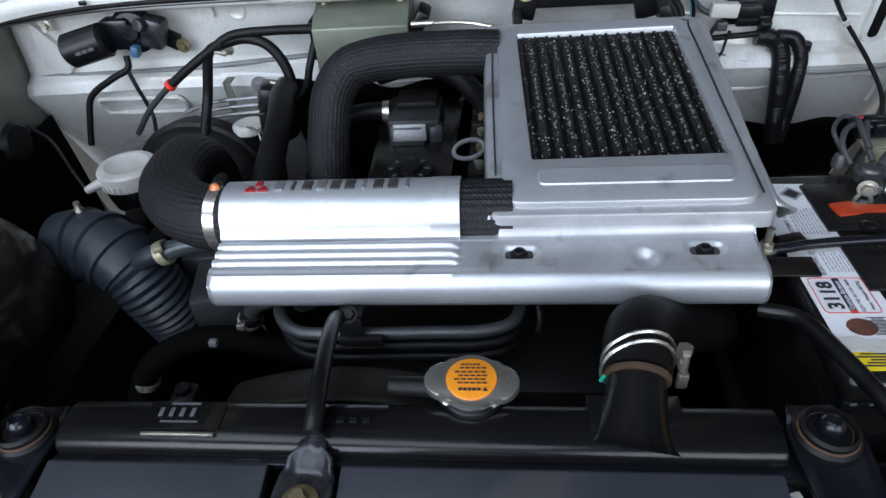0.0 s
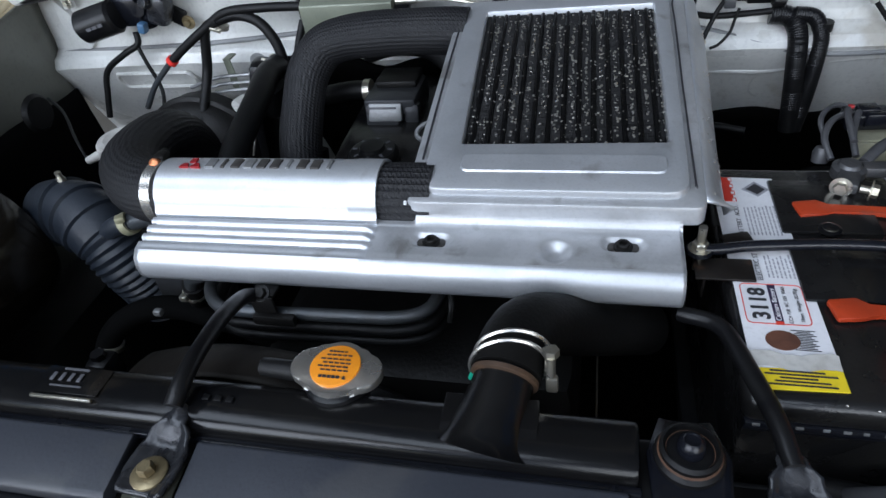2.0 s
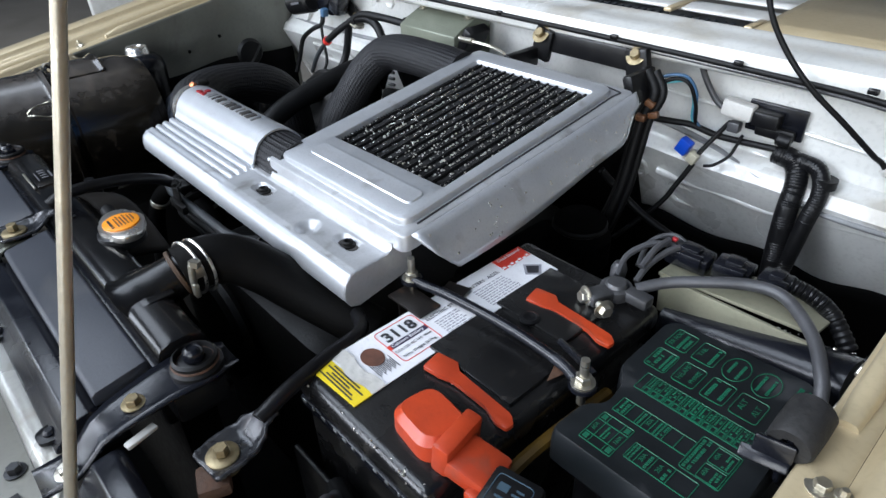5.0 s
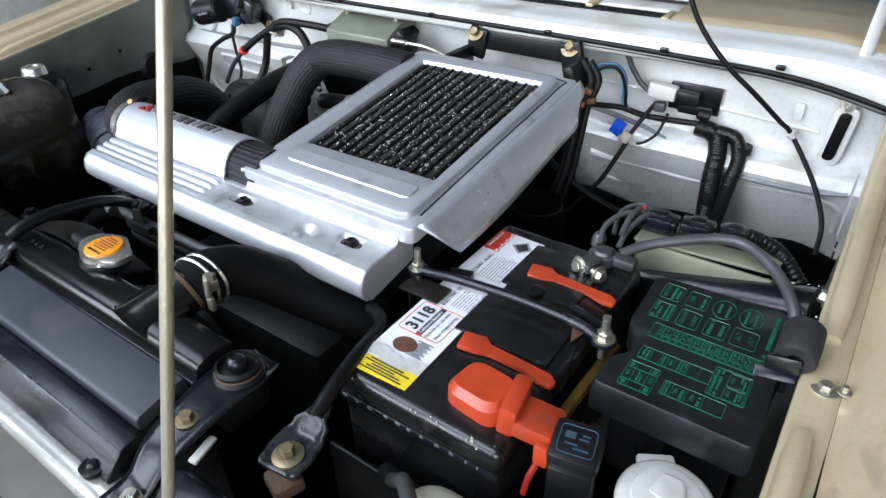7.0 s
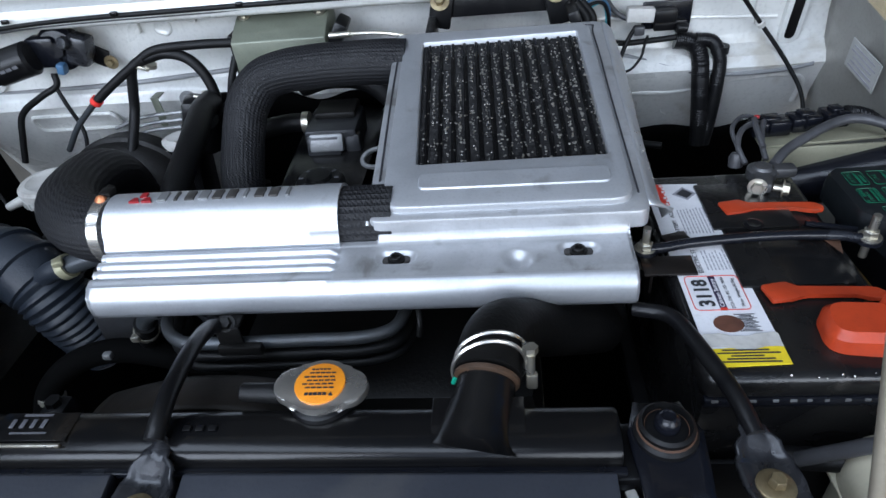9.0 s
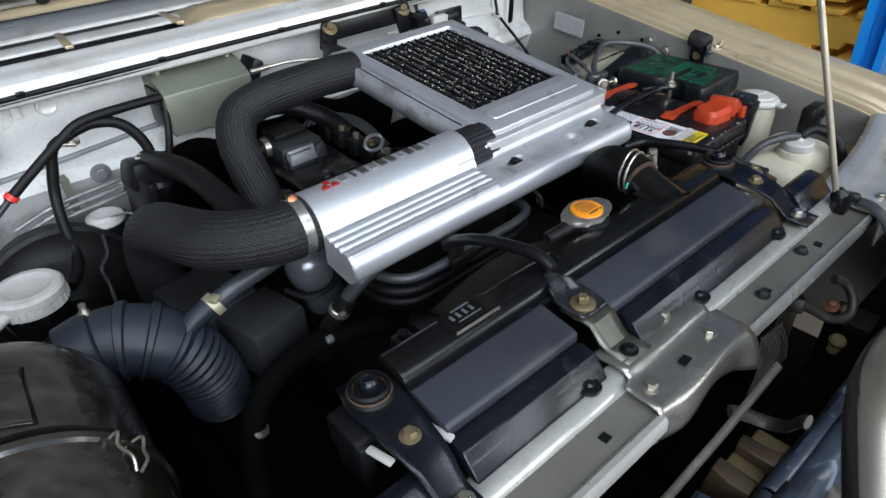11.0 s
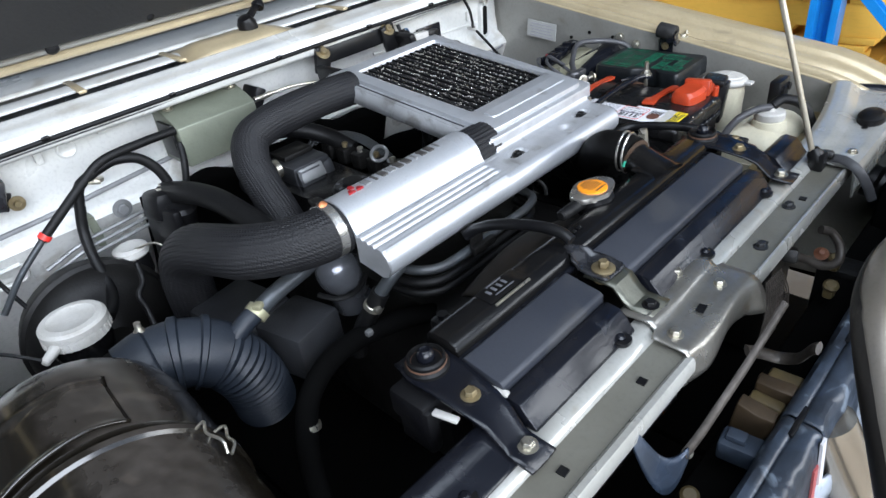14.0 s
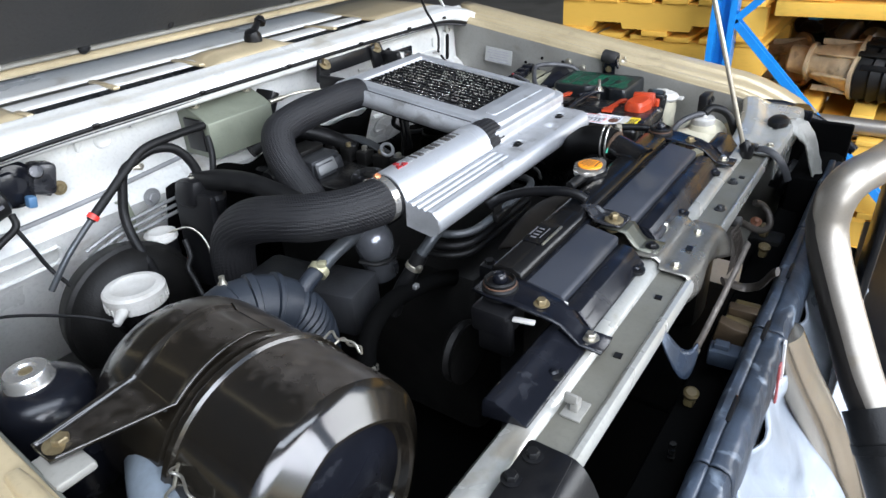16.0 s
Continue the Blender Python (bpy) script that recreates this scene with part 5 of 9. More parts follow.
hose_a = braided("air_hose", [(0.022, 0.512, 1.049), (-0.02, 0.512, 1.051), (-0.06, 0.513, 1.051), (-0.10, 0.516, 1.049), (-0.15, 0.521, 1.043), (-0.188, 0.521, 1.030), (-0.210, 0.499, 1.003), (-0.216, 0.468, 0.968), (-0.217, 0.437, 0.934), (-0.216, 0.415, 0.90)], 0.0292, "black braided air hose from the intercooler bending down")
bm = B()
tube(bm, [(-0.223, 0.449, 0.908), (-0.223, 0.44, 0.885)], 0.034, 28, 2)
part("clamp", bm, IRON, hose_a)
hose_b = braided("air_hose", [(-0.255, 0.211, 1.0), (-0.288, 0.216, 0.999), (-0.325, 0.236, 0.997), (-0.358, 0.276, 0.993), (-0.374, 0.326, 0.987), (-0.382, 0.376, 0.974), (-0.387, 0.416, 0.950), (-0.390, 0.437, 0.915), (-0.391, 0.444, 0.87), (-0.391, 0.446, 0.82)], 0.0345, "black braided air hose bending down beside the engine")
bm = B()
lathe(bm, [(0.0355, 0), (0.0368, 0.0005), (0.0368, 0.0125), (0.0355, 0.013)], (-0.2635, 0.2135, 1.0), (-1, 0.06, 0), 40)
part("band_clamp", bm, CHROME, hose_b, "bright worm drive clamp band")
bm = B()
box(bm, (-0.269, 0.228, 1.036), (0.014, 0.016, 0.010), 0.003)
rod(bm, (-0.270, 0.218, 1.034), (-0.270, 0.239, 1.036), 0.005, seg=12)
part("screw_housing", bm, IRON, hose_b)
bm = B()
lathe(bm, [(0.0058, 0), (0.0058, 0.005), (0.003, 0.007), (0, 0.007)], (-0.270, 0.217, 1.034), (0, -0.75, 0.65), 14)
part("clamp_screw", bm, COPPER, hose_b, "copper-coloured screw head")

# intake bellows from the air cleaner
bellows = thing("intake_hose", (-0.45, 0.28, 0.8), "blue-grey corrugated rubber intake hose", "hose")
bm = B()


def pleat(u, s):
    if u < 0.14:
        return 0.046
    if u < 0.45:
        return 0.043 + (0.004 if (s * 38) % 1 < 0.28 else 0.0)
    return 0.041 + 0.0018 * math.sin(s * 700)


tube(bm, [(-0.535, 0.290, 0.903), (-0.50, 0.287, 0.910), (-0.468, 0.275, 0.906), (-0.440, 0.262, 0.888), (-0.422, 0.256, 0.857), (-0.410, 0.260, 0.818), (-0.403, 0.27, 0.77)], 0.042, 36, 22, radius=pleat)
part("bellows", bm, INTAKE, bellows)
bm = B()
tube(bm, [(-0.425, 0.248, 0.905), (-0.40, 0.248, 0.920), (-0.375, 0.250, 0.926)], 0.0125, 16, 4)
part("branch", bm, INTAKE, bellows)
bm = B()
tube(bm, [(-0.386, 0.249, 0.922), (-0.376, 0.250, 0.926)], 0.0155, 16, 2)
box(bm, (-0.381, 0.240, 0.938), (0.012, 0.012, 0.008), 0.002, (0, 0, 30))
part("clamp", bm, mat("yellowed_clamp", (0.42, 0.40, 0.26), 0.4, 0.5), bellows, "yellow-tinted clamp")
bm = B()
lathe(bm, [(0.0065, 0), (0.0065, 0.004), (0.004, 0.008), (0.004, 0.015), (0, 0.015)], (-0.505, 0.300, 0.950), (0.1, 0, 1), 10)
part("clamp_bolt", bm, STEEL, bellows)
bm = B()
tube(bm, [(-0.378, 0.250, 0.925), (-0.345, 0.252, 0.934), (-0.30, 0.255, 0.940), (-0.26, 0.27, 0.94)], 0.0115, 14, 6)
breather = solid("breather_pipe", bm, PIPE, "grey breather pipe to the intake hose", "pipe")

# ---- battery ----
BX, BY, BZ = 0.3885, 0.1885, 0.955
battery = thing("battery", (BX, BY, BZ - 0.2), "black car battery with white and yellow label", "battery")
part("case", box(B(), (BX, BY, BZ - 0.112), (0.170, 0.302, 0.176), 0.006), BATT, battery)
bm = B()
box(bm, (BX, BY, BZ - 0.014), (0.177, 0.312, 0.028), 0.010, segs=4)
part("lid", bm, BATT, battery)
bm = B()
box(bm, (BX, BY - 0.153, BZ - 0.030), (0.172, 0.008, 0.010), 0.003)
part("front_lip", bm, GLOSSBLACK, battery)
for k in range(11):
    part("lip_notch", box(B(), (BX - 0.075 + 0.0145 * k + random.uniform(-0.003, 0.003), BY - 0.1565, BZ - 0.0265), (random.uniform(0.002, 0.006), 0.0012, 0.003), 0.0004), CASTGREY, battery, "light scuff")
bm = B()
for k in range(42):
    r = random.uniform(0.0005, 0.0012)
    lathe(bm, [(r * 1.5, 0), (r, r * 0.6), (0, r * 0.8)], (BX + random.uniform(-0.082, 0.082), BY - 0.1552 + random.choice((0.0, 0.003, 0.006)) + random.uniform(0, 0.002), BZ - 0.0015 - random.choice((0.0, 0.012, 0.020)) * random.random()), (random.uniform(-0.4, 0.4), -1, 0.5), 7)
part("water_film", bm, CHROME, battery, "glinting water drops along the lid edge", kind="stuff")
bm = B()
box(bm, (BX + 0.014, BY + 0.083, BZ + 0.0015), (0.085, 0.085, 0.005), 0.002)
box(bm, (BX + 0.022, BY - 0.012, BZ + 0.0015), (0.10, 0.075, 0.005), 0.002)
part("lid_panel", bm, BATT, battery)
bm = B()
lathe(bm, [(0.010, 0), (0.010, 0.002), (0.007, 0.003), (0.005, 0.002), (0, 0.002)], (BX + 0.012, BY + 0.045, BZ + 0.003), (0, 0, 1), 20)
part("indicator", bm, PLASTIC, battery)
for yy in (0.262, 0.1265):
    bm = B()
    pl = [(0.375, yy + 0.011), (0.398, yy + 0.015), (0.405, yy + 0.007), (0.455, yy + 0.005), (0.470, yy + 0.004), (0.478, yy - 0.002), (0.477, yy - 0.010), (0.466, yy - 0.011), (0.450, yy - 0.005), (0.409, yy - 0.004), (0.398, yy - 0.008), (0.379, yy - 0.011)]
    prism(bm, rounded(pl, 0.002, 2), "z", BZ + 0.002, BZ + 0.0065, 0.001)
    part("handle", bm, ORANGE, battery, "flat orange carry handle")
label = part("label", prism(B(), [(0.308, 0.062), (0.3705, 0.0645), (0.366, 0.319), (0.3065, 0.322)], "z", BZ + 0.0004, BZ + 0.0012), WHITELABEL, battery, "white printed label")
part("label_end", prism(B(), [(0.308, 0.0445), (0.3712, 0.047), (0.3708, 0.0665), (0.3078, 0.064)], "z", BZ + 0.0004, BZ + 0.0016), YELLOW, battery, "yellow label end")
part("printed_patch", prism(B(), [(0.3075, 0.278), (0.327, 0.278), (0.3265, 0.3195), (0.307, 0.3215)], "z", BZ + 0.0010, BZ + 0.0018), REDLABEL, label, "red printed patch")
part("printed_mark", prism(B(), [(0.334, 0.299), (0.348, 0.287), (0.360, 0.299), (0.348, 0.313)], "z", BZ + 0.0010, BZ + 0.0017), GREYINK, label)
part("printed_mark", prism(B(), [(0.338, 0.299), (0.348, 0.2905), (0.356, 0.299), (0.348, 0.309)], "z", BZ + 0.0010, BZ + 0.0019), INK, label)
bm = B()
pr = rounded([(0.312, 0.111), (0.3605, 0.111), (0.3605, 0.1575), (0.312, 0.1575)], 0.005, 4)
tube(bm, [(px, py, BZ + 0.0013) for px, py in pr] + [(pr[0][0], pr[0][1], BZ + 0.0013)], 0.0005, 4, 1, smooth=False)
part("printed_box", bm, REDLABEL, label, "thin red printed outline")
part("printed_band", box(B(), (0.3367, 0.1335, BZ + 0.0013), (0.0062, 0.0465, 0.0006)), mat("violet_black_print", (0.035, 0.025, 0.06), 0.45, bump=0), label, "dark printed band")
part("printed_band", box(B(), (0.3367, 0.1120, BZ + 0.0014), (0.0062, 0.0035, 0.0006)), REDLABEL, label)


def say(body, x, yy, size, material=INK, bold=0.0):
    """Printed words that read towards the rear of the car."""
    cu = bpy.data.curves.new("printed_text", "FONT")
    cu.body, cu.size, cu.align_x, cu.align_y, cu.extrude, cu.offset = body, size, "CENTER", "CENTER", 0.0001, bold
    cu.materials.append(material)
    ob = new("printed_text", cu)
    ob.parent = label
    ob.location = Vector((x, yy, BZ + 0.0018)) - Vector(battery.location)
    ob.rotation_euler = (0, 0, radians(90))


say("3118", 0.3245, 0.1335, 0.0185, INK, 0.0006)
say("Calcium Battery", 0.3367, 0.1335, 0.0058, WHITELABEL)
say("CCA 750  RC 155  90Ah", 0.3455, 0.1335, 0.0042)
say("Nom. Weight 20.7Kg", 0.3545, 0.1335, 0.0044)
say("Dead Battery?", 0.3115, 0.3005, 0.0062, WHITELABEL, 0.0001)
say("ELECTRIC ST", 0.3305, 0.180, 0.0064)
say("ACID.", 0.3245, 0.262, 0.0064)
say("BATTERY", 0.3245, 0.236, 0.0064)
rb = random.Random(5)
for x0, x1, y0, y1 in ((0.332, 0.362, 0.225, 0.272), (0.338, 0.364, 0.166, 0.196)):
    xx = x0
    while xx < x1:
        yy = y0
        bm = B()
        while yy < y1 - 0.004:
            w = rb.uniform(0.002, 0.007)
            box(bm, (xx, yy + w / 2, BZ + 0.0014), (0.0013, w * 0.85, 0.0004))
            yy += w + 0.0008
        part("printed_line", bm, GREYINK, label, kind="stuff")
        xx += 0.0034
bm = B()
for k in range(7):
    box(bm, (0.3245 + 0.0016 * (k % 2), 0.280 + 0.006 * k, BZ + 0.0019), (0.0028, 0.0038, 0.0004))
part("printed_line", bm, WHITELABEL, label, kind="stuff")
bm = B()
for k in range(13):
    box(bm, (0.3515, 0.0845 + 0.0017 * k, BZ + 0.0014), (0.018 - 0.004 * (k % 3), 0.0007, 0.0004))
part("printed_line", bm, INK, label, kind="stuff")
bm = B()
lathe(bm, [(0.0115, 0), (0.0115, 0.0006), (0, 0.0006)], (0.335, 0.0935, BZ + 0.0012), (0, 0, 1), 24, (1.1, 0.9))
part("rust_stain", bm, mat("brown_disc", (0.13, 0.055, 0.035), 0.5, 0, (0.07, 0.03, 0.02), 60, 300), label, "brown round stain")
bm = B()
sheet(bm, lambda u, v: (0.3075 + 0.0635 * u, 0.0645 + 0.015 * v + 0.002 * math.sin(9 * u), BZ + 0.0017 + 0.0012 * abs(math.sin(14 * u + 4 * v)) * v), 20, 5)
part("crumpled_strip", bm, WHITEPL, label, "crumpled clear tape strip")
for k in range(5):
    part("printed_line", box(B(), (0.339 + 0.002 * (k % 2), 0.0495 + 0.0032 * k, BZ + 0.0018), (0.05 - 0.012 * (k % 3), 0.0014, 0.0005)), INK, label)
# posts, clamps and the orange boot
bm = B()
prof = rounded([(0.402, 0.058), (0.458, 0.050), (0.466, 0.095), (0.408, 0.104)], 0.017, 7)
boot = thing("terminal_cover", (0.43, 0.07, BZ), "orange-red rubber cover on the positive terminal", "terminal cover")
lo = [bm.verts.new((x, yy, BZ + 0.0005)) for x, yy in prof]
m1 = [bm.verts.new((0.433 + (x - 0.433) * 0.985, 0.077 + (yy - 0.077) * 0.985, BZ + 0.015 + (x - 0.433) * 0.06)) for x, yy in prof]
hi = [bm.verts.new((0.436 + (x - 0.436) * 0.84, 0.080 + (yy - 0.080) * 0.76, BZ + 0.0215 + (x - 0.433) * 0.05)) for x, yy in prof]
for a, b2 in ((lo, m1), (m1, hi)):
    for i in range(len(prof)):
        j = (i + 1) % len(prof)
        bm.faces.new((a[i], a[j], b2[j], b2[i]))
bm.faces.new(hi)
bm.faces.new(lo[::-1])
part("hood", bm, ORANGE, boot)
bm = B()
box(bm, (0.464, 0.076, BZ + 0.0140), (0.016, 0.046, 0.030), 0.004, (0, 6, 10))
part("neck", bm, ORANGE, boot)
part("skirt", box(B(), (0.486, 0.076, BZ + 0.006), (0.040, 0.036, 0.018), 0.004, (0, 14, 14)), ORANGE, boot)
part("tab", box(B(), (0.500, 0.058, BZ - 0.004), (0.014, 0.010, 0.022), 0.003), ORANGE, boot)
fl = thing("fusible_link_box", (0.53, 0.058, BZ - 0.06), "small black fuse link box with printed lid", "fuse box")
part("body", box(B(), (0.524, 0.066, BZ - 0.030), (0.036, 0.036, 0.076), 0.004, (6, 0, 12)), PLASTIC, fl)
part("lid", box(B(), (0.523, 0.069, BZ + 0.010), (0.040, 0.040, 0.014), 0.005, (6, 0, 12)), PLASTIC, fl)
bm = B()
lid_m = pose(0.523, 0.069, BZ + 0.010, 6, 0, 12)
rim = rounded([(-0.014, -0.013), (0.014, -0.013), (0.014, 0.013), (-0.014, 0.013)], 0.004, 3)
tube(bm, [lid_m @ Vector((px, py, 0.0072)) for px, py in rim + rim[:1]], 0.0005, 4, 1, smooth=False)
for px, py, w, h in ((-0.006, 0.004, 0.008, 0.006), (0.006, 0.006, 0.006, 0.0016), (0.005, 0.002, 0.008, 0.0016), (-0.004, -0.004, 0.010, 0.0016), (0.004, -0.0075, 0.012, 0.0016)):
    b0 = len(bm.verts)
    box(bm, (px, py, 0.0072), (w, h, 0.0005))
    bm.verts.ensure_lookup_table()
    bmesh.ops.transform(bm, matrix=lid_m, verts=bm.verts[b0:])
part("printed_mark", bm, mat("blue_grey_print", (0.03, 0.06, 0.085), 0.5, bump=0), fl, kind="stuff")
bm = B()
tube(bm, [(0.498, 0.058, BZ - 0.012), (0.494, 0.050, BZ - 0.028), (0.492, 0.046, BZ - 0.046)], 0.0030, 8, 4)
solid("red_battery_lead", bm, mat("dark_red_lead", (0.30, 0.015, 0.012), 0.4), "thin red lead below the terminal cover", "cable")
neg = thing("terminal_clamp", (0.436, 0.323, BZ), "worn grey lead clamp on the negative post", "battery clamp")
bm = B()
lathe(bm, [(0.012, 0), (0.0115, 0.016), (0.009, 0.019), (0, 0.019)], (0.436, 0.322, BZ + 0.001), (0, 0, 1), 20)
lathe(bm, [(0.015, 0), (0.016, 0.002), (0.016, 0.011), (0.0125, 0.013)], (0.436, 0.322, BZ + 0.004), (0, 0, 1), 24)
box(bm, (0.456, 0.324, BZ + 0.011), (0.034, 0.016, 0.012), 0.003)
box(bm, (0.430, 0.301, BZ + 0.011), (0.020, 0.026, 0.012), 0.003, (0, 0, -20))
part("clamp", bm, mat("dull_lead", (0.13, 0.13, 0.135), 0.42, 0.6, (0.05, 0.05, 0.05), 40, 260, 0.9, 0.12, 0.3), neg)
bm = B()
hexbolt(bm, (0.422, 0.292, BZ + 0.011), 0.0068, 0.006, (-0.4, -0.9, 0.1))
rod(bm, (0.438, 0.290, BZ + 0.011), (0.452, 0.284, BZ + 0.011), 0.004, seg=10)
hexbolt(bm, (0.446, 0.287, BZ + 0.011), 0.0068, 0.006, (0.9, -0.4, 0))
part("clamp_bolt", bm, STEEL, neg)
bm = B()
tube(bm, [(0.452, 0.332, 0.969), (0.470, 0.350, 0.976), (0.493, 0.363, 0.983), (0.535, 0.385, 0.990), (0.567, 0.386, 0.992), (0.603, 0.357, 0.988), (0.625, 0.325, 0.980), (0.633, 0.311, 0.968), (0.635, 0.300, 0.952), (0.634, 0.294, 0.925), (0.632, 0.290, 0.885)], 0.0058, 14, 8)
solid("earth_cable", bm, CABLE, "thick grey battery earth cable", "cable")
bm = B()
tube(bm, [(0.424, 0.340, BZ + 0.012), (0.420, 0.362, BZ + 0.024), (0.430, 0.384, BZ + 0.032), (0.447, 0.396, BZ + 0.034), (0.462, 0.398, BZ + 0.030)], 0.0034, 8, 6)
tube(bm, [(0.446, 0.340, BZ + 0.016), (0.446, 0.360, BZ + 0.026), (0.452, 0.382, BZ + 0.034), (0.458, 0.396, BZ + 0.036)], 0.0034, 8, 6)
tube(bm, [(0.428, 0.372, BZ + 0.010), (0.424, 0.398, BZ + 0.026), (0.440, 0.415, BZ + 0.034), (0.462, 0.412, BZ + 0.030)], 0.0028, 8, 6)
lathe(bm, [(0.008, 0), (0.0085, 0.010), (0.006, 0.016), (0, 0.017)], (0.418, 0.352, BZ + 0.002), (0, 0.2, 1), 14)
solid("cable_loop", bm, CABLE, "loop of thin grey cables by the negative terminal", "cable")
# hold-down bar
hold = thing("battery_hold_down", (0.387, 0.19, BZ), "black steel hold-down bar with two zinc studs", "hold-down")
bm = B()
tube(bm, [(0.276, 0.185, 0.969), (0.300, 0.189, 0.968), (0.330, 0.195, 0.968), (0.40, 0.201, 0.968), (0.46, 0.199, 0.968), (0.485, 0.193, 0.967)], 0.0052, 10, 6)
lathe(bm, [(0.012, 0), (0.012, 0.004), (0, 0.004)], (0.492, 0.193, 0.964), (0, 0, 1), 18)
lathe(bm, [(0.012, 0), (0.012, 0.004), (0, 0.004)], (0.281, 0.187, 0.966), (0, 0, 1), 18)
part("bar", bm, GLOSSBLACK, hold)
bm = B()
tube(bm, [(0.445, 0.222, 0.966), (0.49, 0.212, 0.963)], 0.0035, 8, 2)
part("spare_pin", bm, GLOSSBLACK, hold)
for x, yy in ((0.281, 0.187), (0.492, 0.193)):
    bm = B()
    rod(bm, (x, yy, 0.945), (x, yy, 0.994), 0.0038, seg=12)
    part("stud", bm, STEEL, hold, "threaded zinc stud")
    bm = B()
    lathe(bm, [(0.0105, 0), (0.0105, 0.002), (0.007, 0.0024)], (x, yy, 0.968), (0, 0, 1), 18)
    lathe(bm, [(0.0072, 0), (0.0072, 0.006), (0.006, 0.007), (0, 0.007)], (x, yy, 0.970), (0, 0, 1), 6)
    part("nut", bm, STEEL, hold)
bm = B()
box(bm, (0.301, 0.172, 0.9585), (0.05, 0.028, 0.003), 0.001, (0, 0, 0))
box(bm, (0.285, 0.176, 0.945), (0.003, 0.024, 0.03), 0.001)
box(bm, (0.318, 0.213, 0.9595), (0.026, 0.018, 0.003), 0.001, (0, 0, 15))
part("clip_plate", bm, mat("rust_flecked_black", (0.007, 0.006, 0.006), 0.4, 0.1, (0.012, 0.009, 0.007), 40, 200, 0.8, spots=((0.10, 0.05, 0.025), 40, 0.10)), hold, "rusty clip plates")
bm = B()
prism(bm, [(0.455, 0.207), (0.472, 0.205), (0.465, 0.180)], "z", BZ + 0.0042, BZ + 0.005)
part("rust_stain", bm, RUST, battery, "brown rust streak")
bm = B()
box(bm, (0.3885, 0.1885, 0.742), (0.20, 0.33, 0.02), 0.004)
box(bm, (0.385, 0.022, 0.80), (0.19, 0.006, 0.12), 0.003)
solid("battery_tray", bm, PLASTIC, "black steel battery tray", "tray")
bm = B()
tube(bm, [(0.486, 0.09, 0.918), (0.488, 0.13, 0.926), (0.489, 0.17, 0.926), (0.49, 0.24, 0.92)], 0.006, 8, 6)
solid("wire_loom", bm, mat("yellow_brown_loom", (0.16, 0.09, 0.012), 0.5, 0, (0.05, 0.03, 0.008), 30, 200, 0.8), "yellow-brown sleeve beside the battery", "cable")

# ---- relay and fuse box ----
fuse = thing("fuse_box", (0.565, 0.225, 0.86), "black fuse box with green printed lid", "fuse box")
lid = [(0.503, 0.135), (0.638, 0.135), (0.634, 0.312), (0.624, 0.324), (0.508, 0.318), (0.499, 0.308), (0.501, 0.232), (0.515, 0.214), (0.518, 0.186), (0.505, 0.172)]
part("body", prism(B(), rounded([(0.520, 0.150), (0.626, 0.150), (0.622, 0.305), (0.522, 0.305)], 0.006, 3), "z", 0.86, 0.945), PLASTIC, fuse)
bm = B()
o = rounded(lid, 0.008, 4)
cx, cy = 0.570, 0.229
lv = [[bm.verts.new((cx + (x - cx) * s, cy + (yy - cy) * s, z)) for x, yy in o] for s, z in ((1.0, 0.938), (1.0, 0.958), (0.988, 0.967), (0.972, 0.970))]
for a, b2 in zip(lv, lv[1:]):
    for i in range(len(o)):
        j = (i + 1) % len(o)
        bm.faces.new((a[i], a[j], b2[j], b2[i]))
bm.faces.new(lv[-1])
bm.faces.new(lv[0][::-1])
fl_lid = part("lid", bm, DARKGREEN, fuse, "black lid with green fuse chart")


def ink(boxes, name="printed_mark"):
    bm = B()
    for x, yy, w, h in boxes:
        box(bm, (x, yy, 0.9704), (w, h, 0.0006))
    part(name, bm, GREEN, fl_lid, kind="stuff")


def letters(body, x, yy, size, material, parent, z, bold=0.0):
    """Printed words that read towards the rear of the car."""
    cu = bpy.data.curves.new("printed_text", "FONT")
    cu.body, cu.size, cu.align_x, cu.align_y, cu.extrude, cu.offset = body, size, "CENTER", "CENTER", 0.0001, bold
    cu.materials.append(material)
    ob = new("printed_text", cu)
    ob.parent = parent
    ob.location = Vector((x, yy, z)) - Vector(root_of(parent).location)
    ob.rotation_euler = (0, 0, radians(90))
    return ob


def outline(x, yy, w, h, r=0.003):
    bm = B()
    prof = rounded([(x - w / 2, yy - h / 2), (x + w / 2, yy - h / 2), (x + w / 2, yy + h / 2), (x - w / 2, yy + h / 2)], r, 3)
    tube(bm, [(px, py, 0.9704) for px, py in prof] + [(prof[0][0], prof[0][1], 0.9704)], 0.00045, 4, 1, smooth=False)
    part("printed_outline", bm, GREEN, fl_lid)


def ringmark(x, yy, rx, ry):
    bm = B()
    tube(bm, [(x + rx * math.cos(a), yy + ry * math.sin(a), 0.9704) for a in [k * math.pi / 12 for k in range(25)]], 0.00045, 4, 1, smooth=False)
    part("printed_ring", bm, GREEN, fl_lid)


def worn_lines(x, yy, w, h, n, seed=0):
    """Rows of print too small or worn to read, as short bars."""
    rnd = random.Random(seed)
    out = []
    for k in range(n):
        xx = x - w / 2 + w * (k + 0.5) / n
        y0 = yy - h / 2
        while y0 < yy + h / 2 - 0.001:
            L = rnd.uniform(0.0012, 0.0034)
            if rnd.random() < 0.85:
                out.append((xx, min(y0 + L / 2, yy + h / 2), w / n * 0.62, L * 0.8))
            y0 += L + 0.0004
    return out


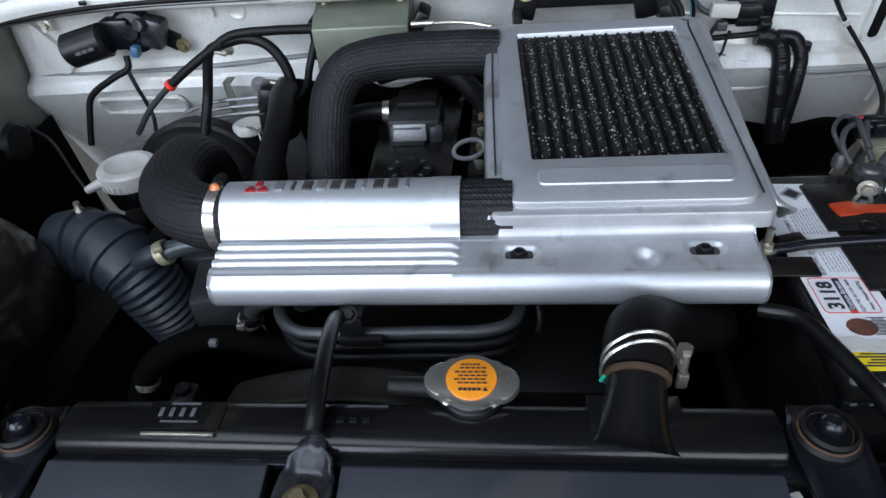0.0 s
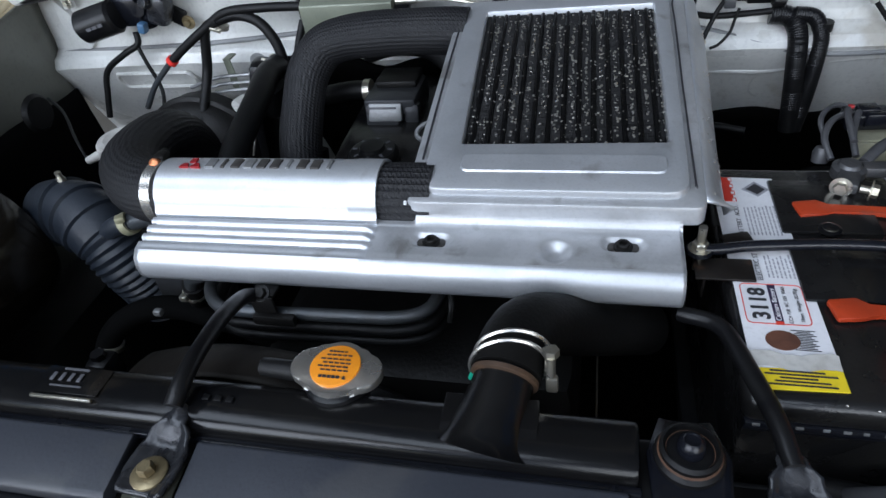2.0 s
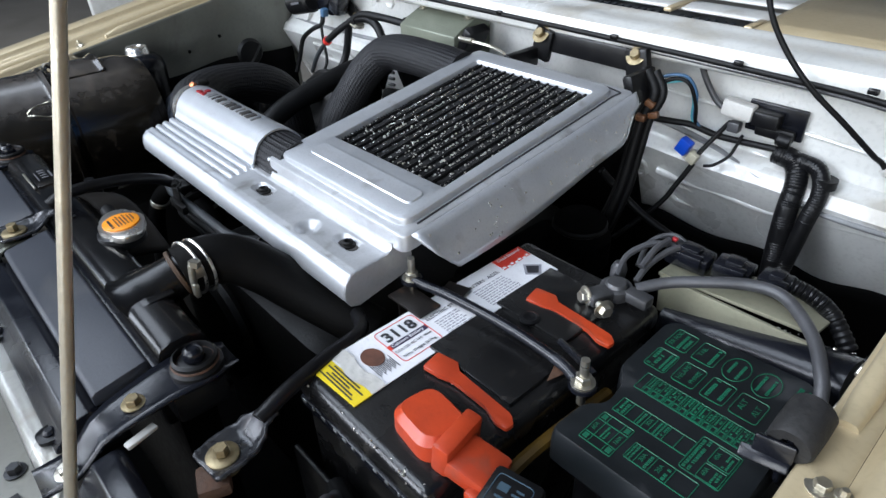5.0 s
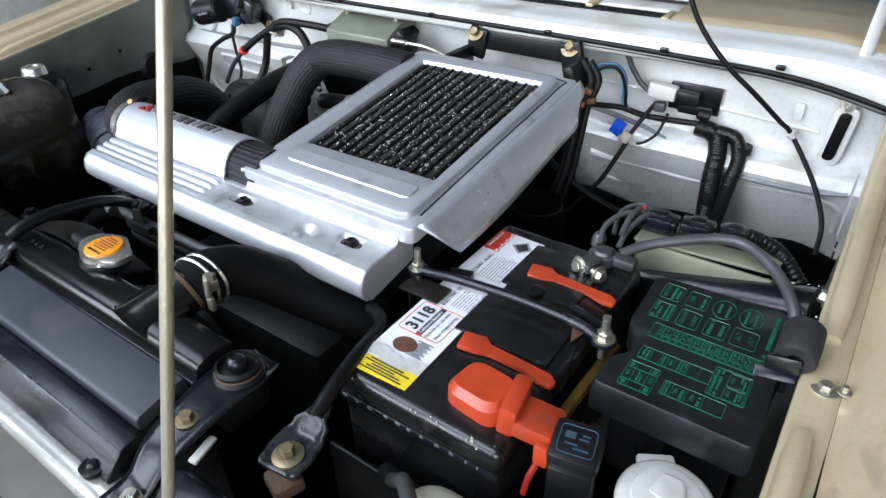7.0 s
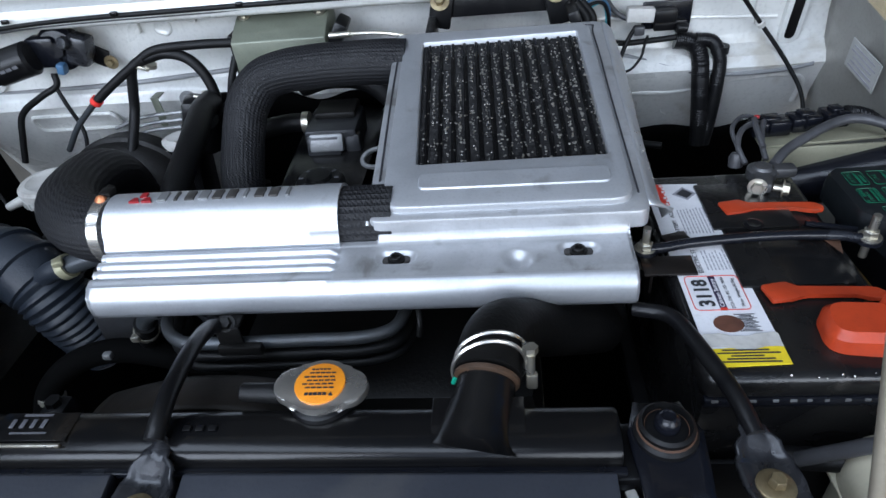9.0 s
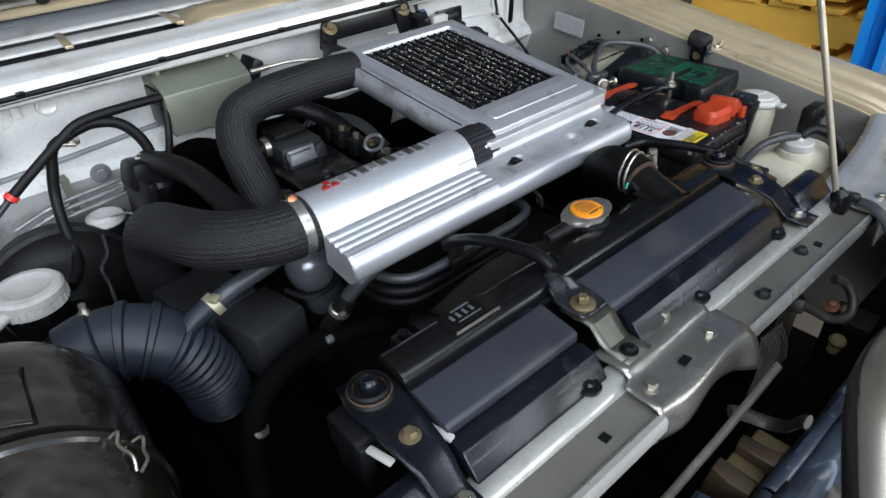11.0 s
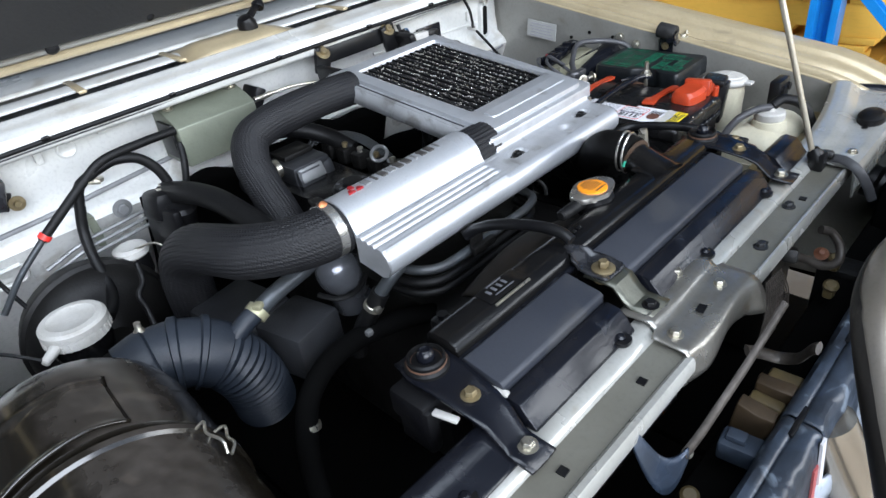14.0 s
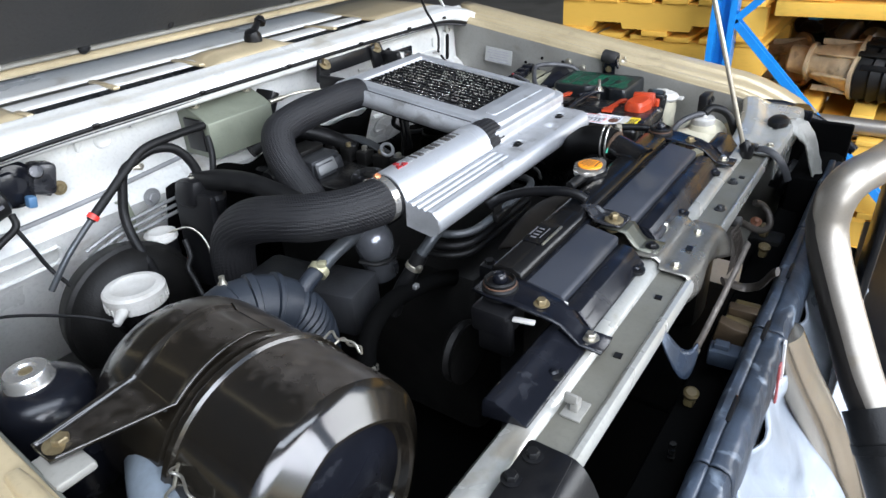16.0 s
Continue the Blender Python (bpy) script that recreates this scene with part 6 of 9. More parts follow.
LZ = 0.9708
for col, words in enumerate((("RR FOG", ""), ("TAIL", ""), None, None)):
    x = 0.523 + 0.025 * col
    if words:
        outline(x, 0.294, 0.0195, 0.026)
    else:
        ringmark(x, 0.294, 0.0105, 0.0155)
        ink(worn_lines(x - 0.004, 0.294, 0.004, 0.022, 1, col) + worn_lines(x + 0.004, 0.294, 0.004, 0.022, 1, col + 9))
letters("RR FOG", 0.518, 0.294, 0.0062, GREEN, fl_lid, LZ)
ink(worn_lines(0.527, 0.294, 0.009, 0.022, 2, 3))
letters("TAIL", 0.543, 0.294, 0.0062, GREEN, fl_lid, LZ)
ink(worn_lines(0.5535, 0.294, 0.0045, 0.022, 1, 4))
for col in range(4):
    outline(0.5235 + 0.0252 * col, 0.2605, 0.0195 if col < 3 else 0.022, 0.0265)
ink(worn_lines(0.519, 0.261, 0.009, 0.023, 2, 5) + worn_lines(0.529, 0.261, 0.007, 0.023, 2, 6))
letters("H/LAMP", 0.544, 0.261, 0.0062, GREEN, fl_lid, LZ)
letters("PHARE", 0.554, 0.261, 0.0058, GREEN, fl_lid, LZ)
ink(worn_lines(0.569, 0.261, 0.005, 0.022, 1, 7) + worn_lines(0.579, 0.261, 0.005, 0.022, 1, 8))
letters("ALT", 0.594, 0.261, 0.0068, GREEN, fl_lid, LZ)
letters("ALT", 0.605, 0.261, 0.0068, GREEN, fl_lid, LZ)
# the long strip of fuses
outline(0.571, 0.2285, 0.094, 0.0215, 0.001)
cells = []
for k in range(15):
    x = 0.527 + 0.0063 * k
    cells += [(x + 0.0030, 0.2285, 0.0006, 0.0215)]
    if k > 0:
        cells += worn_lines(x, 0.2325, 0.0048, 0.012, 2, 20 + k) + [(x, 0.2245, 0.0050, 0.0012), (x, 0.2185, 0.0050, 0.0014), (x - 0.002, 0.2215, 0.001, 0.005), (x + 0.002, 0.2215, 0.001, 0.005)]
ink(cells)
outline(0.557, 0.1935, 0.062, 0.017, 0.001)
cells = worn_lines(0.5315, 0.1935, 0.007, 0.015, 2, 41) + worn_lines(0.5475, 0.1935, 0.003, 0.015, 1, 42) + [(x, 0.1935, 0.0007, 0.017) for x in (0.536, 0.545, 0.5505, 0.557, 0.568, 0.578)] + worn_lines(0.5635, 0.1935, 0.008, 0.015, 3, 44)
ink(cells)
letters("30A", 0.5537, 0.1935, 0.0050, GREEN, fl_lid, LZ)
# the square chart with round corners marks
outline(0.537, 0.162, 0.027, 0.033, 0.001)
ink([(0.537, 0.154, 0.027, 0.0006), (0.537, 0.170, 0.027, 0.0006), (0.531, 0.162, 0.0006, 0.033), (0.543, 0.162, 0.0006, 0.033), (0.527, 0.1745, 0.004, 0.005), (0.527, 0.150, 0.004, 0.005), (0.547, 0.1745, 0.004, 0.005), (0.547, 0.150, 0.004, 0.005)] + worn_lines(0.537, 0.162, 0.005, 0.013, 2, 51))
letters("60A", 0.527, 0.162, 0.0048, GREEN, fl_lid, LZ)
letters("100A", 0.547, 0.162, 0.0044, GREEN, fl_lid, LZ)
outline(0.582, 0.162, 0.050, 0.017, 0.001)
ink(worn_lines(0.560, 0.162, 0.005, 0.016, 2, 60) + worn_lines(0.573, 0.162, 0.004, 0.014, 1, 61) + worn_lines(0.587, 0.162, 0.004, 0.014, 1, 62) + [(0.5645, 0.162, 0.0006, 0.017), (0.576, 0.162, 0.0006, 0.017), (0.590, 0.162, 0.0006, 0.017)])
letters("20A", 0.568, 0.162, 0.0050, GREEN, fl_lid, LZ)
letters("20A", 0.5815, 0.162, 0.0050, GREEN, fl_lid, LZ)
outline(0.6035, 0.193, 0.030, 0.037, 0.002)
outline(0.609, 0.201, 0.016, 0.017, 0.001)
outline(0.609, 0.183, 0.016, 0.015, 0.001)
ink(worn_lines(0.593, 0.193, 0.0075, 0.034, 2, 70) + worn_lines(0.6125, 0.201, 0.0055, 0.014, 2, 71) + worn_lines(0.6125, 0.183, 0.0055, 0.012, 2, 72))
letters("40A", 0.6045, 0.201, 0.0048, GREEN, fl_lid, LZ)
letters("60A", 0.6045, 0.183, 0.0048, GREEN, fl_lid, LZ)
ink(worn_lines(0.6195, 0.278, 0.006, 0.078, 1, 80) + worn_lines(0.6255, 0.285, 0.003, 0.06, 1, 81))
bm = B()
box(bm, (0.562, 0.1405, 0.925), (0.024, 0.008, 0.04), 0.003)
part("latch", bm, PLASTIC, fuse)

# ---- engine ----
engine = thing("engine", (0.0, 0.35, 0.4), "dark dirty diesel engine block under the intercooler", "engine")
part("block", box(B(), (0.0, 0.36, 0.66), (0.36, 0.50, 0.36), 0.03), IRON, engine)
bm = B()
prism(bm, rounded([(-0.155, 0.36), (-0.045, 0.36), (-0.035, 0.66), (-0.165, 0.66)], 0.02, 4), "z", 0.82, 0.925, 0.012, 3)
part("valve_cover", bm, DUSTY, engine, "oily black valve cover")
bm = B()
lathe(bm, [(0.034, 0), (0.034, 0.010), (0.030, 0.016), (0.018, 0.017), (0.016, 0.022), (0, 0.022)], (-0.098, 0.398, 0.925), (0, 0, 1), 28)
oil = part("oil_cap", bm, PLASTIC, engine)
for k in range(8):
    a = k * math.pi / 4
    part("raised_mark", box(B(), (-0.098 + 0.024 * math.cos(a), 0.398 + 0.024 * math.sin(a), 0.942), (0.006, 0.003, 0.0015), rot=(0, 0, 45 * k)), DARKINK, oil)
bm = B()
box(bm, (-0.102, 0.545, 0.938), (0.078, 0.085, 0.04), 0.006)
box(bm, (-0.112, 0.503, 0.933), (0.05, 0.02, 0.034), 0.004, (-18, 0, 0))
box(bm, (-0.070, 0.510, 0.932), (0.022, 0.022, 0.032), 0.005, (-12, 0, 0))
part("rocker_housing", bm, DARKCAST, engine, "oily dark alloy housing")
part("housing_plate", box(B(), (-0.108, 0.4995, 0.940), (0.050, 0.010, 0.026), 0.003, (-24, 0, 0)), CASTGREY, engine, "bare grey alloy plate")
bm = B()
box(bm, (-0.100, 0.565, 0.962), (0.062, 0.05, 0.012), 0.004)
part("housing_top", bm, IRON, engine)
bm = B()
tube(bm, [(-0.215, 0.545, 0.945), (-0.175, 0.550, 0.950), (-0.145, 0.55, 0.950)], 0.014, 16, 5)
part("breather_hose", bm, RUBBER, engine)
bm = B()
tube(bm, [(-0.152, 0.55, 0.950), (-0.142, 0.55, 0.950)], 0.0165, 18, 2)
part("breather_clamp", bm, STEEL, engine)
# injection lines on the far side of the valve cover
for k in range(4):
    bm = B()
    tube(bm, [(-0.04 + 0.012 * k, 0.62, 0.93), (-0.01 + 0.012 * k, 0.60, 0.955 - 0.004 * k), (0.02 + 0.006 * k, 0.53, 0.945), (0.02 + 0.005 * k, 0.45, 0.925)], 0.0032, 8, 7)
    part("injector_line", bm, PIPE, engine, "thin steel fuel line")
for k in range(5):
    bm = B()
    box(bm, (-0.005, 0.40 + 0.045 * k, 0.925), (0.03, 0.028, 0.03), 0.004)
    part("injector_seat", bm, IRON, engine)
    bm = B()
    lathe(bm, [(0.006, 0), (0.006, 0.008), (0.004, 0.009), (0, 0.009)], (-0.004, 0.40 + 0.045 * k, 0.94), (0, 0, 1), 8)
    part("injector_nut", bm, BRASSY if k % 2 else STEEL, engine)
bm = B()
ring = [(-0.018 + 0.020 * math.cos(a), 0.416 + 0.006 * math.cos(a) + 0.010 * math.sin(a), 0.958 + 0.008 * math.sin(a)) for a in [k * math.pi / 8 for k in range(17)]]
tube(bm, ring, 0.0032, 8, 2)
tube(bm, [(-0.012, 0.408, 0.952), (-0.006, 0.405, 0.93), (0.0, 0.40, 0.87)], 0.003, 8, 4)
solid("dipstick", bm, CASTGREY, "grey steel dipstick with loop handle", "dipstick")
# accessory drive and lower front parts
bm = B()
lathe(bm, [(0.02, 0), (0.075, 0.004), (0.082, 0.012), (0.078, 0.02), (0.082, 0.03), (0.06, 0.034), (0, 0.034)], (-0.05, 0.11, 0.76), (0, -1, 0), 36)
part("pulley", bm, IRON, engine)
bm = B()
lathe(bm, [(0.02, 0), (0.05, 0.004), (0.055, 0.012), (0.05, 0.02), (0.055, 0.028), (0, 0.03)], (-0.22, 0.13, 0.72), (0, -1, 0), 32)
part("pulley", bm, IRON, engine)
bm = B()
box(bm, (-0.325, 0.265, 0.835), (0.085, 0.085, 0.075), 0.008, (0, 0, 12))
box(bm, (-0.36, 0.36, 0.83), (0.10, 0.12, 0.09), 0.01, (0, 0, 8))
part("intake_housing", bm, DARKCAST, engine, "dark cast housing")
bm = B()
lathe(bm, [(0.030, -0.075), (0.031, -0.02), (0.033, -0.012), (0.033, 0.0), (0.030, 0.014), (0.022, 0.025), (0.010, 0.031), (0, 0.032)], (-0.243, 0.266, 0.905), (-0.25, -0.1, 1), 28)
part("turbo_elbow", bm, mat("polished_blue_grey_alloy", (0.17, 0.18, 0.20), 0.25, 0.6, (0.09, 0.095, 0.105), 18, 260, 0.7), engine, "polished grey alloy dome")
bm = B()
tube(bm, [(-0.285, 0.262, 0.885), (-0.270, 0.237, 0.880), (-0.243, 0.229, 0.880), (-0.215, 0.240, 0.886)], 0.004, 8, 6)
part("elbow_band", bm, RUBBER, engine)
# pipes under the cover's front edge
for k, (dz, dy, r) in enumerate(((0.0, 0.0, 0.0065), (-0.022, 0.004, 0.0065), (-0.04, 0.006, 0.006))):
    bm = B()
    tube(bm, [(-0.212, 0.175 + dy, 0.930 + dz), (-0.206, 0.140 + dy, 0.930 + dz), (-0.185, 0.116 + dy, 0.930 + dz), (-0.15, 0.110 + dy, 0.930 + dz), (-0.05, 0.112 + dy, 0.930 + dz), (0.005, 0.114 + dy, 0.930 + dz), (0.035, 0.128 + dy, 0.93 + dz), (0.045, 0.165 + dy, 0.93 + dz)], r, 12, 7)
    solid("coolant_pipe", bm, PIPE if k == 0 else RUBBER, "dark bent pipe beneath the cover", "pipe", "pipes beneath the cover")
bm = B()
box(bm, (-0.121, 0.112, 0.958), (0.024, 0.014, 0.004), 0.001)
box(bm, (-0.121, 0.102, 0.946), (0.024, 0.003, 0.026), 0.001)
box(bm, (-0.112, 0.098, 0.934), (0.044, 0.008, 0.012), 0.002)
hexbolt(bm, (-0.121, 0.106, 0.9605), 0.006, 0.005, (0, -0.6, 0.8), 1.4)
solid("cover_clip", bm, IRON, "dark steel clip and bolt under the cover edge", "bracket")
bm = B()
tube(bm, [(0.055, 0.15, 0.955), (0.06, 0.125, 0.94), (0.058, 0.118, 0.925)], 0.003, 8, 6)
solid("thin_line", bm, IRON, "thin dark steel line under the cover", "pipe")
bm = B()
tube(bm, [(-0.215, 0.15, 0.94), (-0.232, 0.152, 0.932), (-0.252, 0.165, 0.905)], 0.009, 14, 6)
solid("steel_pipe_end", bm, PIPE, "short grey pipe end below the cover", "pipe")
hose3 = thing("coolant_hose", (-0.27, 0.19, 0.82), "black rubber coolant hose with spring clamps", "hose")
bm = B()
tube(bm, [(-0.248, 0.163, 0.91), (-0.262, 0.175, 0.88), (-0.272, 0.19, 0.85), (-0.275, 0.21, 0.80)], 0.0125, 14, 6)
part("hose", bm, RUBBER, hose3)
for p, d in (((-0.257, 0.170, 0.893), (-0.4, 0.4, -1)), ((-0.273, 0.196, 0.838), (-0.1, 0.4, -1))):
    bm = B()
    lathe(bm, [(0.0128, 0), (0.014, 0.001), (0.014, 0.007), (0.0128, 0.008)], p, d, 18)
    box(bm, (p[0] - 0.006, p[1] - 0.013, p[2]), (0.010, 0.008, 0.008), 0.002)
    part("clamp", bm, STEEL, hose3)
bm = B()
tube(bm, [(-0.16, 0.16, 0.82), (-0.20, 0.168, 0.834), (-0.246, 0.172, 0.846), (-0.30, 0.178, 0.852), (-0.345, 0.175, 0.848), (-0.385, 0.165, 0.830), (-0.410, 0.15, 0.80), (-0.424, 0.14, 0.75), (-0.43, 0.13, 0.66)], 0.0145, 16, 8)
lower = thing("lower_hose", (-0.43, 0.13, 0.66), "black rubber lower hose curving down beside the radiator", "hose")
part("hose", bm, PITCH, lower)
bm = B()
lathe(bm, [(0.0148, 0), (0.0162, 0.001), (0.0162, 0.008), (0.0148, 0.009)], (-0.404, 0.153, 0.806), (-0.35, -0.25, -0.9), 18)
part("clamp", bm, STEEL, lower, "small zinc hose clamp")
bm = B()
box(bm, (-0.293, 0.142, 0.882), (0.010, 0.008, 0.008), 0.002)
solid("hose_tag", bm, CASTGREY, "small grey tag on the lower hose", "tag")
bm = B()
box(bm, (-0.262, 0.030, 0.925), (0.024, 0.024, 0.03), 0.005)
lathe(bm, [(0.007, 0), (0.007, 0.006), (0, 0.006)], (-0.262, 0.030, 0.94), (0, 0, 1), 6)
solid("shroud_clip", bm, PLASTIC, "black fan shroud clip behind the radiator", "clip")
bm = B()
tube(bm, [(-0.318, 0.615, 0.965), (-0.305, 0.55, 0.977), (-0.291, 0.489, 0.976), (-0.284, 0.42, 0.965), (-0.280, 0.36, 0.950), (-0.27, 0.30, 0.92)], 0.0185, 18, 8)
solid("vacuum_hose", bm, RUBBER, "thick black hose behind the engine cover", "hose")
bm = B()
tube(bm, [(-0.17, 0.64, 0.97), (-0.12, 0.63, 0.985), (-0.06, 0.62, 0.98), (-0.01, 0.58, 0.955), (0.01, 0.53, 0.93)], 0.016, 16, 8)
solid("heater_hose", bm, RUBBER, "black heater hose behind the engine", "hose")
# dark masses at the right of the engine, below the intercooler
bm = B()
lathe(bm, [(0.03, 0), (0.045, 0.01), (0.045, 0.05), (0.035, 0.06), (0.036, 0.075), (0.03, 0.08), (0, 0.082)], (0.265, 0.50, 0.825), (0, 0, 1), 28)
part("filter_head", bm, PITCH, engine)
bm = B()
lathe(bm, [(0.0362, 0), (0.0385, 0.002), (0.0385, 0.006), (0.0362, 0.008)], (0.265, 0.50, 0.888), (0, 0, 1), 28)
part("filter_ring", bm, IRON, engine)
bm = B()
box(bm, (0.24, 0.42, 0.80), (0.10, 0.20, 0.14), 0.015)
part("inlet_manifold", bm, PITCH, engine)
# Unseen floor panels added so that the bay stays black underneath.
tray = thing("under_tray", (-0.08, 0.30, 0.32), "near-black panels added below the engine", "undertray")
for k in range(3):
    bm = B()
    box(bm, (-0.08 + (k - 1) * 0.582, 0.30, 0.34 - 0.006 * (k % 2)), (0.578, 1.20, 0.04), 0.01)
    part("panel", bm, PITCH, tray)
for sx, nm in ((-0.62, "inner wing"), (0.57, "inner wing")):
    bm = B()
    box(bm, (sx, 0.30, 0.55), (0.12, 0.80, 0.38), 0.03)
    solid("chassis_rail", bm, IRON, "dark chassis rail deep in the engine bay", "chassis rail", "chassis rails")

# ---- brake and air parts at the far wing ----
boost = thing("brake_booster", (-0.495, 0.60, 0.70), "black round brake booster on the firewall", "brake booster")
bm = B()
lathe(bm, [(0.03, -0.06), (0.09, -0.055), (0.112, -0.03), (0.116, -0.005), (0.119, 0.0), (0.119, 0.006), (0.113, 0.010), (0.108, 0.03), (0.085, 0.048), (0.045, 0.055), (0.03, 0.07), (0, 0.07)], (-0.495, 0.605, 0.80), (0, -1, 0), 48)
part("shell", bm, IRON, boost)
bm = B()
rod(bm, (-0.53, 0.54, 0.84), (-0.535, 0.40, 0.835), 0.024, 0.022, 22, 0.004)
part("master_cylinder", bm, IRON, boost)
res = thing("brake_fluid_reservoir", (-0.543, 0.475, 0.85), "brake fluid reservoir with white ribbed cap", "reservoir")
bm = B()
lathe(bm, [(0.028, 0), (0.036, 0.01), (0.0405, 0.03), (0.0405, 0.045), (0.038, 0.047)], (-0.543, 0.475, 0.842), (0, 0, 1), 32)
part("bottle", bm, DUSTY, res)
bm = B()
prof = [(0.0405, 0), (0.0435, 0.002), (0.0435, 0.014), (0.0425, 0.016), (0.0445, 0.017), (0.0445, 0.025), (0.041, 0.029), (0.032, 0.030), (0.030, 0.0285), (0, 0.0285)]
lathe(bm, prof, (-0.543, 0.475, 0.886), (0.02, 0, 1), 40)
capw = part("cap", bm, WHITEPL, res, "dusty white screw cap")
for k in range(30):
    a = 2 * math.pi * k / 30
    part("rib", box(B(), (-0.543 + 0.0437 * math.cos(a), 0.475 + 0.0437 * math.sin(a), 0.894), (0.003, 0.002, 0.011), rot=(0, 0, math.degrees(a))), WHITEPL, capw)
bm = B()
rod(bm, (-0.575, 0.452, 0.898), (-0.598, 0.438, 0.892), 0.008, 0.006, 12, 0.002)
part("level_switch", bm, WHITEPL, res)
bm = B()
tube(bm, [(-0.597, 0.44, 0.896), (-0.63, 0.47, 0.915), (-0.69, 0.53, 0.93), (-0.76, 0.58, 0.93)], 0.0025, 6, 6)
part("wire", bm, RUBBER, res)
clutch = thing("clutch_reservoir", (-0.403, 0.63, 0.83), "small dark bottle with crinkled white cap", "reservoir")
bm = B()
lathe(bm, [(0.02, 0), (0.025, 0.01), (0.025, 0.045)], (-0.403, 0.628, 0.84), (0, 0, 1), 24)
part("bottle", bm, PLASTIC, clutch)
bm = B()
lathe(bm, [(0.027, 0), (0.029, 0.003), (0.028, 0.012), (0.020, 0.016), (0.010, 0.014), (0, 0.015)], (-0.403, 0.628, 0.885), (0, 0, 1), 20)
part("cap", bm, WHITEPL, clutch)
bm = B()
prism(bm, [(-0.438, 0.91), (-0.427, 0.905), (-0.424, 0.935), (-0.427, 0.962), (-0.439, 0.962)], "y", 0.652, 0.655, 0.001)
box(bm, (-0.433, 0.665, 0.96), (0.014, 0.026, 0.003), 0.001)
solid("pipe_bracket", bm, OLIVE, "olive zinc pipe bracket on the firewall", "bracket")
for k, z in enumerate((0.905, 0.918, 0.931)):
    bm = B()
    tube(bm, [(-0.52, 0.652, z - 0.02), (-0.46, 0.645, z), (-0.40, 0.648, z + 0.004), (-0.33, 0.652, z + 0.006)], 0.0035, 8, 6)
    solid("brake_pipe", bm, CASTGREY, "thin grey brake pipe along the firewall", "pipe", "brake pipes")
bm = B()
hexbolt(bm, (-0.379, 0.664, 0.95), 0.010, 0.008, (0, -1, 0), 1.6)
solid("firewall_bolt", bm, CASTGREY, "painted bolt in the firewall", "bolt")

green = thing("relay_cover", (-0.187, 0.66, 1.0), "olive-green sheet metal box on the firewall", "metal box")
bm = B()
prism(bm, [(0.622, 0.985), (0.622, 1.053), (0.640, 1.062), (0.690, 1.083), (0.712, 1.083), (0.712, 0.985)], "x", -0.261, -0.113, 0.002)
part("box", bm, OLIVE, green)
for x, yy, z in ((-0.247, 0.672, 1.077), (-0.127, 0.672, 1.077)):
    bm = B()
    hexbolt(bm, (x, yy, z), 0.006, 0.006, (0, -0.4, 0.9), 1.6)
    part("bolt", bm, STEEL, green)
bm = B()
box(bm, (-0.266, 0.66, 1.03), (0.006, 0.05, 0.06), 0.002)
part("bracket", bm, PLASTIC, green)
bm = B()
box(bm, (-0.100, 0.655, 1.045), (0.02, 0.05, 0.05), 0.004, (0, 30, 0))
part("bracket", bm, PLASTIC, green)
bm = B()
rod(bm, (-0.108, 0.632, 1.051), (-0.075, 0.630, 1.052), 0.005, seg=10)
tube(bm, [(-0.075, 0.630, 1.052), (-0.03, 0.632, 1.050), (0.02, 0.62, 1.045)], 0.003, 8, 4)
part("rod_end", bm, STEEL, green)

wiper = thing("wiper_motor", (-0.62, 0.67, 1.0), "black wiper motor bolted to the firewall", "wiper motor")
bm = B()
rod(bm, (-0.675, 0.640, 1.030), (-0.605, 0.650, 1.045), 0.0275, seg=28, e=0.005)
part("motor_can", bm, PLASTIC, wiper)
bm = B()
lathe(bm, [(0.034, 0), (0.036, 0.006), (0.036, 0.02), (0.030, 0.026), (0.014, 0.028), (0.012, 0.034), (0, 0.034)], (-0.575, 0.695, 1.045), (0.1, -1, 0.1), 28)
box(bm, (-0.595, 0.675, 1.045), (0.05, 0.03, 0.05), 0.006)
part("gear_housing", bm, GLOSSBLACK, wiper)
bm = B()
box(bm, (-0.54, 0.70, 1.03), (0.06, 0.006, 0.03), 0.002, (0, 30, 0))
box(bm, (-0.58, 0.70, 1.085), (0.03, 0.006, 0.05), 0.002)
part("bracket", bm, PLASTIC, wiper)
bm = B()
box(bm, (-0.535, 0.672, 1.045), (0.036, 0.034, 0.05), 0.008, (0, 18, 0))
lathe(bm, [(0.010, 0), (0.011, 0.003), (0.009, 0.009), (0, 0.010)], (-0.545, 0.655, 1.062), (-0.2, -1, 0.3), 18)
part("gear_cover", bm, WORN, wiper, "dark worn gear cover")
bm = B()
box(bm, (-0.567, 0.652, 1.022), (0.013, 0.016, 0.018), 0.003, (0, 12, 0))
part("plug", bm, BLUEWIRE, wiper, "pale blue plug")
for x, z in ((-0.507, 1.012), (-0.59, 1.088)):
    bm = B()
    hexbolt(bm, (x, 0.695, z), 0.006, 0.006, (0, -1, 0), 2.0)
    part("bolt", bm, BRASSY, wiper)
for k in range(3):
    part("printed_line", box(B(), (-0.642 + 0.012 * k, 0.6165, 1.035 + 0.003 * k), (0.009, 0.0015, 0.005), rot=(0, -12, 8)), DARKINK, wiper)


def line(name, pts, r, material, label, cat="hose", group=""):
    bm = B()
    tube(bm, pts, r, 10, 8)
    return solid(name, bm, material, label, cat, group)


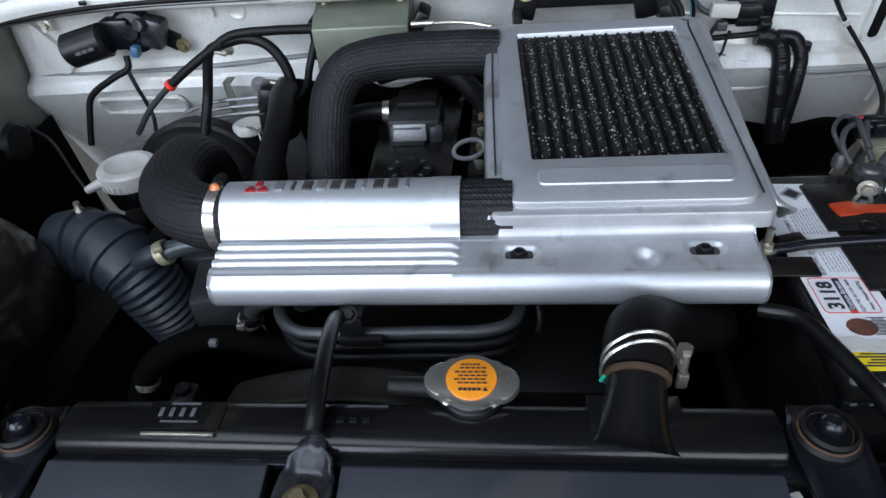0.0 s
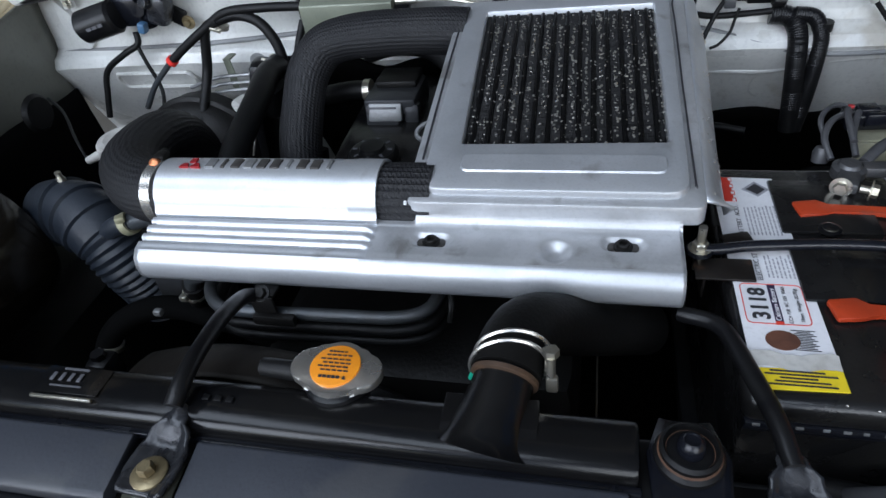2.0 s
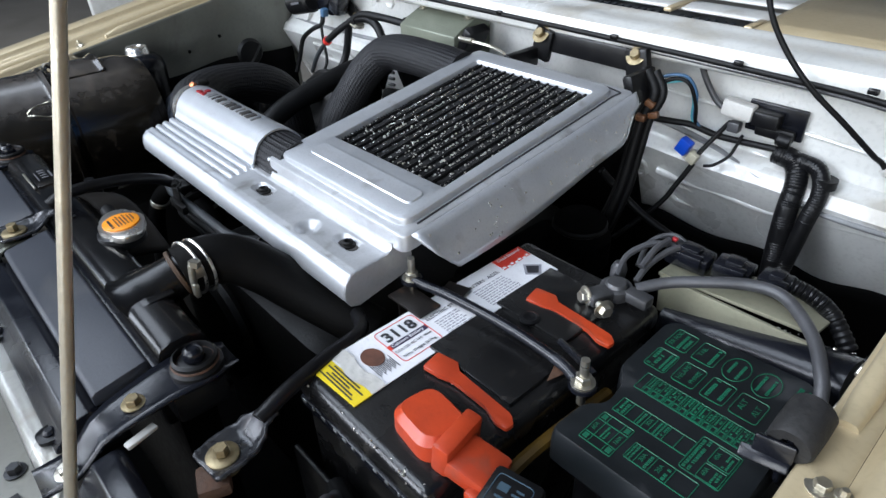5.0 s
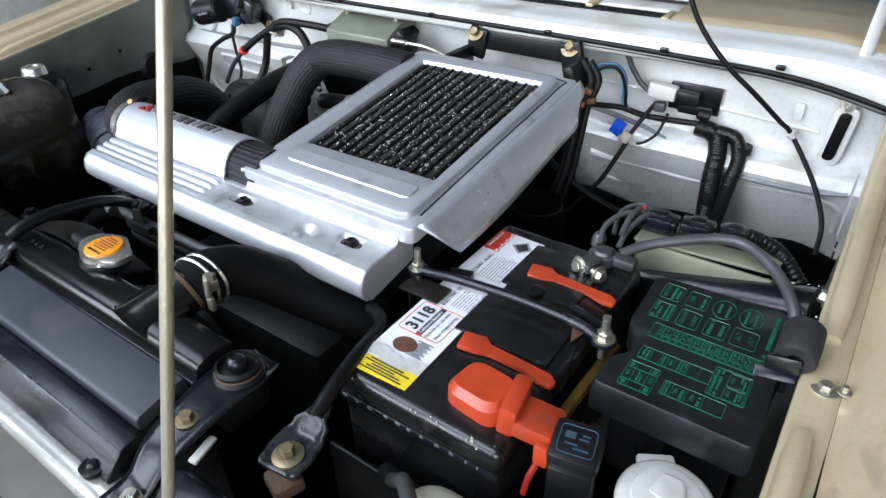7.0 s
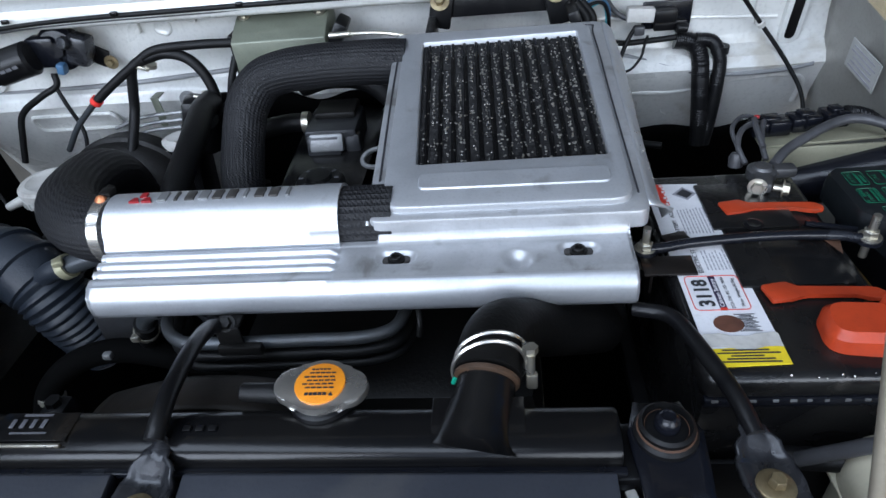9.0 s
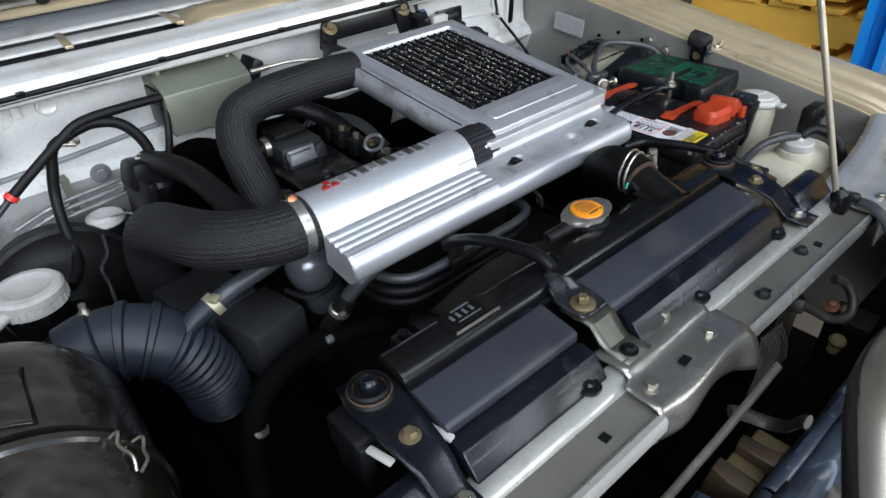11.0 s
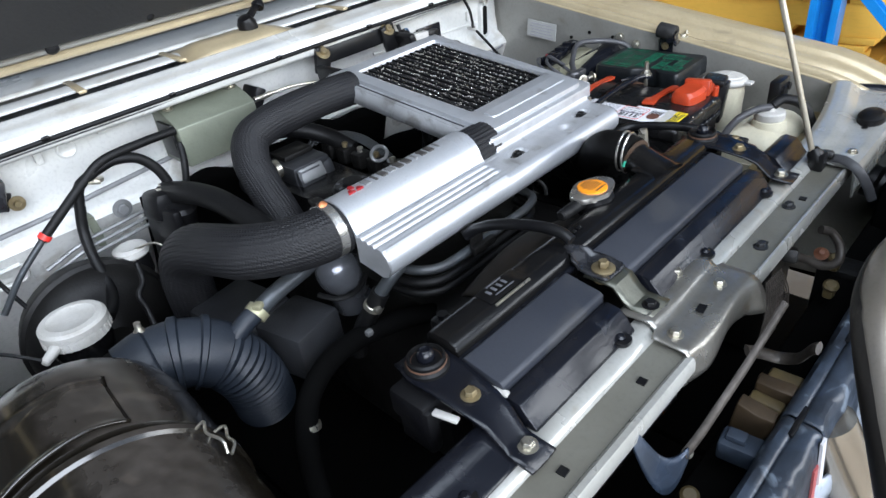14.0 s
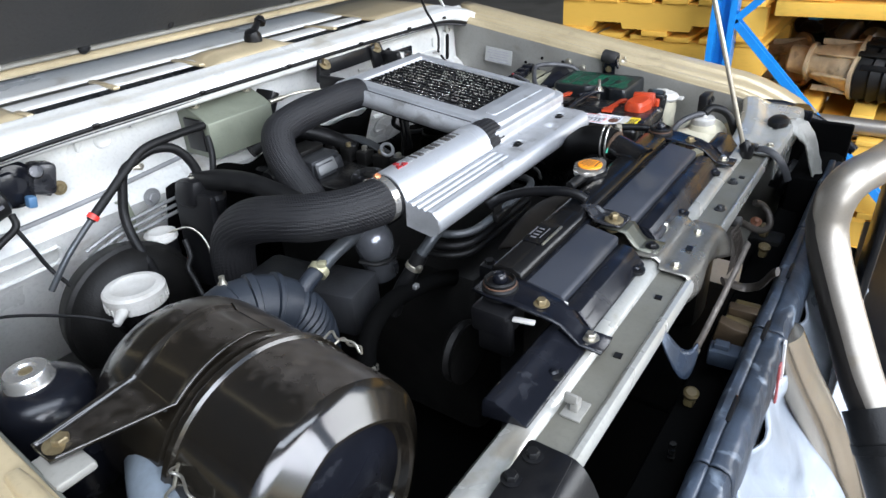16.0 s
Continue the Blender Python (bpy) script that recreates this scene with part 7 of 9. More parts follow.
line("vacuum_pipe", [(-0.262, 0.635, 1.050), (-0.32, 0.628, 1.053), (-0.385, 0.625, 1.050), (-0.425, 0.622, 1.030), (-0.47, 0.615, 1.003), (-0.512, 0.612, 0.975)], 0.0072, RUBBER, "black vacuum hose across the firewall", group="firewall hoses")
line("vacuum_pipe", [(-0.512, 0.612, 0.975), (-0.56, 0.615, 0.935), (-0.60, 0.62, 0.89)], 0.005, PIPE, "thin dark pipe below the taped hose end", "pipe")
bm = B()
lathe(bm, [(0.0095, 0), (0.0095, 0.008)], (-0.503, 0.6125, 0.981), (-0.8, 0, -0.6), 14)
solid("red_tape", bm, RED, "red tape mark on the vacuum hose", "tape")
line("vacuum_pipe", [(-0.405, 0.624, 1.038), (-0.432, 0.625, 1.025), (-0.445, 0.625, 0.99), (-0.455, 0.622, 0.955), (-0.462, 0.602, 0.920), (-0.466, 0.566, 0.884), (-0.478, 0.532, 0.872), (-0.494, 0.510, 0.868)], 0.0082, RUBBER, "black hose dropping to the brake booster", group="firewall hoses")
line("vacuum_pipe", [(-0.405, 0.626, 1.038), (-0.37, 0.628, 1.043), (-0.335, 0.625, 1.032), (-0.313, 0.62, 1.0), (-0.308, 0.615, 0.96), (-0.32, 0.61, 0.92)], 0.0085, RUBBER, "black hose looping along the firewall", group="firewall hoses")
line("vacuum_pipe", [(-0.262, 0.63, 1.03), (-0.272, 0.615, 1.0), (-0.285, 0.61, 0.965), (-0.31, 0.60, 0.945)], 0.006, RUBBER, "thin black hose beside the green box")
line("wiper_wire", [(-0.595, 0.665, 1.01), (-0.598, 0.66, 0.99), (-0.63, 0.655, 0.975), (-0.68, 0.655, 0.945), (-0.70, 0.65, 0.90), (-0.71, 0.64, 0.86)], 0.0055, RUBBER, "black wiring from the wiper motor", "wire")
line("wiper_wire", [(-0.60, 0.66, 0.99), (-0.592, 0.655, 0.96), (-0.58, 0.65, 0.91), (-0.57, 0.62, 0.88)], 0.0035, RUBBER, "thin black wire to the brake reservoir", "wire")
for x, yy, z in ((-0.318, 0.612, 0.975), (-0.405, 0.63, 1.022)):
    bm = B()
    lathe(bm, [(0.0105, 0), (0.0105, 0.006)], (x, yy, z), (0.3, 0, 1), 14)
    box(bm, (x - 0.008, yy - 0.011, z + 0.003), (0.022, 0.004, 0.005), 0.001, (0, 20, 0))
    solid("hose_clip", bm, STEEL, "small bright hose clip", "clip", "hose clips")

bm = B()
box(bm, (-0.352, 0.585, 0.87), (0.016, 0.09, 0.18), 0.006, (0, 6, 8))
box(bm, (-0.335, 0.60, 0.955), (0.05, 0.05, 0.05), 0.012, (0, 15, 10))
lathe(bm, [(0.024, 0), (0.026, 0.004), (0.026, 0.05), (0.02, 0.056)], (-0.325, 0.585, 0.905), (0.1, -0.3, 1), 22)
solid("fuel_filter_head", bm, PLASTIC, "blue-black filter housing on a dark bracket", "filter")
line("clutch_wire", [(-0.40, 0.61, 0.90), (-0.372, 0.585, 0.905), (-0.362, 0.56, 0.88), (-0.37, 0.54, 0.84)], 0.0018, STEEL, "thin bright wire below the clutch reservoir", "wire")
line("clutch_hose", [(-0.431, 0.500, 0.932), (-0.437, 0.485, 0.909), (-0.452, 0.475, 0.897), (-0.452, 0.465, 0.876), (-0.455, 0.450, 0.856)], 0.0045, RUBBER, "thin wavy black hose beside the clutch reservoir")
# air cleaner canister
AX, AZ = -0.632, 0.895
air = thing("air_cleaner", (AX, 0.08, 0.775), "glossy black dusty round air cleaner canister", "air cleaner")
ax = Vector((0.06, 1, 0)).normalized()
front_c = Vector((AX - 0.004, -0.052, AZ))
bm = B()
lathe(bm, [(0.111, 0.137), (0.111, 0.1475), (0.1165, 0.150), (0.1175, 0.217), (0.117, 0.262), (0.113, 0.285), (0.104, 0.303), (0.08, 0.312), (0, 0.314)], front_c, ax, 72)
part("drum", bm, DRUMBLACK, air, "dusty gloss black drum")
bm = B()
CAP = [(0, 0.015, 0), (0.074, 0.015, 1), (0.0775, 0.012, 1), (0.0805, 0.003, 1), (0.0835, 0.0005, 1), (0.0865, 0.0010, 1), (0.1085, 0.0165, 1), (0.1120, 0.0200, 0.6), (0.1150, 0.0270, 0.1), (0.1157, 0.036, 0), (0.1163, 0.040, 0), (0.1168, 0.121, 0), (0.1180, 0.125, 0), (0.1215, 0.127, 0), (0.1220, 0.134, 0), (0.1195, 0.1375, 0), (0.1120, 0.1385, 0)]
lathe(bm, [(r, h) for r, h, f in CAP], front_c, ax, 80)
bm.verts.ensure_lookup_table()
for v in bm.verts:
    # the bevel is pressed in five shallow flats
    d = v.co - front_c
    h = d.dot(ax)
    q = d - ax * h
    for r, hh, f in CAP:
        if f and abs(q.length - r) < 1e-4 and abs(h - hh) < 1e-4:
            a = (math.atan2(q.z, q.x) - radians(101)) % (math.pi * 0.4) - math.pi * 0.2
            v.co = front_c + ax * h + q * (1 + 0.36 * f * (math.cos(math.pi * 0.2) / math.cos(a) - 0.93))
            break
part("end_cap", bm, DRUMBLACK, air, "stepped black end cap with pressed flats", 24)
bm = B()
lathe(bm, [(0, 0.0135), (0.070, 0.0135), (0.0725, 0.0150), (0.0725, 0.018)], front_c, ax, 56)
part("recess", bm, GLOSSBLACK, air, "clean blue-black recessed disc")

def toggle(a):
    bm = B()
    rad = Vector((math.cos(a), 0, math.sin(a)))
    tan = Vector((-math.sin(a), 0, math.cos(a)))
    c = front_c + ax * 0.104 + rad * 0.121
    for s in (-1, 1):
        tube(bm, [tuple(c + ax * 0.020 + tan * 0.010 * s - rad * 0.004), tuple(c + ax * 0.012 + tan * 0.012 * s + rad * 0.010), tuple(c + tan * 0.012 * s + rad * 0.006), tuple(c - ax * 0.018 + tan * 0.007 * s + rad * 0.010), tuple(c - ax * 0.028 + tan * 0.002 * s + rad * 0.004)], 0.0015, 6, 6)
    tube(bm, [tuple(c + ax * 0.02 - tan * 0.012 - rad * 0.003), tuple(c + ax * 0.02 + tan * 0.012 - rad * 0.003)], 0.0018, 6, 2)
    part("spring_clip", bm, STEEL, air, "bright wire spring clip")


toggle(radians(38))
toggle(radians(152))
toggle(radians(265))
bm = B()


def strap(u, v):
    """A band over the drum that runs on as a tapering arm to its bolt."""
    if u < 0.62:
        a = radians(66 + 62 * u / 0.62)
        h0, h1 = 0.151, 0.229
        grow = min(1.0, u * 7)
        c = front_c + Vector((math.cos(a), 0, math.sin(a))) * (0.1145 + 0.006 * grow)
        edge = 0.0055 * max(0.0, v - 0.86) / 0.14 + 0.002 * max(0.0, 0.1 - v) / 0.1
        return c + ax * (h0 + (h1 - h0) * v) + Vector((math.cos(a), 0, math.sin(a))) * edge
    w = (u - 0.62) / 0.38
    a = radians(128)
    lo = front_c + Vector((math.cos(a), 0, math.sin(a))) * 0.1205 + ax * 0.151
    hi = front_c + Vector((math.cos(a), 0, math.sin(a))) * 0.1205 + ax * 0.229
    e = w ** 0.8
    p = lo.lerp(Vector((-0.798, 0.140, 0.984)), e).lerp(hi.lerp(Vector((-0.798, 0.176, 0.984)), e), v)
    p.z += 0.006 * max(0.0, abs(v * 2 - 1) - 0.82) / 0.18
    return p


thick(part("mounting_strap", sheet(bm, strap, 40, 22), DRUMBLACK, air, "wide black mounting strap", 60), 0.003, 1)
bm = B()
tube(bm, [tuple(Vector(strap(0.635, 0.04 + 0.14 * k)) + Vector((0, 0, 0.0005))) for k in range(7)], 0.0018, 6, 3)
part("strap_fold", bm, WORN, air, "worn fold line")
bm = B()
hexbolt(bm, (-0.780, 0.158, 0.9865), 0.008, 0.006, (0, 0, 1), 2.0)
part("strap_bolt", bm, BRASSY, air)
bm = B()
box(bm, (-0.79, 0.142, 0.976), (0.036, 0.05, 0.010), 0.003)
part("strap_foot", bm, BODY_GREY, air, "pale dusty mounting foot")
ps = thing("fluid_reservoir", (-0.750, 0.282, 0.90), "black fluid reservoir with polished metal cap", "reservoir")
bm = B()
lathe(bm, [(0.05, -0.08), (0.052, 0.028), (0.049, 0.044), (0.038, 0.055), (0.022, 0.060)], (-0.750, 0.288, 0.915), (0, 0, 1), 36)
part("bottle", bm, GLOSSBLACK, ps)
bm = B()
lathe(bm, [(0.0235, -0.004), (0.0245, 0.000), (0.0225, 0.004), (0.0225, 0.011), (0.0205, 0.0145), (0.0115, 0.0150), (0.0095, 0.0125), (0, 0.0120)], (-0.751, 0.291, 0.975), (0, 0, 1), 40)
part("cap", bm, CAPMETAL, ps, "polished metal cap with brown centre")
bm = B()
lathe(bm, [(0.0065, 0), (0.0065, 0.001), (0, 0.0015)], (-0.751, 0.291, 0.987), (0, 0, 1), 24)
part("cap_centre", bm, BRASSY, ps)
bm = B()
tube(bm, [(-0.70, 0.19, 0.90), (-0.742, 0.10, 0.918), (-0.765, 0.03, 0.90), (-0.775, -0.04, 0.88)], 0.026, 16, 6)
solid("wing_duct", bm, mat("pale_dusty_duct", (0.16, 0.19, 0.22), 0.55, 0, (0.09, 0.105, 0.12), 18, 200), "pale blue-grey dusty duct below the air cleaner strap", "duct")
bm = B()
lathe(bm, [(0.03, 0), (0.034, 0.003), (0.028, 0.01), (0, 0.012)], (-0.775, 0.555, 0.915), (1, 0, 0), 20)
solid("wing_grommet", bm, RUBBER, "black rubber grommet in the inner fender", "grommet")

# ---- wiring and fittings on the firewall behind the battery ----
relay = thing("relay_bracket", (0.40, 0.70, 1.0), "white connector and black relay on a firewall bracket", "relay")
bm = B()
box(bm, (0.366, 0.692, 1.030), (0.042, 0.018, 0.022), 0.003, (0, 4, 0))
part("white_connector", bm, WHITEPL, relay, "white plastic connector")
bm = B()
box(bm, (0.404, 0.693, 1.026), (0.034, 0.020, 0.020), 0.003)
box(bm, (0.415, 0.700, 1.008), (0.05, 0.010, 0.016), 0.003)
rod(bm, (0.422, 0.690, 1.006), (0.44, 0.692, 1.004), 0.008, seg=14, e=0.002)
part("relay", bm, PLASTIC, relay)
bm = B()
box(bm, (0.410, 0.708, 1.022), (0.075, 0.006, 0.042), 0.002)
part("plate", bm, GLOSSBLACK, relay)
bm = B()
box(bm, (0.366, 0.690, 1.006), (0.016, 0.014, 0.014), 0.002)
part("grey_connector", bm, CABLE, relay)
blue = thing("blue_connector", (0.317, 0.66, 0.96), "blue and clear plastic wiring connector", "connector")
part("housing", box(B(), (0.314, 0.664, 0.970), (0.018, 0.014, 0.022), 0.002, (0, 25, 0)), BLUE, blue)
part("socket", box(B(), (0.329, 0.664, 0.957), (0.014, 0.013, 0.016), 0.002, (0, 25, 0)), TANKPL, blue)
line("harness", [(0.266, 0.645, 1.005), (0.29, 0.665, 1.000), (0.312, 0.678, 0.997), (0.347, 0.690, 0.987), (0.404, 0.694, 0.988), (0.432, 0.694, 0.990), (0.452, 0.692, 0.988)], 0.0045, RUBBER, "black taped harness along the firewall", "wire")
line("blue_wire", [(0.262, 0.640, 1.058), (0.28, 0.652, 1.067), (0.302, 0.660, 1.067), (0.315, 0.668, 1.045), (0.314, 0.676, 1.01), (0.325, 0.683, 0.992)], 0.0022, BLUEWIRE, "blue wire beside the intercooler bracket", "wire")
line("blue_wire", [(0.262, 0.640, 1.052), (0.285, 0.655, 1.058), (0.303, 0.662, 1.060), (0.311, 0.670, 1.035), (0.310, 0.678, 1.006), (0.322, 0.685, 0.990)], 0.0016, mat("cyan_wire", (0.10, 0.38, 0.45), 0.4), "thin cyan wire beside the intercooler bracket", "wire")
line("black_wire", [(0.262, 0.640, 1.050), (0.287, 0.654, 1.063), (0.306, 0.661, 1.058), (0.316, 0.670, 1.028), (0.317, 0.679, 1.000), (0.33, 0.686, 0.990)], 0.0026, RUBBER, "black wire beside the blue wires", "wire")
line("grey_wire", [(0.265, 0.672, 1.098), (0.283, 0.684, 1.095), (0.300, 0.690, 1.082), (0.312, 0.694, 1.058), (0.330, 0.696, 1.034), (0.351, 0.694, 1.022)], 0.0042, CABLE, "grey sleeved wire to the white connector", "wire")
line("connector_wire", [(0.360, 0.688, 1.012), (0.350, 0.685, 0.995), (0.340, 0.675, 0.975), (0.334, 0.668, 0.962)], 0.0034, RUBBER, "black wire to the blue connector", "wire")
line("connector_wire", [(0.380, 0.688, 0.998), (0.376, 0.686, 0.982), (0.371, 0.68, 0.966), (0.357, 0.672, 0.952), (0.345, 0.668, 0.948)], 0.0022, RUBBER, "thin black wire loop", "wire")
line("connector_wire", [(0.331, 0.665, 0.948), (0.318, 0.654, 0.915), (0.302, 0.64, 0.879), (0.255, 0.61, 0.815)], 0.0038, RUBBER, "black wire dropping behind the battery", "wire")
line("connector_wire", [(0.225, 0.60, 0.925), (0.24, 0.615, 0.90), (0.288, 0.62, 0.869), (0.34, 0.62, 0.852), (0.40, 0.60, 0.85)], 0.0055, RUBBER, "thick black wire low on the firewall", "wire")
for k, (dx, dy, r, m2, lb) in enumerate(((0.0, 0.0, 0.0075, RUBBER, "dark taped wire bundle beside the intercooler"), (0.010, 0.004, 0.0055, RUBBER, "dark taped wire bundle beside the intercooler"), (-0.009, 0.004, 0.005, IRON, "dirty wire bundle beside the intercooler"))):
    line("wire_loom", [(0.258 + dx, 0.632 + dy, 1.074), (0.276 + dx, 0.628 + dy, 1.048), (0.268 + dx, 0.618 + dy, 1.012), (0.266 + dx, 0.610 + dy, 0.974), (0.262 + dx, 0.598 + dy, 0.907), (0.25 + dx, 0.58 + dy, 0.84)], r, m2, lb, "wire", "wire bundles")
for k, (x, yy, z) in enumerate(((0.276, 0.620, 1.035), (0.270, 0.611, 1.016), (0.282, 0.622, 1.020))):
    bm = B()
    box(bm, (x, yy, z), (0.014, 0.012, 0.009), 0.002, (0, 25 - 20 * k, 12))
    solid("brown_tape", bm, mat("brown_tape", (0.16, 0.07, 0.03), 0.5), "brown tape patch on the wire bundle", "tape", "brown tapes")


def conduit(pts, r, label):
    bm = B()
    tube(bm, pts, r, 18, 30, radius=lambda u, s: r * (1 + 0.03 * math.sin(s * 1900)))
    return solid("conduit", bm, PLASTIC, label, "conduit", "split conduits")


conduit([(0.425, 0.697, 0.984), (0.450, 0.694, 0.980), (0.463, 0.682, 0.960), (0.466, 0.668, 0.92), (0.470, 0.660, 0.87), (0.474, 0.655, 0.82)], 0.0135, "black corrugated conduit down the firewall")
conduit([(0.455, 0.692, 0.985), (0.482, 0.690, 0.980), (0.494, 0.680, 0.955), (0.492, 0.668, 0.92), (0.488, 0.660, 0.87), (0.482, 0.655, 0.82)], 0.0105, "black corrugated conduit down the firewall")
bm = B()
lathe(bm, [(0.0135, 0), (0.0135, 0.012)], (0.4945, 0.688, 0.962), (0, 0, 1), 18)
solid("conduit_tape", bm, RUBBER, "black tape round the conduit", "tape")
washer_line = thing("washer_hose", (0.55, 0.70, 0.99), "black washer hose hanging across the firewall corner", "hose")
bm = B()
tube(bm, [(0.372, 0.640, 1.30), (0.383, 0.630, 1.225), (0.399, 0.628, 1.175), (0.424, 0.631, 1.135), (0.461, 0.636, 1.096), (0.500, 0.655, 1.059), (0.533, 0.680, 1.022), (0.551, 0.692, 1.002), (0.595, 0.680, 0.946), (0.622, 0.660, 0.900), (0.628, 0.64, 0.86)], 0.0034, 10, 10)
part("hose", bm, RUBBER, washer_line)
bm = B()
lathe(bm, [(0.0060, 0), (0.0060, 0.008)], (0.548, 0.6905, 1.005), (0.5, 0.25, -0.6), 14)
box(bm, (0.551, 0.703, 1.002), (0.010, 0.018, 0.007), 0.001)
part("clip", bm, WHITEPL, washer_line, "white plastic clip")
# igniter tray, connectors, black duct
tray2 = thing("igniter_tray", (0.53, 0.40, 0.93), "beige metal tray carrying black connectors", "metal tray")
bm = B()
prism(bm, [(0.452, 0.372), (0.60, 0.385), (0.605, 0.435), (0.455, 0.43)], "z", 0.966, 0.970, 0.001)
prism(bm, [(0.458, 0.925), (0.596, 0.945), (0.60, 0.968), (0.455, 0.968)], "y", 0.370, 0.374, 0.001)
part("plate", bm, BEIGEBOX, tray2)
for k, (x, yy, w, r) in enumerate(((0.468, 0.402, 0.044, 3), (0.510, 0.41, 0.036, 6), (0.548, 0.417, 0.03, 4))):
    bm = B()
    box(bm, (x, yy, 0.981), (w, 0.026, 0.018), 0.003, (0, 0, r))
    box(bm, (x + 0.006, yy - 0.012, 0.985), (w * 0.5, 0.010, 0.016), 0.002, (0, 0, r))
    box(bm, (x, yy, 0.992), (w * 0.45, 0.016, 0.005), 0.0015, (0, 0, r))
    part("connector", bm, GLOSSBLACK, tray2, "black plastic connector")
bm = B()
tube(bm, [(0.56, 0.418, 0.986), (0.58, 0.42, 0.982), (0.60, 0.42, 0.972), (0.625, 0.41, 0.95)], 0.008, 12, 20, radius=lambda u, s: 0.008 + 0.0007 * math.sin(s * 2400))
part("conduit", bm, PLASTIC, tray2)
bm = B()
tube(bm, [(0.446, 0.395, 0.995), (0.443, 0.375, 0.992), (0.444, 0.35, 0.982)], 0.0035, 8, 5)
part("wire", bm, CABLE, tray2)
part("red_tip", box(B(), (0.450, 0.399, 0.996), (0.006, 0.005, 0.004), 0.0015), EMBLEM, tray2, "red connector tip")
bm = B()
tube(bm, [(0.475, 0.388, 0.902), (0.53, 0.382, 0.914), (0.60, 0.374, 0.932), (0.648, 0.368, 0.944)], 0.030, 24, 8, squash=1.25)
duct = thing("air_duct", (0.56, 0.36, 0.88), "glossy black plastic air duct with water drops", "duct")
part("duct", bm, GLOSSBLACK, duct)
bm = B()
for k in range(46):
    u = random.random()
    a = radians(random.uniform(30, 130))
    c = Vector((0.475 + 0.173 * u, 0.388 - 0.02 * u, 0.902 + 0.042 * u))
    p = c + Vector((0, -math.cos(a) * 0.030, math.sin(a) * 0.0335))
    r = random.uniform(0.0008, 0.002)
    lathe(bm, [(r, 0), (r * 0.8, r * 0.5), (0, r * 0.7)], p, (0, -math.cos(a), math.sin(a)), 8)
part("water_drops", bm, CHROME, duct, "shiny water drops", kind="stuff")
for yy, z in ((0.345, 0.985), (0.305, 0.972)):
    bm = B()
    hexbolt(bm, (0.6505, yy, z), 0.0065, 0.006, (-1, 0, 0.2), 1.5)
    solid("wing_bolt", bm, STEEL, "zinc bolt in the inner fender", "bolt", "wing bolts")

# ---- washer bottle and coolant tank ----
washb = thing("washer_bottle", (0.594, 0.075, 0.80), "white washer bottle with large screw cap", "washer bottle")
bm = B()
lathe(bm, [(0.03, -0.14), (0.034, -0.02), (0.031, 0.0)], (0.594, 0.075, 0.938), (0, 0, 1), 30)
part("neck", bm, TANKPL, washb)
bm = B()
lathe(bm, [(0.0345, 0), (0.0365, 0.002), (0.0375, 0.006), (0.0365, 0.010), (0.033, 0.013), (0.027, 0.0135), (0.026, 0.016), (0.020, 0.0175), (0, 0.018)], (0.594, 0.075, 0.936), (0.05, -0.05, 1), 40)
box(bm, (0.594, 0.036, 0.941), (0.018, 0.02, 0.006), 0.002)
box(bm, (0.575, 0.109, 0.941), (0.03, 0.012, 0.008), 0.003, (0, 0, 30))
wc = part("cap", bm, WHITEPL, washb, "grubby white cap")
part("moulded_mark", prism(B(), rounded([(0.580, 0.070), (0.608, 0.066), (0.602, 0.090), (0.585, 0.092)], 0.004, 3), "z", 0.954, 0.9562, 0.0006), WHITEPL, wc)
cool = thing("coolant_tank", (0.485, -0.03, 0.78), "yellowed plastic coolant tank with white cap", "coolant tank")
bm = B()
box(bm, (0.488, -0.035, 0.852), (0.165, 0.115, 0.14), 0.036, segs=5)
lathe(bm, [(0.03, 0), (0.026, 0.016), (0.018, 0.02)], (0.466, -0.054, 0.915), (0, 0, 1), 26)
part("tank", bm, TANKPL, cool)
part("seam", box(B(), (0.488, -0.035, 0.868), (0.168, 0.118, 0.004), 0.0015), TANKPL, cool)
bm = B()
lathe(bm, [(0.0235, 0), (0.0245, 0.002), (0.0245, 0.012), (0.0225, 0.014), (0.008, 0.015), (0.007, 0.020), (0, 0.020)], (0.466, -0.054, 0.932), (0, 0, 1), 14)
part("cap", bm, WHITEPL, cool, "white ribbed cap")
bm = B()
tube(bm, [(0.466, -0.054, 0.952), (0.445, -0.040, 0.953), (0.42, -0.018, 0.940), (0.40, 0.0, 0.905), (0.38, 0.01, 0.88)], 0.0065, 10, 8)
part("hose", bm, CABLE, cool, "grey overflow hose")
line("overflow_hose", [(0.466, -0.054, 0.953), (0.49, -0.065, 0.960), (0.51, -0.092, 0.945), (0.515, -0.115, 0.90)], 0.0085, RUBBER, "black hose over the coolant tank")
line("tray_hose", [(0.365, 0.02, 0.87), (0.42, 0.005, 0.885), (0.47, 0.012, 0.88), (0.53, -0.005, 0.87), (0.60, -0.02, 0.865)], 0.010, RUBBER, "black hose in front of the battery")
bm = B()
box(bm, (0.566, -0.03, 0.945), (0.05, 0.02, 0.045), 0.004)
rod(bm, (0.555, -0.045, 0.95), (0.555, -0.02, 0.95), 0.008, seg=14)
rod(bm, (0.578, -0.045, 0.952), (0.578, -0.02, 0.952), 0.007, seg=14)
solid("valve_block", bm, PLASTIC, "black solenoid valve block by the wing", "valve")

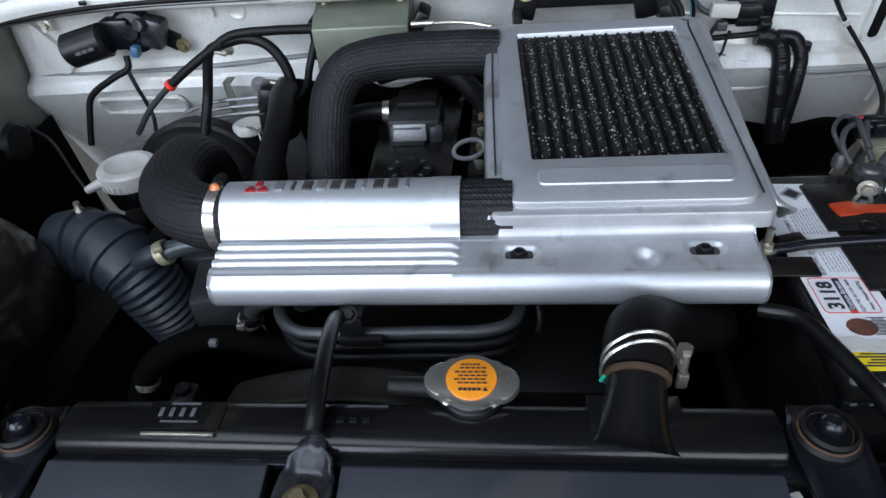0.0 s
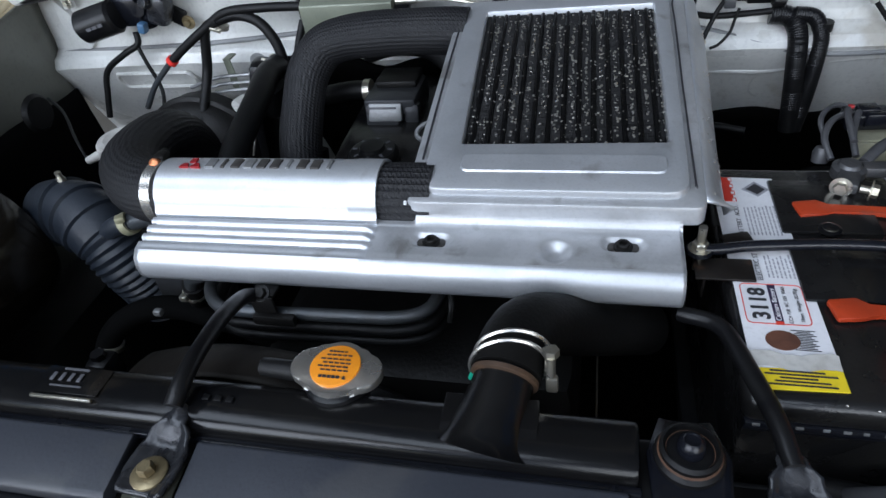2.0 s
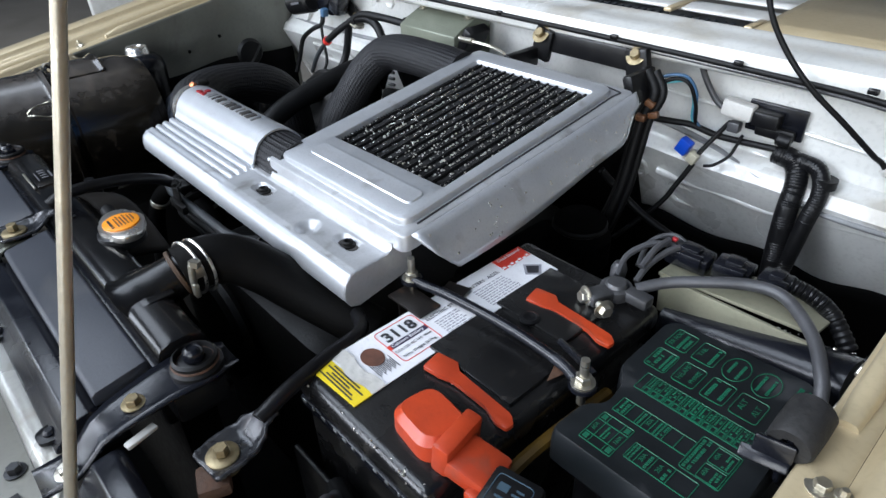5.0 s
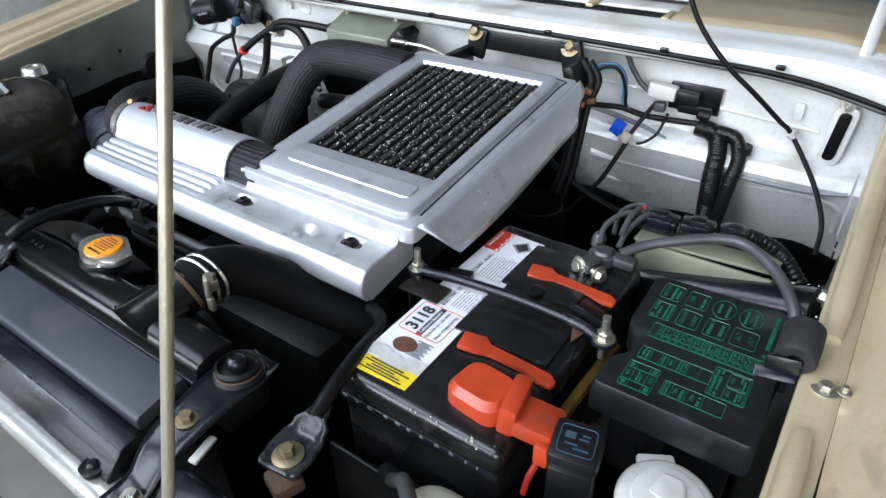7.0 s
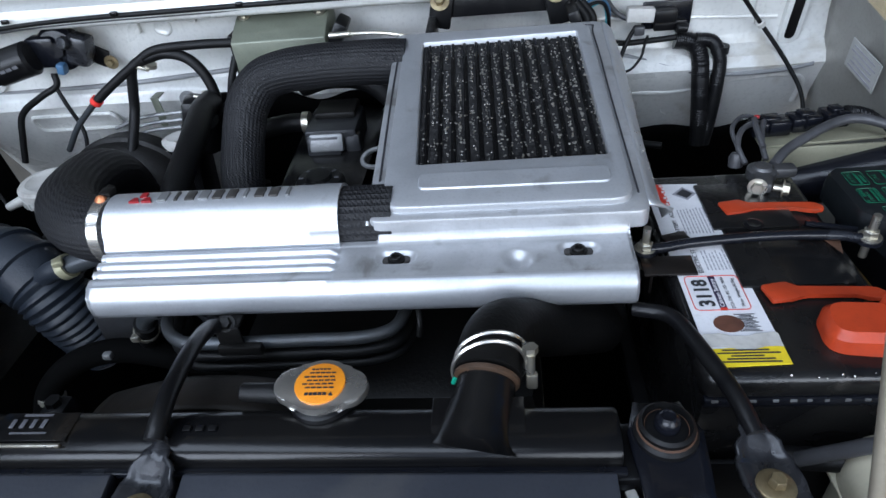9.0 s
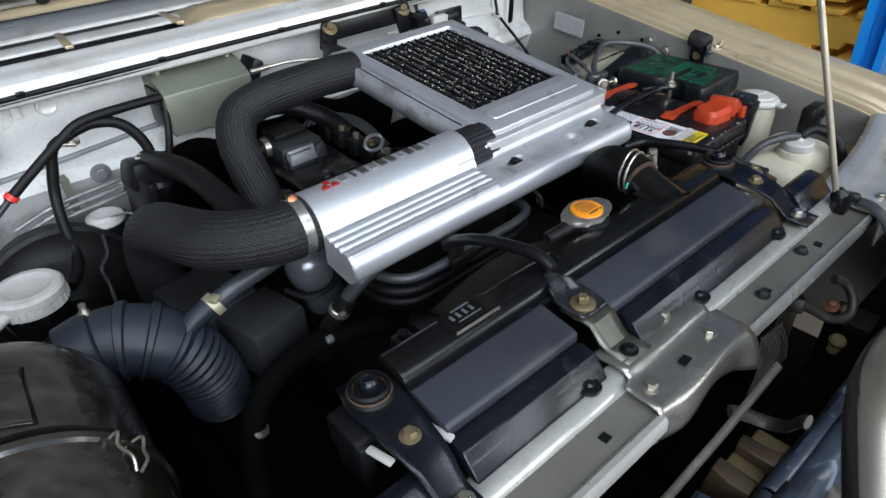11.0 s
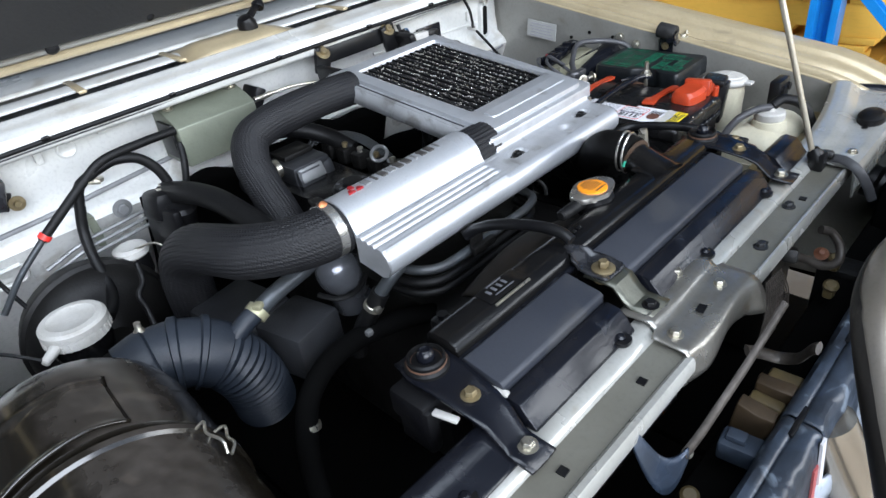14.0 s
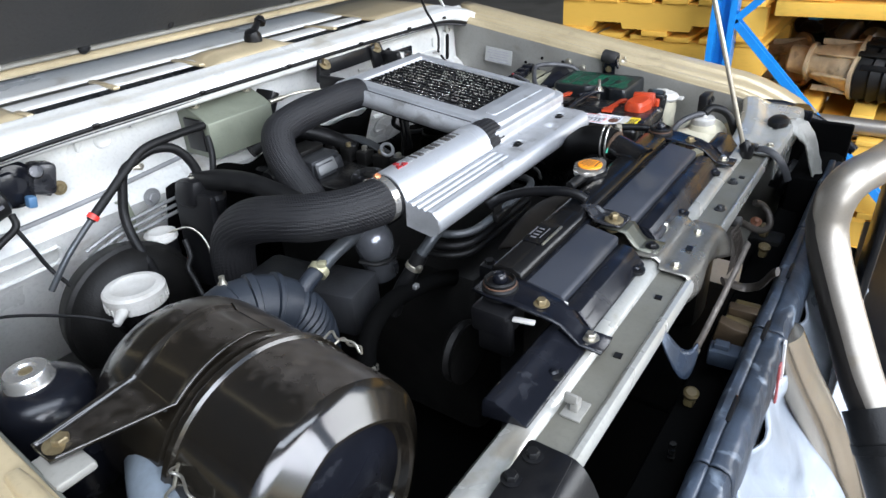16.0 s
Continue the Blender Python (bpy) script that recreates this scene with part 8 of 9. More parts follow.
# ---- front panel, corners and bumper ----
CORNER = [(-0.222, 0.880), (-0.220, 0.912), (-0.216, 0.923), (-0.206, 0.9255), (-0.186, 0.926), (-0.176, 0.929), (-0.168, 0.934), (-0.160, 0.9385), (-0.148, 0.940), (-0.138, 0.939), (-0.131, 0.933), (-0.128, 0.920), (-0.127, 0.860)]


def corner_face(u, v):
    """The pressed corner: a flat front shelf, a raised rib and a wall behind."""
    k = v * 12
    i = min(int(k), 11)
    f = k - i
    x = 0.350 + 0.31 * u
    y = CORNER[i][0] * (1 - f) + CORNER[i + 1][0] * f
    z = CORNER[i][1] * (1 - f) + CORNER[i + 1][1] * f
    lift = ease(0.0, 0.25, u) * (0.55 + 0.45 * ease(0.2, 1.0, u))
    if k > 4:
        z = 0.927 + (z - 0.927) * max(lift, 0.35) if z > 0.927 else z
        y += 0.040 * u * u
    return (x, y, z + 0.006 * u + 0.0012 * noise.noise(Vector((x * 40, y * 40, 0))))



corner = solid("trim_corner_panel", sheet(B(), corner_face, 40, 48), SUPWHITE, "silver painted headlamp corner panel with pressed rib", "body panel", kind="structure")
thick(corner, 0.003, 0)
part("hole", lathe(B(), [(0.0075, 0), (0.0075, 0.0015), (0, 0.0016)], (0.492, -0.190, 0.9285), (0, 0, 1), 16, (1.3, 0.8)), PLASTIC, corner, "dark oval hole")
for x in (0.40, 0.56):
    bm = B()
    hexbolt(bm, (x, -0.200, 0.9275), 0.0055, 0.005)
    part("bolt", bm, STEEL, corner)
bm = B()
box(bm, (0.50, -0.085, 0.84), (0.30, 0.05, 0.10), 0.02)
solid("headlamp_well", bm, mat("dusty_gold_well", (0.26, 0.20, 0.09), 0.5, 0.1, (0.14, 0.11, 0.06), 14, 180, 0.8), "dusty gold painted well behind the headlamp", "body panel")
bm = B()
lathe(bm, [(0.022, 0), (0.022, 0.010), (0.016, 0.015), (0, 0.016)], (0.530, -0.190, 0.930), (0, 0, 1), 22, (1.4, 0.9))
solid("bump_rubber", bm, RUBBER, "black rubber bonnet buffer", "buffer")
bm = B()
tube(bm, [(0.352, -0.184, 0.936), (0.346, -0.204, 0.938), (0.340, -0.224, 0.930), (0.340, -0.240, 0.910), (0.346, -0.250, 0.885)], 0.0068, 12, 6, squash=0.3)
solid("latch_cable_guide", bm, CABLE, "dusty grey cable guide over the support", "cable")
bm = B()
prism(bm, rounded([(0.66, -0.24), (0.72, -0.22), (0.70, -0.10), (0.66, -0.12)], 0.01, 3), "z", 0.90, 0.925, 0.005)
tube(bm, [(0.66, -0.13, 0.930), (0.70, -0.18, 0.918), (0.72, -0.25, 0.885), (0.72, -0.33, 0.83)], 0.012, 12, 8)
solid("headlamp_surround", bm, GLOSSBLACK, "black headlamp edge at the wing corner", "headlamp")
bm = B()
bent = spline([(0.545, -0.205, 0.905), (0.545, -0.222, 0.922), (0.545, -0.242, 0.914), (0.54, -0.262, 0.885), (0.53, -0.280, 0.845), (0.52, -0.292, 0.80)], 6)
sheet(bm, lambda u, v: bent[round(u * 30)] + Vector((-0.030, 0.004, -0.028)) * (v - 0.5) + Vector((0, 0.010, 0.010)) * (1 - (2 * v - 1) ** 2) + Vector((noise.noise(bent[round(u * 30)] * 40), noise.noise(Vector((v * 3, u * 9, 2))), noise.noise(Vector((u * 12, v * 4, 5))))) * 0.005, 30, 10)
thick(solid("headlamp_bracket", bm, BODY_GREY, "dented pale metal headlamp bracket", "bracket"), 0.003, 0)

grille = thing("bumper", (-0.05, -0.33, 0.45), "blue-grey plastic bumper top with seams and dirt", "bumper")
LEDGE = [(-0.285, 0.770), (-0.288, 0.815), (-0.2905, 0.831), (-0.296, 0.8365), (-0.3035, 0.8360), (-0.3065, 0.8325), (-0.3100, 0.8355), (-0.3190, 0.8350), (-0.3260, 0.8325), (-0.3300, 0.8240), (-0.3330, 0.800), (-0.3345, 0.765), (-0.335, 0.70)]


def ledge(x0, x1, seed):
    """A stretch of the bumper's top: a seamed ledge with a ragged outer edge."""
    def fn(u, v):
        x = x0 + (x1 - x0) * u
        k = round(v * 24) / 2
        i = min(int(k), 11)
        f = k - i
        y = LEDGE[i][0] * (1 - f) + LEDGE[i + 1][0] * f
        z = LEDGE[i][1] * (1 - f) + LEDGE[i + 1][1] * f
        rag = max(0.0, 1 - abs(k - 8.5) / 2.0)
        n1 = noise.noise(Vector((x * 55, seed, k * 0.2))) + 0.6 * noise.noise(Vector((x * 160, seed + 3, 0)))
        n2 = noise.noise(Vector((x * 18, seed + 7, k * 0.4)))
        return (x, y + 0.0045 * rag * n1 + 0.0010 * n2, z + 0.0018 * n2 + 0.0016 * rag * n1)
    return sheet(B(), fn, max(8, int((x1 - x0) / 0.005)), 24)


for k, (x0, x1) in enumerate(((-0.80, -0.362), (-0.358, -0.080), (-0.076, 0.262), (0.266, 0.62))):
    thick(part("top_section", ledge(x0, x1, 5.3 * k), BUMPER, grille, angle=50), 0.003, 0)
for k in range(7):
    part("seam_tab", box(B(), (-0.62 + 0.18 * k, -0.3062, 0.8355), (0.05, 0.006, 0.005), 0.0015), PLASTIC, grille)
def skin(u, v):
    """The sagging lower skin, with folds."""
    x = -0.80 + 1.30 * u
    ys = [-0.335, -0.352, -0.385, -0.43, -0.46, -0.47]
    zs = [0.755, 0.70, 0.655, 0.60, 0.54, 0.48]
    k = v * 5
    i = min(int(k), 4)
    f = k - i
    fold = 0.016 * math.sin(17 * x + 5 * v) * math.sin(math.pi * min(1, v * 1.2)) + 0.010 * math.sin(41 * x - 9 * v)
    return (x, ys[i] * (1 - f) + ys[i + 1] * f + fold, zs[i] * (1 - f) + zs[i + 1] * f + fold * 0.6)


thick(part("lower_skin", sheet(B(), skin, 90, 20), SKIN, grille, "pale blue-grey folded lower skin", 60), 0.004, 0)
part("red_sticker", prism(B(), [(-0.3365, 0.80), (-0.334, 0.80), (-0.3395, 0.735), (-0.342, 0.735)], "x", -0.104, -0.092), mat("faded_red", (0.45, 0.10, 0.10), 0.5), grille, "thin faded red sticker edge")
part("white_sticker", prism(B(), [(-0.335, 0.83), (-0.332, 0.83), (-0.3385, 0.77), (-0.3415, 0.77)], "x", -0.092, -0.080), WHITELABEL, grille)
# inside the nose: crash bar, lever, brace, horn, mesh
# The bar is coloured near-black so that it stays dark behind the bumper.
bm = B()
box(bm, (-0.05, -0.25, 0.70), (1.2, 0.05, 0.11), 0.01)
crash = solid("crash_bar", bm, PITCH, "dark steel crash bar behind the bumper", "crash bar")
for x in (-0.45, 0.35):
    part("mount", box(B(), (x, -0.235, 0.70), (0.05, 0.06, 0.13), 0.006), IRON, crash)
# Added panel that hides the ground below the nose and keeps it black.
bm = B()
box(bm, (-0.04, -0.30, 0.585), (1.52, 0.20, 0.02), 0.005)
solid("nose_tray", bm, PITCH, "near-black panel added below the nose", "undertray")
# Unseen boxes added to close and darken the corner of the nose.
lamp = thing("headlamp", (0.60, -0.27, 0.69), "near-black boxes added to close the nose, with a headlamp socket", "headlamp")
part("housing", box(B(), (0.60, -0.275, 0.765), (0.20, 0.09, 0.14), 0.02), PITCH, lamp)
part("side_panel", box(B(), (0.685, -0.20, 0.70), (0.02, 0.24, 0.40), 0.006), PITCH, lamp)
part("bulb_socket", lathe(B(), [(0.045, 0), (0.045, 0.012), (0.03, 0.02), (0.03, 0.035), (0, 0.037)], (0.60, -0.228, 0.785), (0, 1, 0.2), 22), PLASTIC, lamp)
rusty = thing("rusty_bracket", (-0.045, -0.265, 0.76), "gold-brown rusty stepped bracket behind the bumper", "bracket")
for k in range(4):
    bm = B()
    box(bm, (-0.085 + 0.024 * k, -0.262 - 0.003 * k, 0.805 - 0.010 * (k % 2)), (0.020, 0.040 - 0.004 * (k % 2), 0.060), 0.003, (8 - 3 * k, 6 * (k % 2), 4))
    bmesh.ops.subdivide_edges(bm, edges=bm.edges[:], cuts=1, use_grid_fill=True)
    for v in bm.verts:
        v.co += Vector((noise.noise(v.co * 40), noise.noise(v.co * 40 + Vector((5, 0, 0))), noise.noise(v.co * 40 + Vector((0, 9, 0))))) * 0.003
    part("step", bm, NOSEFIT if k % 2 else GREASY, rusty)
bm = B()
box(bm, (-0.125, -0.268, 0.806), (0.030, 0.044, 0.026), 0.004, (0, 0, 6))
box(bm, (-0.125, -0.262, 0.822), (0.016, 0.020, 0.008), 0.002, (0, 0, 6))
solid("bumper_clip_block", bm, BUMPER, "blue-grey plastic clip block", "clip")
bm = B()
tube(bm, [(-0.010, -0.253, 0.927), (-0.05, -0.251, 0.910), (-0.10, -0.249, 0.893), (-0.15, -0.247, 0.880), (-0.19, -0.247, 0.876), (-0.226, -0.247, 0.878)], 0.0050, 10, 6, squash=0.35)
solid("latch_brace", bm, BRACE, "flat grey steel latch brace", "brace")
bm = B()
tube(bm, [(-0.055, -0.236, 0.880), (-0.036, -0.246, 0.868), (-0.022, -0.262, 0.859), (-0.026, -0.281, 0.872), (-0.040, -0.294, 0.902), (-0.046, -0.301, 0.912)], 0.0075, 10, 8, squash=0.45)
solid("latch_lever", bm, BRACE, "bent grey bonnet release lever", "lever")
bm = B()
HB = [(-0.262, -0.208, 0.918), (-0.262, -0.222, 0.898), (-0.258, -0.235, 0.878), (-0.249, -0.243, 0.868), (-0.236, -0.247, 0.868), (-0.222, -0.249, 0.878)]
hb = spline(HB, 5)
sheet(bm, lambda u, v: hb[round(u * 25)] + Vector((0.008, 0.004, 0.016)) * (v - 0.5) * (0.7 + 1.3 * math.sin(math.pi * u) ** 0.8), 25, 4)
thick(solid("horn_bracket", bm, mat("blued_steel", (0.032, 0.046, 0.072), 0.3, 0.4, (0.014, 0.019, 0.028), 40, 240, 0.8), "bent blue-black steel blade under the support", "bracket"), 0.0025, 0)
bm = B()
box(bm, (-0.212, -0.246, 0.866), (0.008, 0.008, 0.007), 0.002)
solid("bracket_screw", bm, STEEL, "bright screw at the bracket end", "screw")
bm = B()
for k in range(9):
    u = k / 8
    for s in (-1, 1):
        p, q = Vector((0.018 + 0.050 * u, -0.222, 0.925 - 0.010 * u)), Vector((0.018 + 0.050 * u + 0.022 * s, -0.232, 0.862 - 0.010 * u))
        tube(bm, [tuple(p), tuple((p + q) / 2 + Vector((0, -0.004, 0))), tuple(q)], 0.0008, 5, 3)
solid("wire_mesh", bm, BRACE, "grey wire mesh behind the latch plate", "mesh")
horn = thing("tow_hook", (0.24, -0.22, 0.84), "grey hooked pipe end round a rusty orange plug", "hook")
bm = B()
hook = [(0.185, -0.200, 0.862), (0.205, -0.213, 0.848), (0.225, -0.234, 0.832), (0.248, -0.246, 0.832), (0.266, -0.240, 0.846), (0.268, -0.226, 0.862), (0.256, -0.214, 0.870)]
tube(bm, hook, 0.0062, 10, 6)
part("loop", bm, BRACE, horn)
bm = B()
lathe(bm, [(0.009, 0), (0.010, 0.003), (0.006, 0.006), (0.004, 0.010), (0, 0.011)], (0.243, -0.224, 0.838), (-0.5, -0.2, 0.8), 16)
part("plug", bm, mat("rusty_orange", (0.09, 0.028, 0.009), 0.7, 0, (0.10, 0.04, 0.02), 60, 300, 0.9), horn, "rusty orange plug")
bm = B()
box(bm, (0.180, -0.200, 0.864), (0.022, 0.020, 0.020), 0.004, (0, 20, 20))
part("block", bm, IRON, horn)
for x, yy, z in ((0.285, -0.236, 0.800), (0.236, -0.247, 0.785), (-0.19, -0.245, 0.765)):
    bm = B()
    box(bm, (x, yy, z), (0.020, 0.014, 0.018), 0.004, (0, 20, 0))
    lathe(bm, [(0.010, 0), (0.0105, 0.006), (0.007, 0.009), (0, 0.009)], (x, yy, z + 0.008), (-0.3, -0.1, 1), 14)
    solid("yellow_fitting", bm, NOSEFIT, "yellowed plastic fitting in the nose", "fitting", "nose fittings")
bm = B()
for k in range(16):
    lathe(bm, [(0.004, 0), (0.0045, 0.003), (0.004, 0.006)], (-0.30 - 0.002 * (k % 2), -0.255, 0.78 - 0.011 * k), (0.2 if k % 2 else -0.2, 0, 1), 8)
solid("hanging_chain", bm, IRON, "thin dark chain hanging in the nose", "chain")
# dark bracket at the near end of the support
bm = B()
prism(bm, rounded([(-0.60, -0.172), (-0.515, -0.170), (-0.515, -0.215), (-0.60, -0.22)], 0.006, 3), "z", 0.935, 0.939, 0.001)
sheet(bm, lambda u, v: (-0.60 + 0.085 * u, -0.212 - 0.035 * v, 0.938 - 0.05 * v * v), 4, 6)
hexbolt(bm, (-0.534, -0.183, 0.94), 0.0065, 0.006)
hexbolt(bm, (-0.567, -0.179, 0.94), 0.0065, 0.006)
solid("lock_bracket", bm, PLASTIC, "black bracket with two rusty bolts on the support", "bracket")

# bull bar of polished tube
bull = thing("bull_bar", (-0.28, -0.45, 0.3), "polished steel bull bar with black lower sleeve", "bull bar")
BULL = [(0.782, -0.461, 0.911), (0.389, -0.420, 0.989), (0.124, -0.395, 1.045), (-0.001, -0.377, 1.066), (-0.054, -0.358, 1.066), (-0.072, -0.347, 1.048), (-0.078, -0.344, 1.016), (-0.087, -0.351, 0.989), (-0.106, -0.366, 0.959), (-0.142, -0.395, 0.912), (-0.180, -0.425, 0.868), (-0.210, -0.452, 0.838)]
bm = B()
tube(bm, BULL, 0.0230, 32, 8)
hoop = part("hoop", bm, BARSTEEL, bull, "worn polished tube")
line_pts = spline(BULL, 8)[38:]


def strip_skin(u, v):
    """A dark strip on the side of the tube that faces the car."""
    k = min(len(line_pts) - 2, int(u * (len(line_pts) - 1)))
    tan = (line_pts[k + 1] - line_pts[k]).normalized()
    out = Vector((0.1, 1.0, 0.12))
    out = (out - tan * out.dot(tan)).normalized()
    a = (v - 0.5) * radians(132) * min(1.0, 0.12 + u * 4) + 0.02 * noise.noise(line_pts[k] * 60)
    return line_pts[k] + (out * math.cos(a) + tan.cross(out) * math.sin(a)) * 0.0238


part("rubber_wrap", sheet(B(), strip_skin, 50, 16), mat("brown_black_strip", (0.020, 0.017, 0.015), 0.42, 0, (0.012, 0.011, 0.010), 20, 240, 0.7, spec=0.35), hoop, "brown-black strip along the tube")
bm = B()
tube(bm, [(-0.196, -0.436, 0.850), (-0.232, -0.470, 0.80), (-0.255, -0.52, 0.70), (-0.25, -0.58, 0.56), (-0.24, -0.60, 0.45)], 0.0275, 28, 5)
lathe(bm, [(0.027, 0), (0.032, 0.001), (0.032, 0.012), (0.027, 0.014)], (-0.214, -0.456, 0.826), (-0.5, -0.5, -0.75), 28)
part("sleeve", bm, RUBBER, bull, "black rubber sleeve")
bm = B()
tube(bm, [(-0.025, -0.322, 0.80), (-0.02, -0.358, 0.73), (-0.015, -0.41, 0.64), (-0.01, -0.47, 0.50), (0.0, -0.52, 0.38)], 0.031, 24, 5)
part("lower_tube", bm, mat("bright_worn_tube", (0.62, 0.55, 0.45), 0.24, 0.95, (0.48, 0.41, 0.32), 14, 300, 0.7, 0.06, 0.04, 60), bull, "bright worn tube")
bm = B()
tube(bm, [(-0.24, -0.60, 0.44), (0.0, -0.60, 0.44), (0.3, -0.60, 0.44), (0.6, -0.56, 0.44)], 0.033, 20, 5)
part("cross_tube", bm, RUBBER, bull)
# Plates added so that the space beyond the hoop turns black.
bm = B()
box(bm, (0.52, -0.58, 0.600), (0.66, 0.38, 0.02), 0.006)
box(bm, (0.36, -0.405, 0.80), (0.56, 0.012, 0.42), 0.005)
part("infill_plate", bm, PLASTIC, bull, "dark plates added to blacken the gap inside the hoop")

# ---- racking, pallets and spare parts beside the car ----
rack = thing("pallet_rack", (1.5, 0.2, 0.0), "blue painted steel pallet rack", "rack")
RX = 1.50


def upright(x, yy):
    bm = B()
    prism(bm, [(-0.04, -0.03), (0.04, -0.03), (0.04, 0.03), (0.02, 0.03), (0.02, -0.012), (-0.02, -0.012), (-0.02, 0.03), (-0.04, 0.03)], "z", 0, 2.6)
    bmesh.ops.transform(bm, matrix=pose(x, yy, 0, 0, 0, 90), verts=bm.verts)
    part("upright", bm, BLUEPAINT, rack)


upright(RX, 0.165)
upright(RX + 0.95, 0.165)
for a, b2 in (((RX, 0.13, 0.955), (RX, -0.80, 0.03)), ((RX, 0.13, 0.955), (RX, -0.80, 1.88))):
    bm = B()
    d = Vector(b2) - Vector(a)
    prism(bm, [(-0.022, -0.012), (0.022, -0.012), (0.022, 0.012), (0.014, 0.012), (0.014, -0.004), (-0.014, -0.004), (-0.014, 0.012), (-0.022, 0.012)], "z", 0, d.length)
    bmesh.ops.transform(bm, matrix=Matrix.Translation(a) @ frame_to(d).to_4x4(), verts=bm.verts)
    part("brace", bm, BLUEPAINT, rack)


def pallet(at, rot=0.0, label="yellow painted wooden pallet"):
    ob = thing("pallet", at, label, "pallet", "stacked pallets")
    x, yy, z = at
    for k in range(6):
        part("deck_board", box(B(), (x + 0.5, yy - 0.335 + 0.134 * k, z + 0.131), (1.0, 0.095, 0.018), 0.002), PALLET, ob)
    notch = [(yy - 0.39, z + 0.022), (yy - 0.26, z + 0.022), (yy - 0.25, z + 0.045), (yy - 0.14, z + 0.045), (yy - 0.13, z + 0.022), (yy + 0.13, z + 0.022), (yy + 0.14, z + 0.045), (yy + 0.25, z + 0.045), (yy + 0.26, z + 0.022), (yy + 0.39, z + 0.022), (yy + 0.39, z + 0.121), (yy - 0.39, z + 0.121)]
    for k in range(3):
        part("bearer", prism(B(), notch, "x", x + 0.01 + 0.46 * k, x + 0.06 + 0.46 * k), PALLET, ob)
    for k in range(3):
        part("base_board", box(B(), (x + 0.5, yy - 0.33 + 0.33 * k, z + 0.011), (1.0, 0.10, 0.02), 0.002), PALLET, ob)
    return ob


p0 = pallet((RX + 0.14, 0.45, 0.0))
for k in range(1, 9):
    copy_thing(p0, pose(RX + 0.14 + 0.012 * (k % 3), 0.45 + 0.015 * math.sin(k * 2.1), 0.142 * k, 0, 0, 0.6 * math.sin(k * 3.3)))
for yy in (-0.42, -1.25):
    for k in range(0, 4):
        copy_thing(p0, pose(RX + 0.08 + 0.01 * (k % 2), yy, 0.142 * k, 0, 0, 0.5 * k))
    for k in range(2):
        copy_thing(p0, pose(RX + 0.12, yy, 1.004 + 0.142 * k, 0, 0, 0.4 * k))
    for sy in (-0.36, 0.36):
        bm = B()
        box(bm, (RX + 0.80, yy + sy, 0.92), (0.70, 0.05, 0.066), 0.004)
        part("shelf_beam", bm, BLUEPAINT, rack)


deck = thing("shelf_deck", (RX + 0.6, -0.8, 0.955), "yellow timber deck on the rack beams", "shelf")
for k in range(5):
    part("deck_plank", box(B(), (RX + 0.20 + 0.2 * k, -0.80, 0.979), (0.19, 1.66, 0.046), 0.003), PALLET, deck)


def gearbox(at, turn, label):
    ob = thing("gearbox", at, label, "gearbox", "spare gearboxes")
    m = pose(*at, 0, 0, turn)
    for name, mt, prof in (("bell_housing", GEARALLOY, [(0.10, 0), (0.112, 0.002), (0.112, 0.014), (0.098, 0.018), (0.090, 0.05), (0.076, 0.10), (0.066, 0.14), (0.060, 0.16)]), ("ribbed_case", IRON, [(0.105, -0.16), (0.11, -0.15), (0.10, -0.14), (0.11, -0.12), (0.10, -0.11), (0.11, -0.09), (0.10, -0.08), (0.11, -0.05), (0.10, -0.04), (0.108, -0.012), (0.108, -0.002)]), ("tail_housing", GEARALLOY, [(0.060, 0.16), (0.074, 0.162), (0.074, 0.174), (0.055, 0.18), (0.05, 0.24), (0.036, 0.25), (0, 0.25)])):
        bm = B()
        lathe(bm, prof, (0, 0, 0.115), (0, 1, 0.05), 28)
        for v in bm.verts:
            v.co += Vector((noise.noise(v.co * 14), noise.noise(v.co * 14 + Vector((5, 0, 0))), noise.noise(v.co * 14 + Vector((0, 7, 0))))) * 0.008
        bmesh.ops.transform(bm, matrix=m, verts=bm.verts)
        part(name, bm, mt, ob)
    for k in range(7):
        bm = B()
        a = radians(20 + 24 * k)
        box(bm, (0.108 * math.cos(a), -0.08 + 0.01 * (k % 3), 0.115 + 0.108 * math.sin(a)), (0.012, 0.13, 0.02), 0.003, (0, -math.degrees(a), 0))
        bmesh.ops.transform(bm, matrix=m, verts=bm.verts)
        part("case_rib", bm, IRON, ob)
    for k in range(8):
        bm = B()
        a = radians(45 * k + 10)
        box(bm, (0.090 * math.cos(a), 0.075, 0.115 + 0.090 * math.sin(a)), (0.022, 0.13, 0.007), 0.002, (0, -math.degrees(a), 9 * math.cos(a)))
        bmesh.ops.transform(bm, matrix=m, verts=bm.verts)
        part("web", bm, GEARALLOY, ob)
    return ob


for dy in (-0.30, -0.12):
    bm = B()
    box(bm, (RX + 0.34, dy, 0.602), (0.36, 0.07, 0.060), 0.003)
    solid("timber_block", bm, PALLET, "yellow timber block under a gearbox", "timber", "gearbox blocks")
gearbox((RX + 0.34, -0.255, 0.632), -8, "greasy spare gearbox lying on pallets in the rack")
gearbox((RX + 0.66, -0.02, 0.57), 35, "oily spare gearbox lying on pallets in the rack")
gearbox((RX + 0.62, -0.70, 0.57), 160, "oily spare gearbox lying on pallets in the rack")
bm = B()
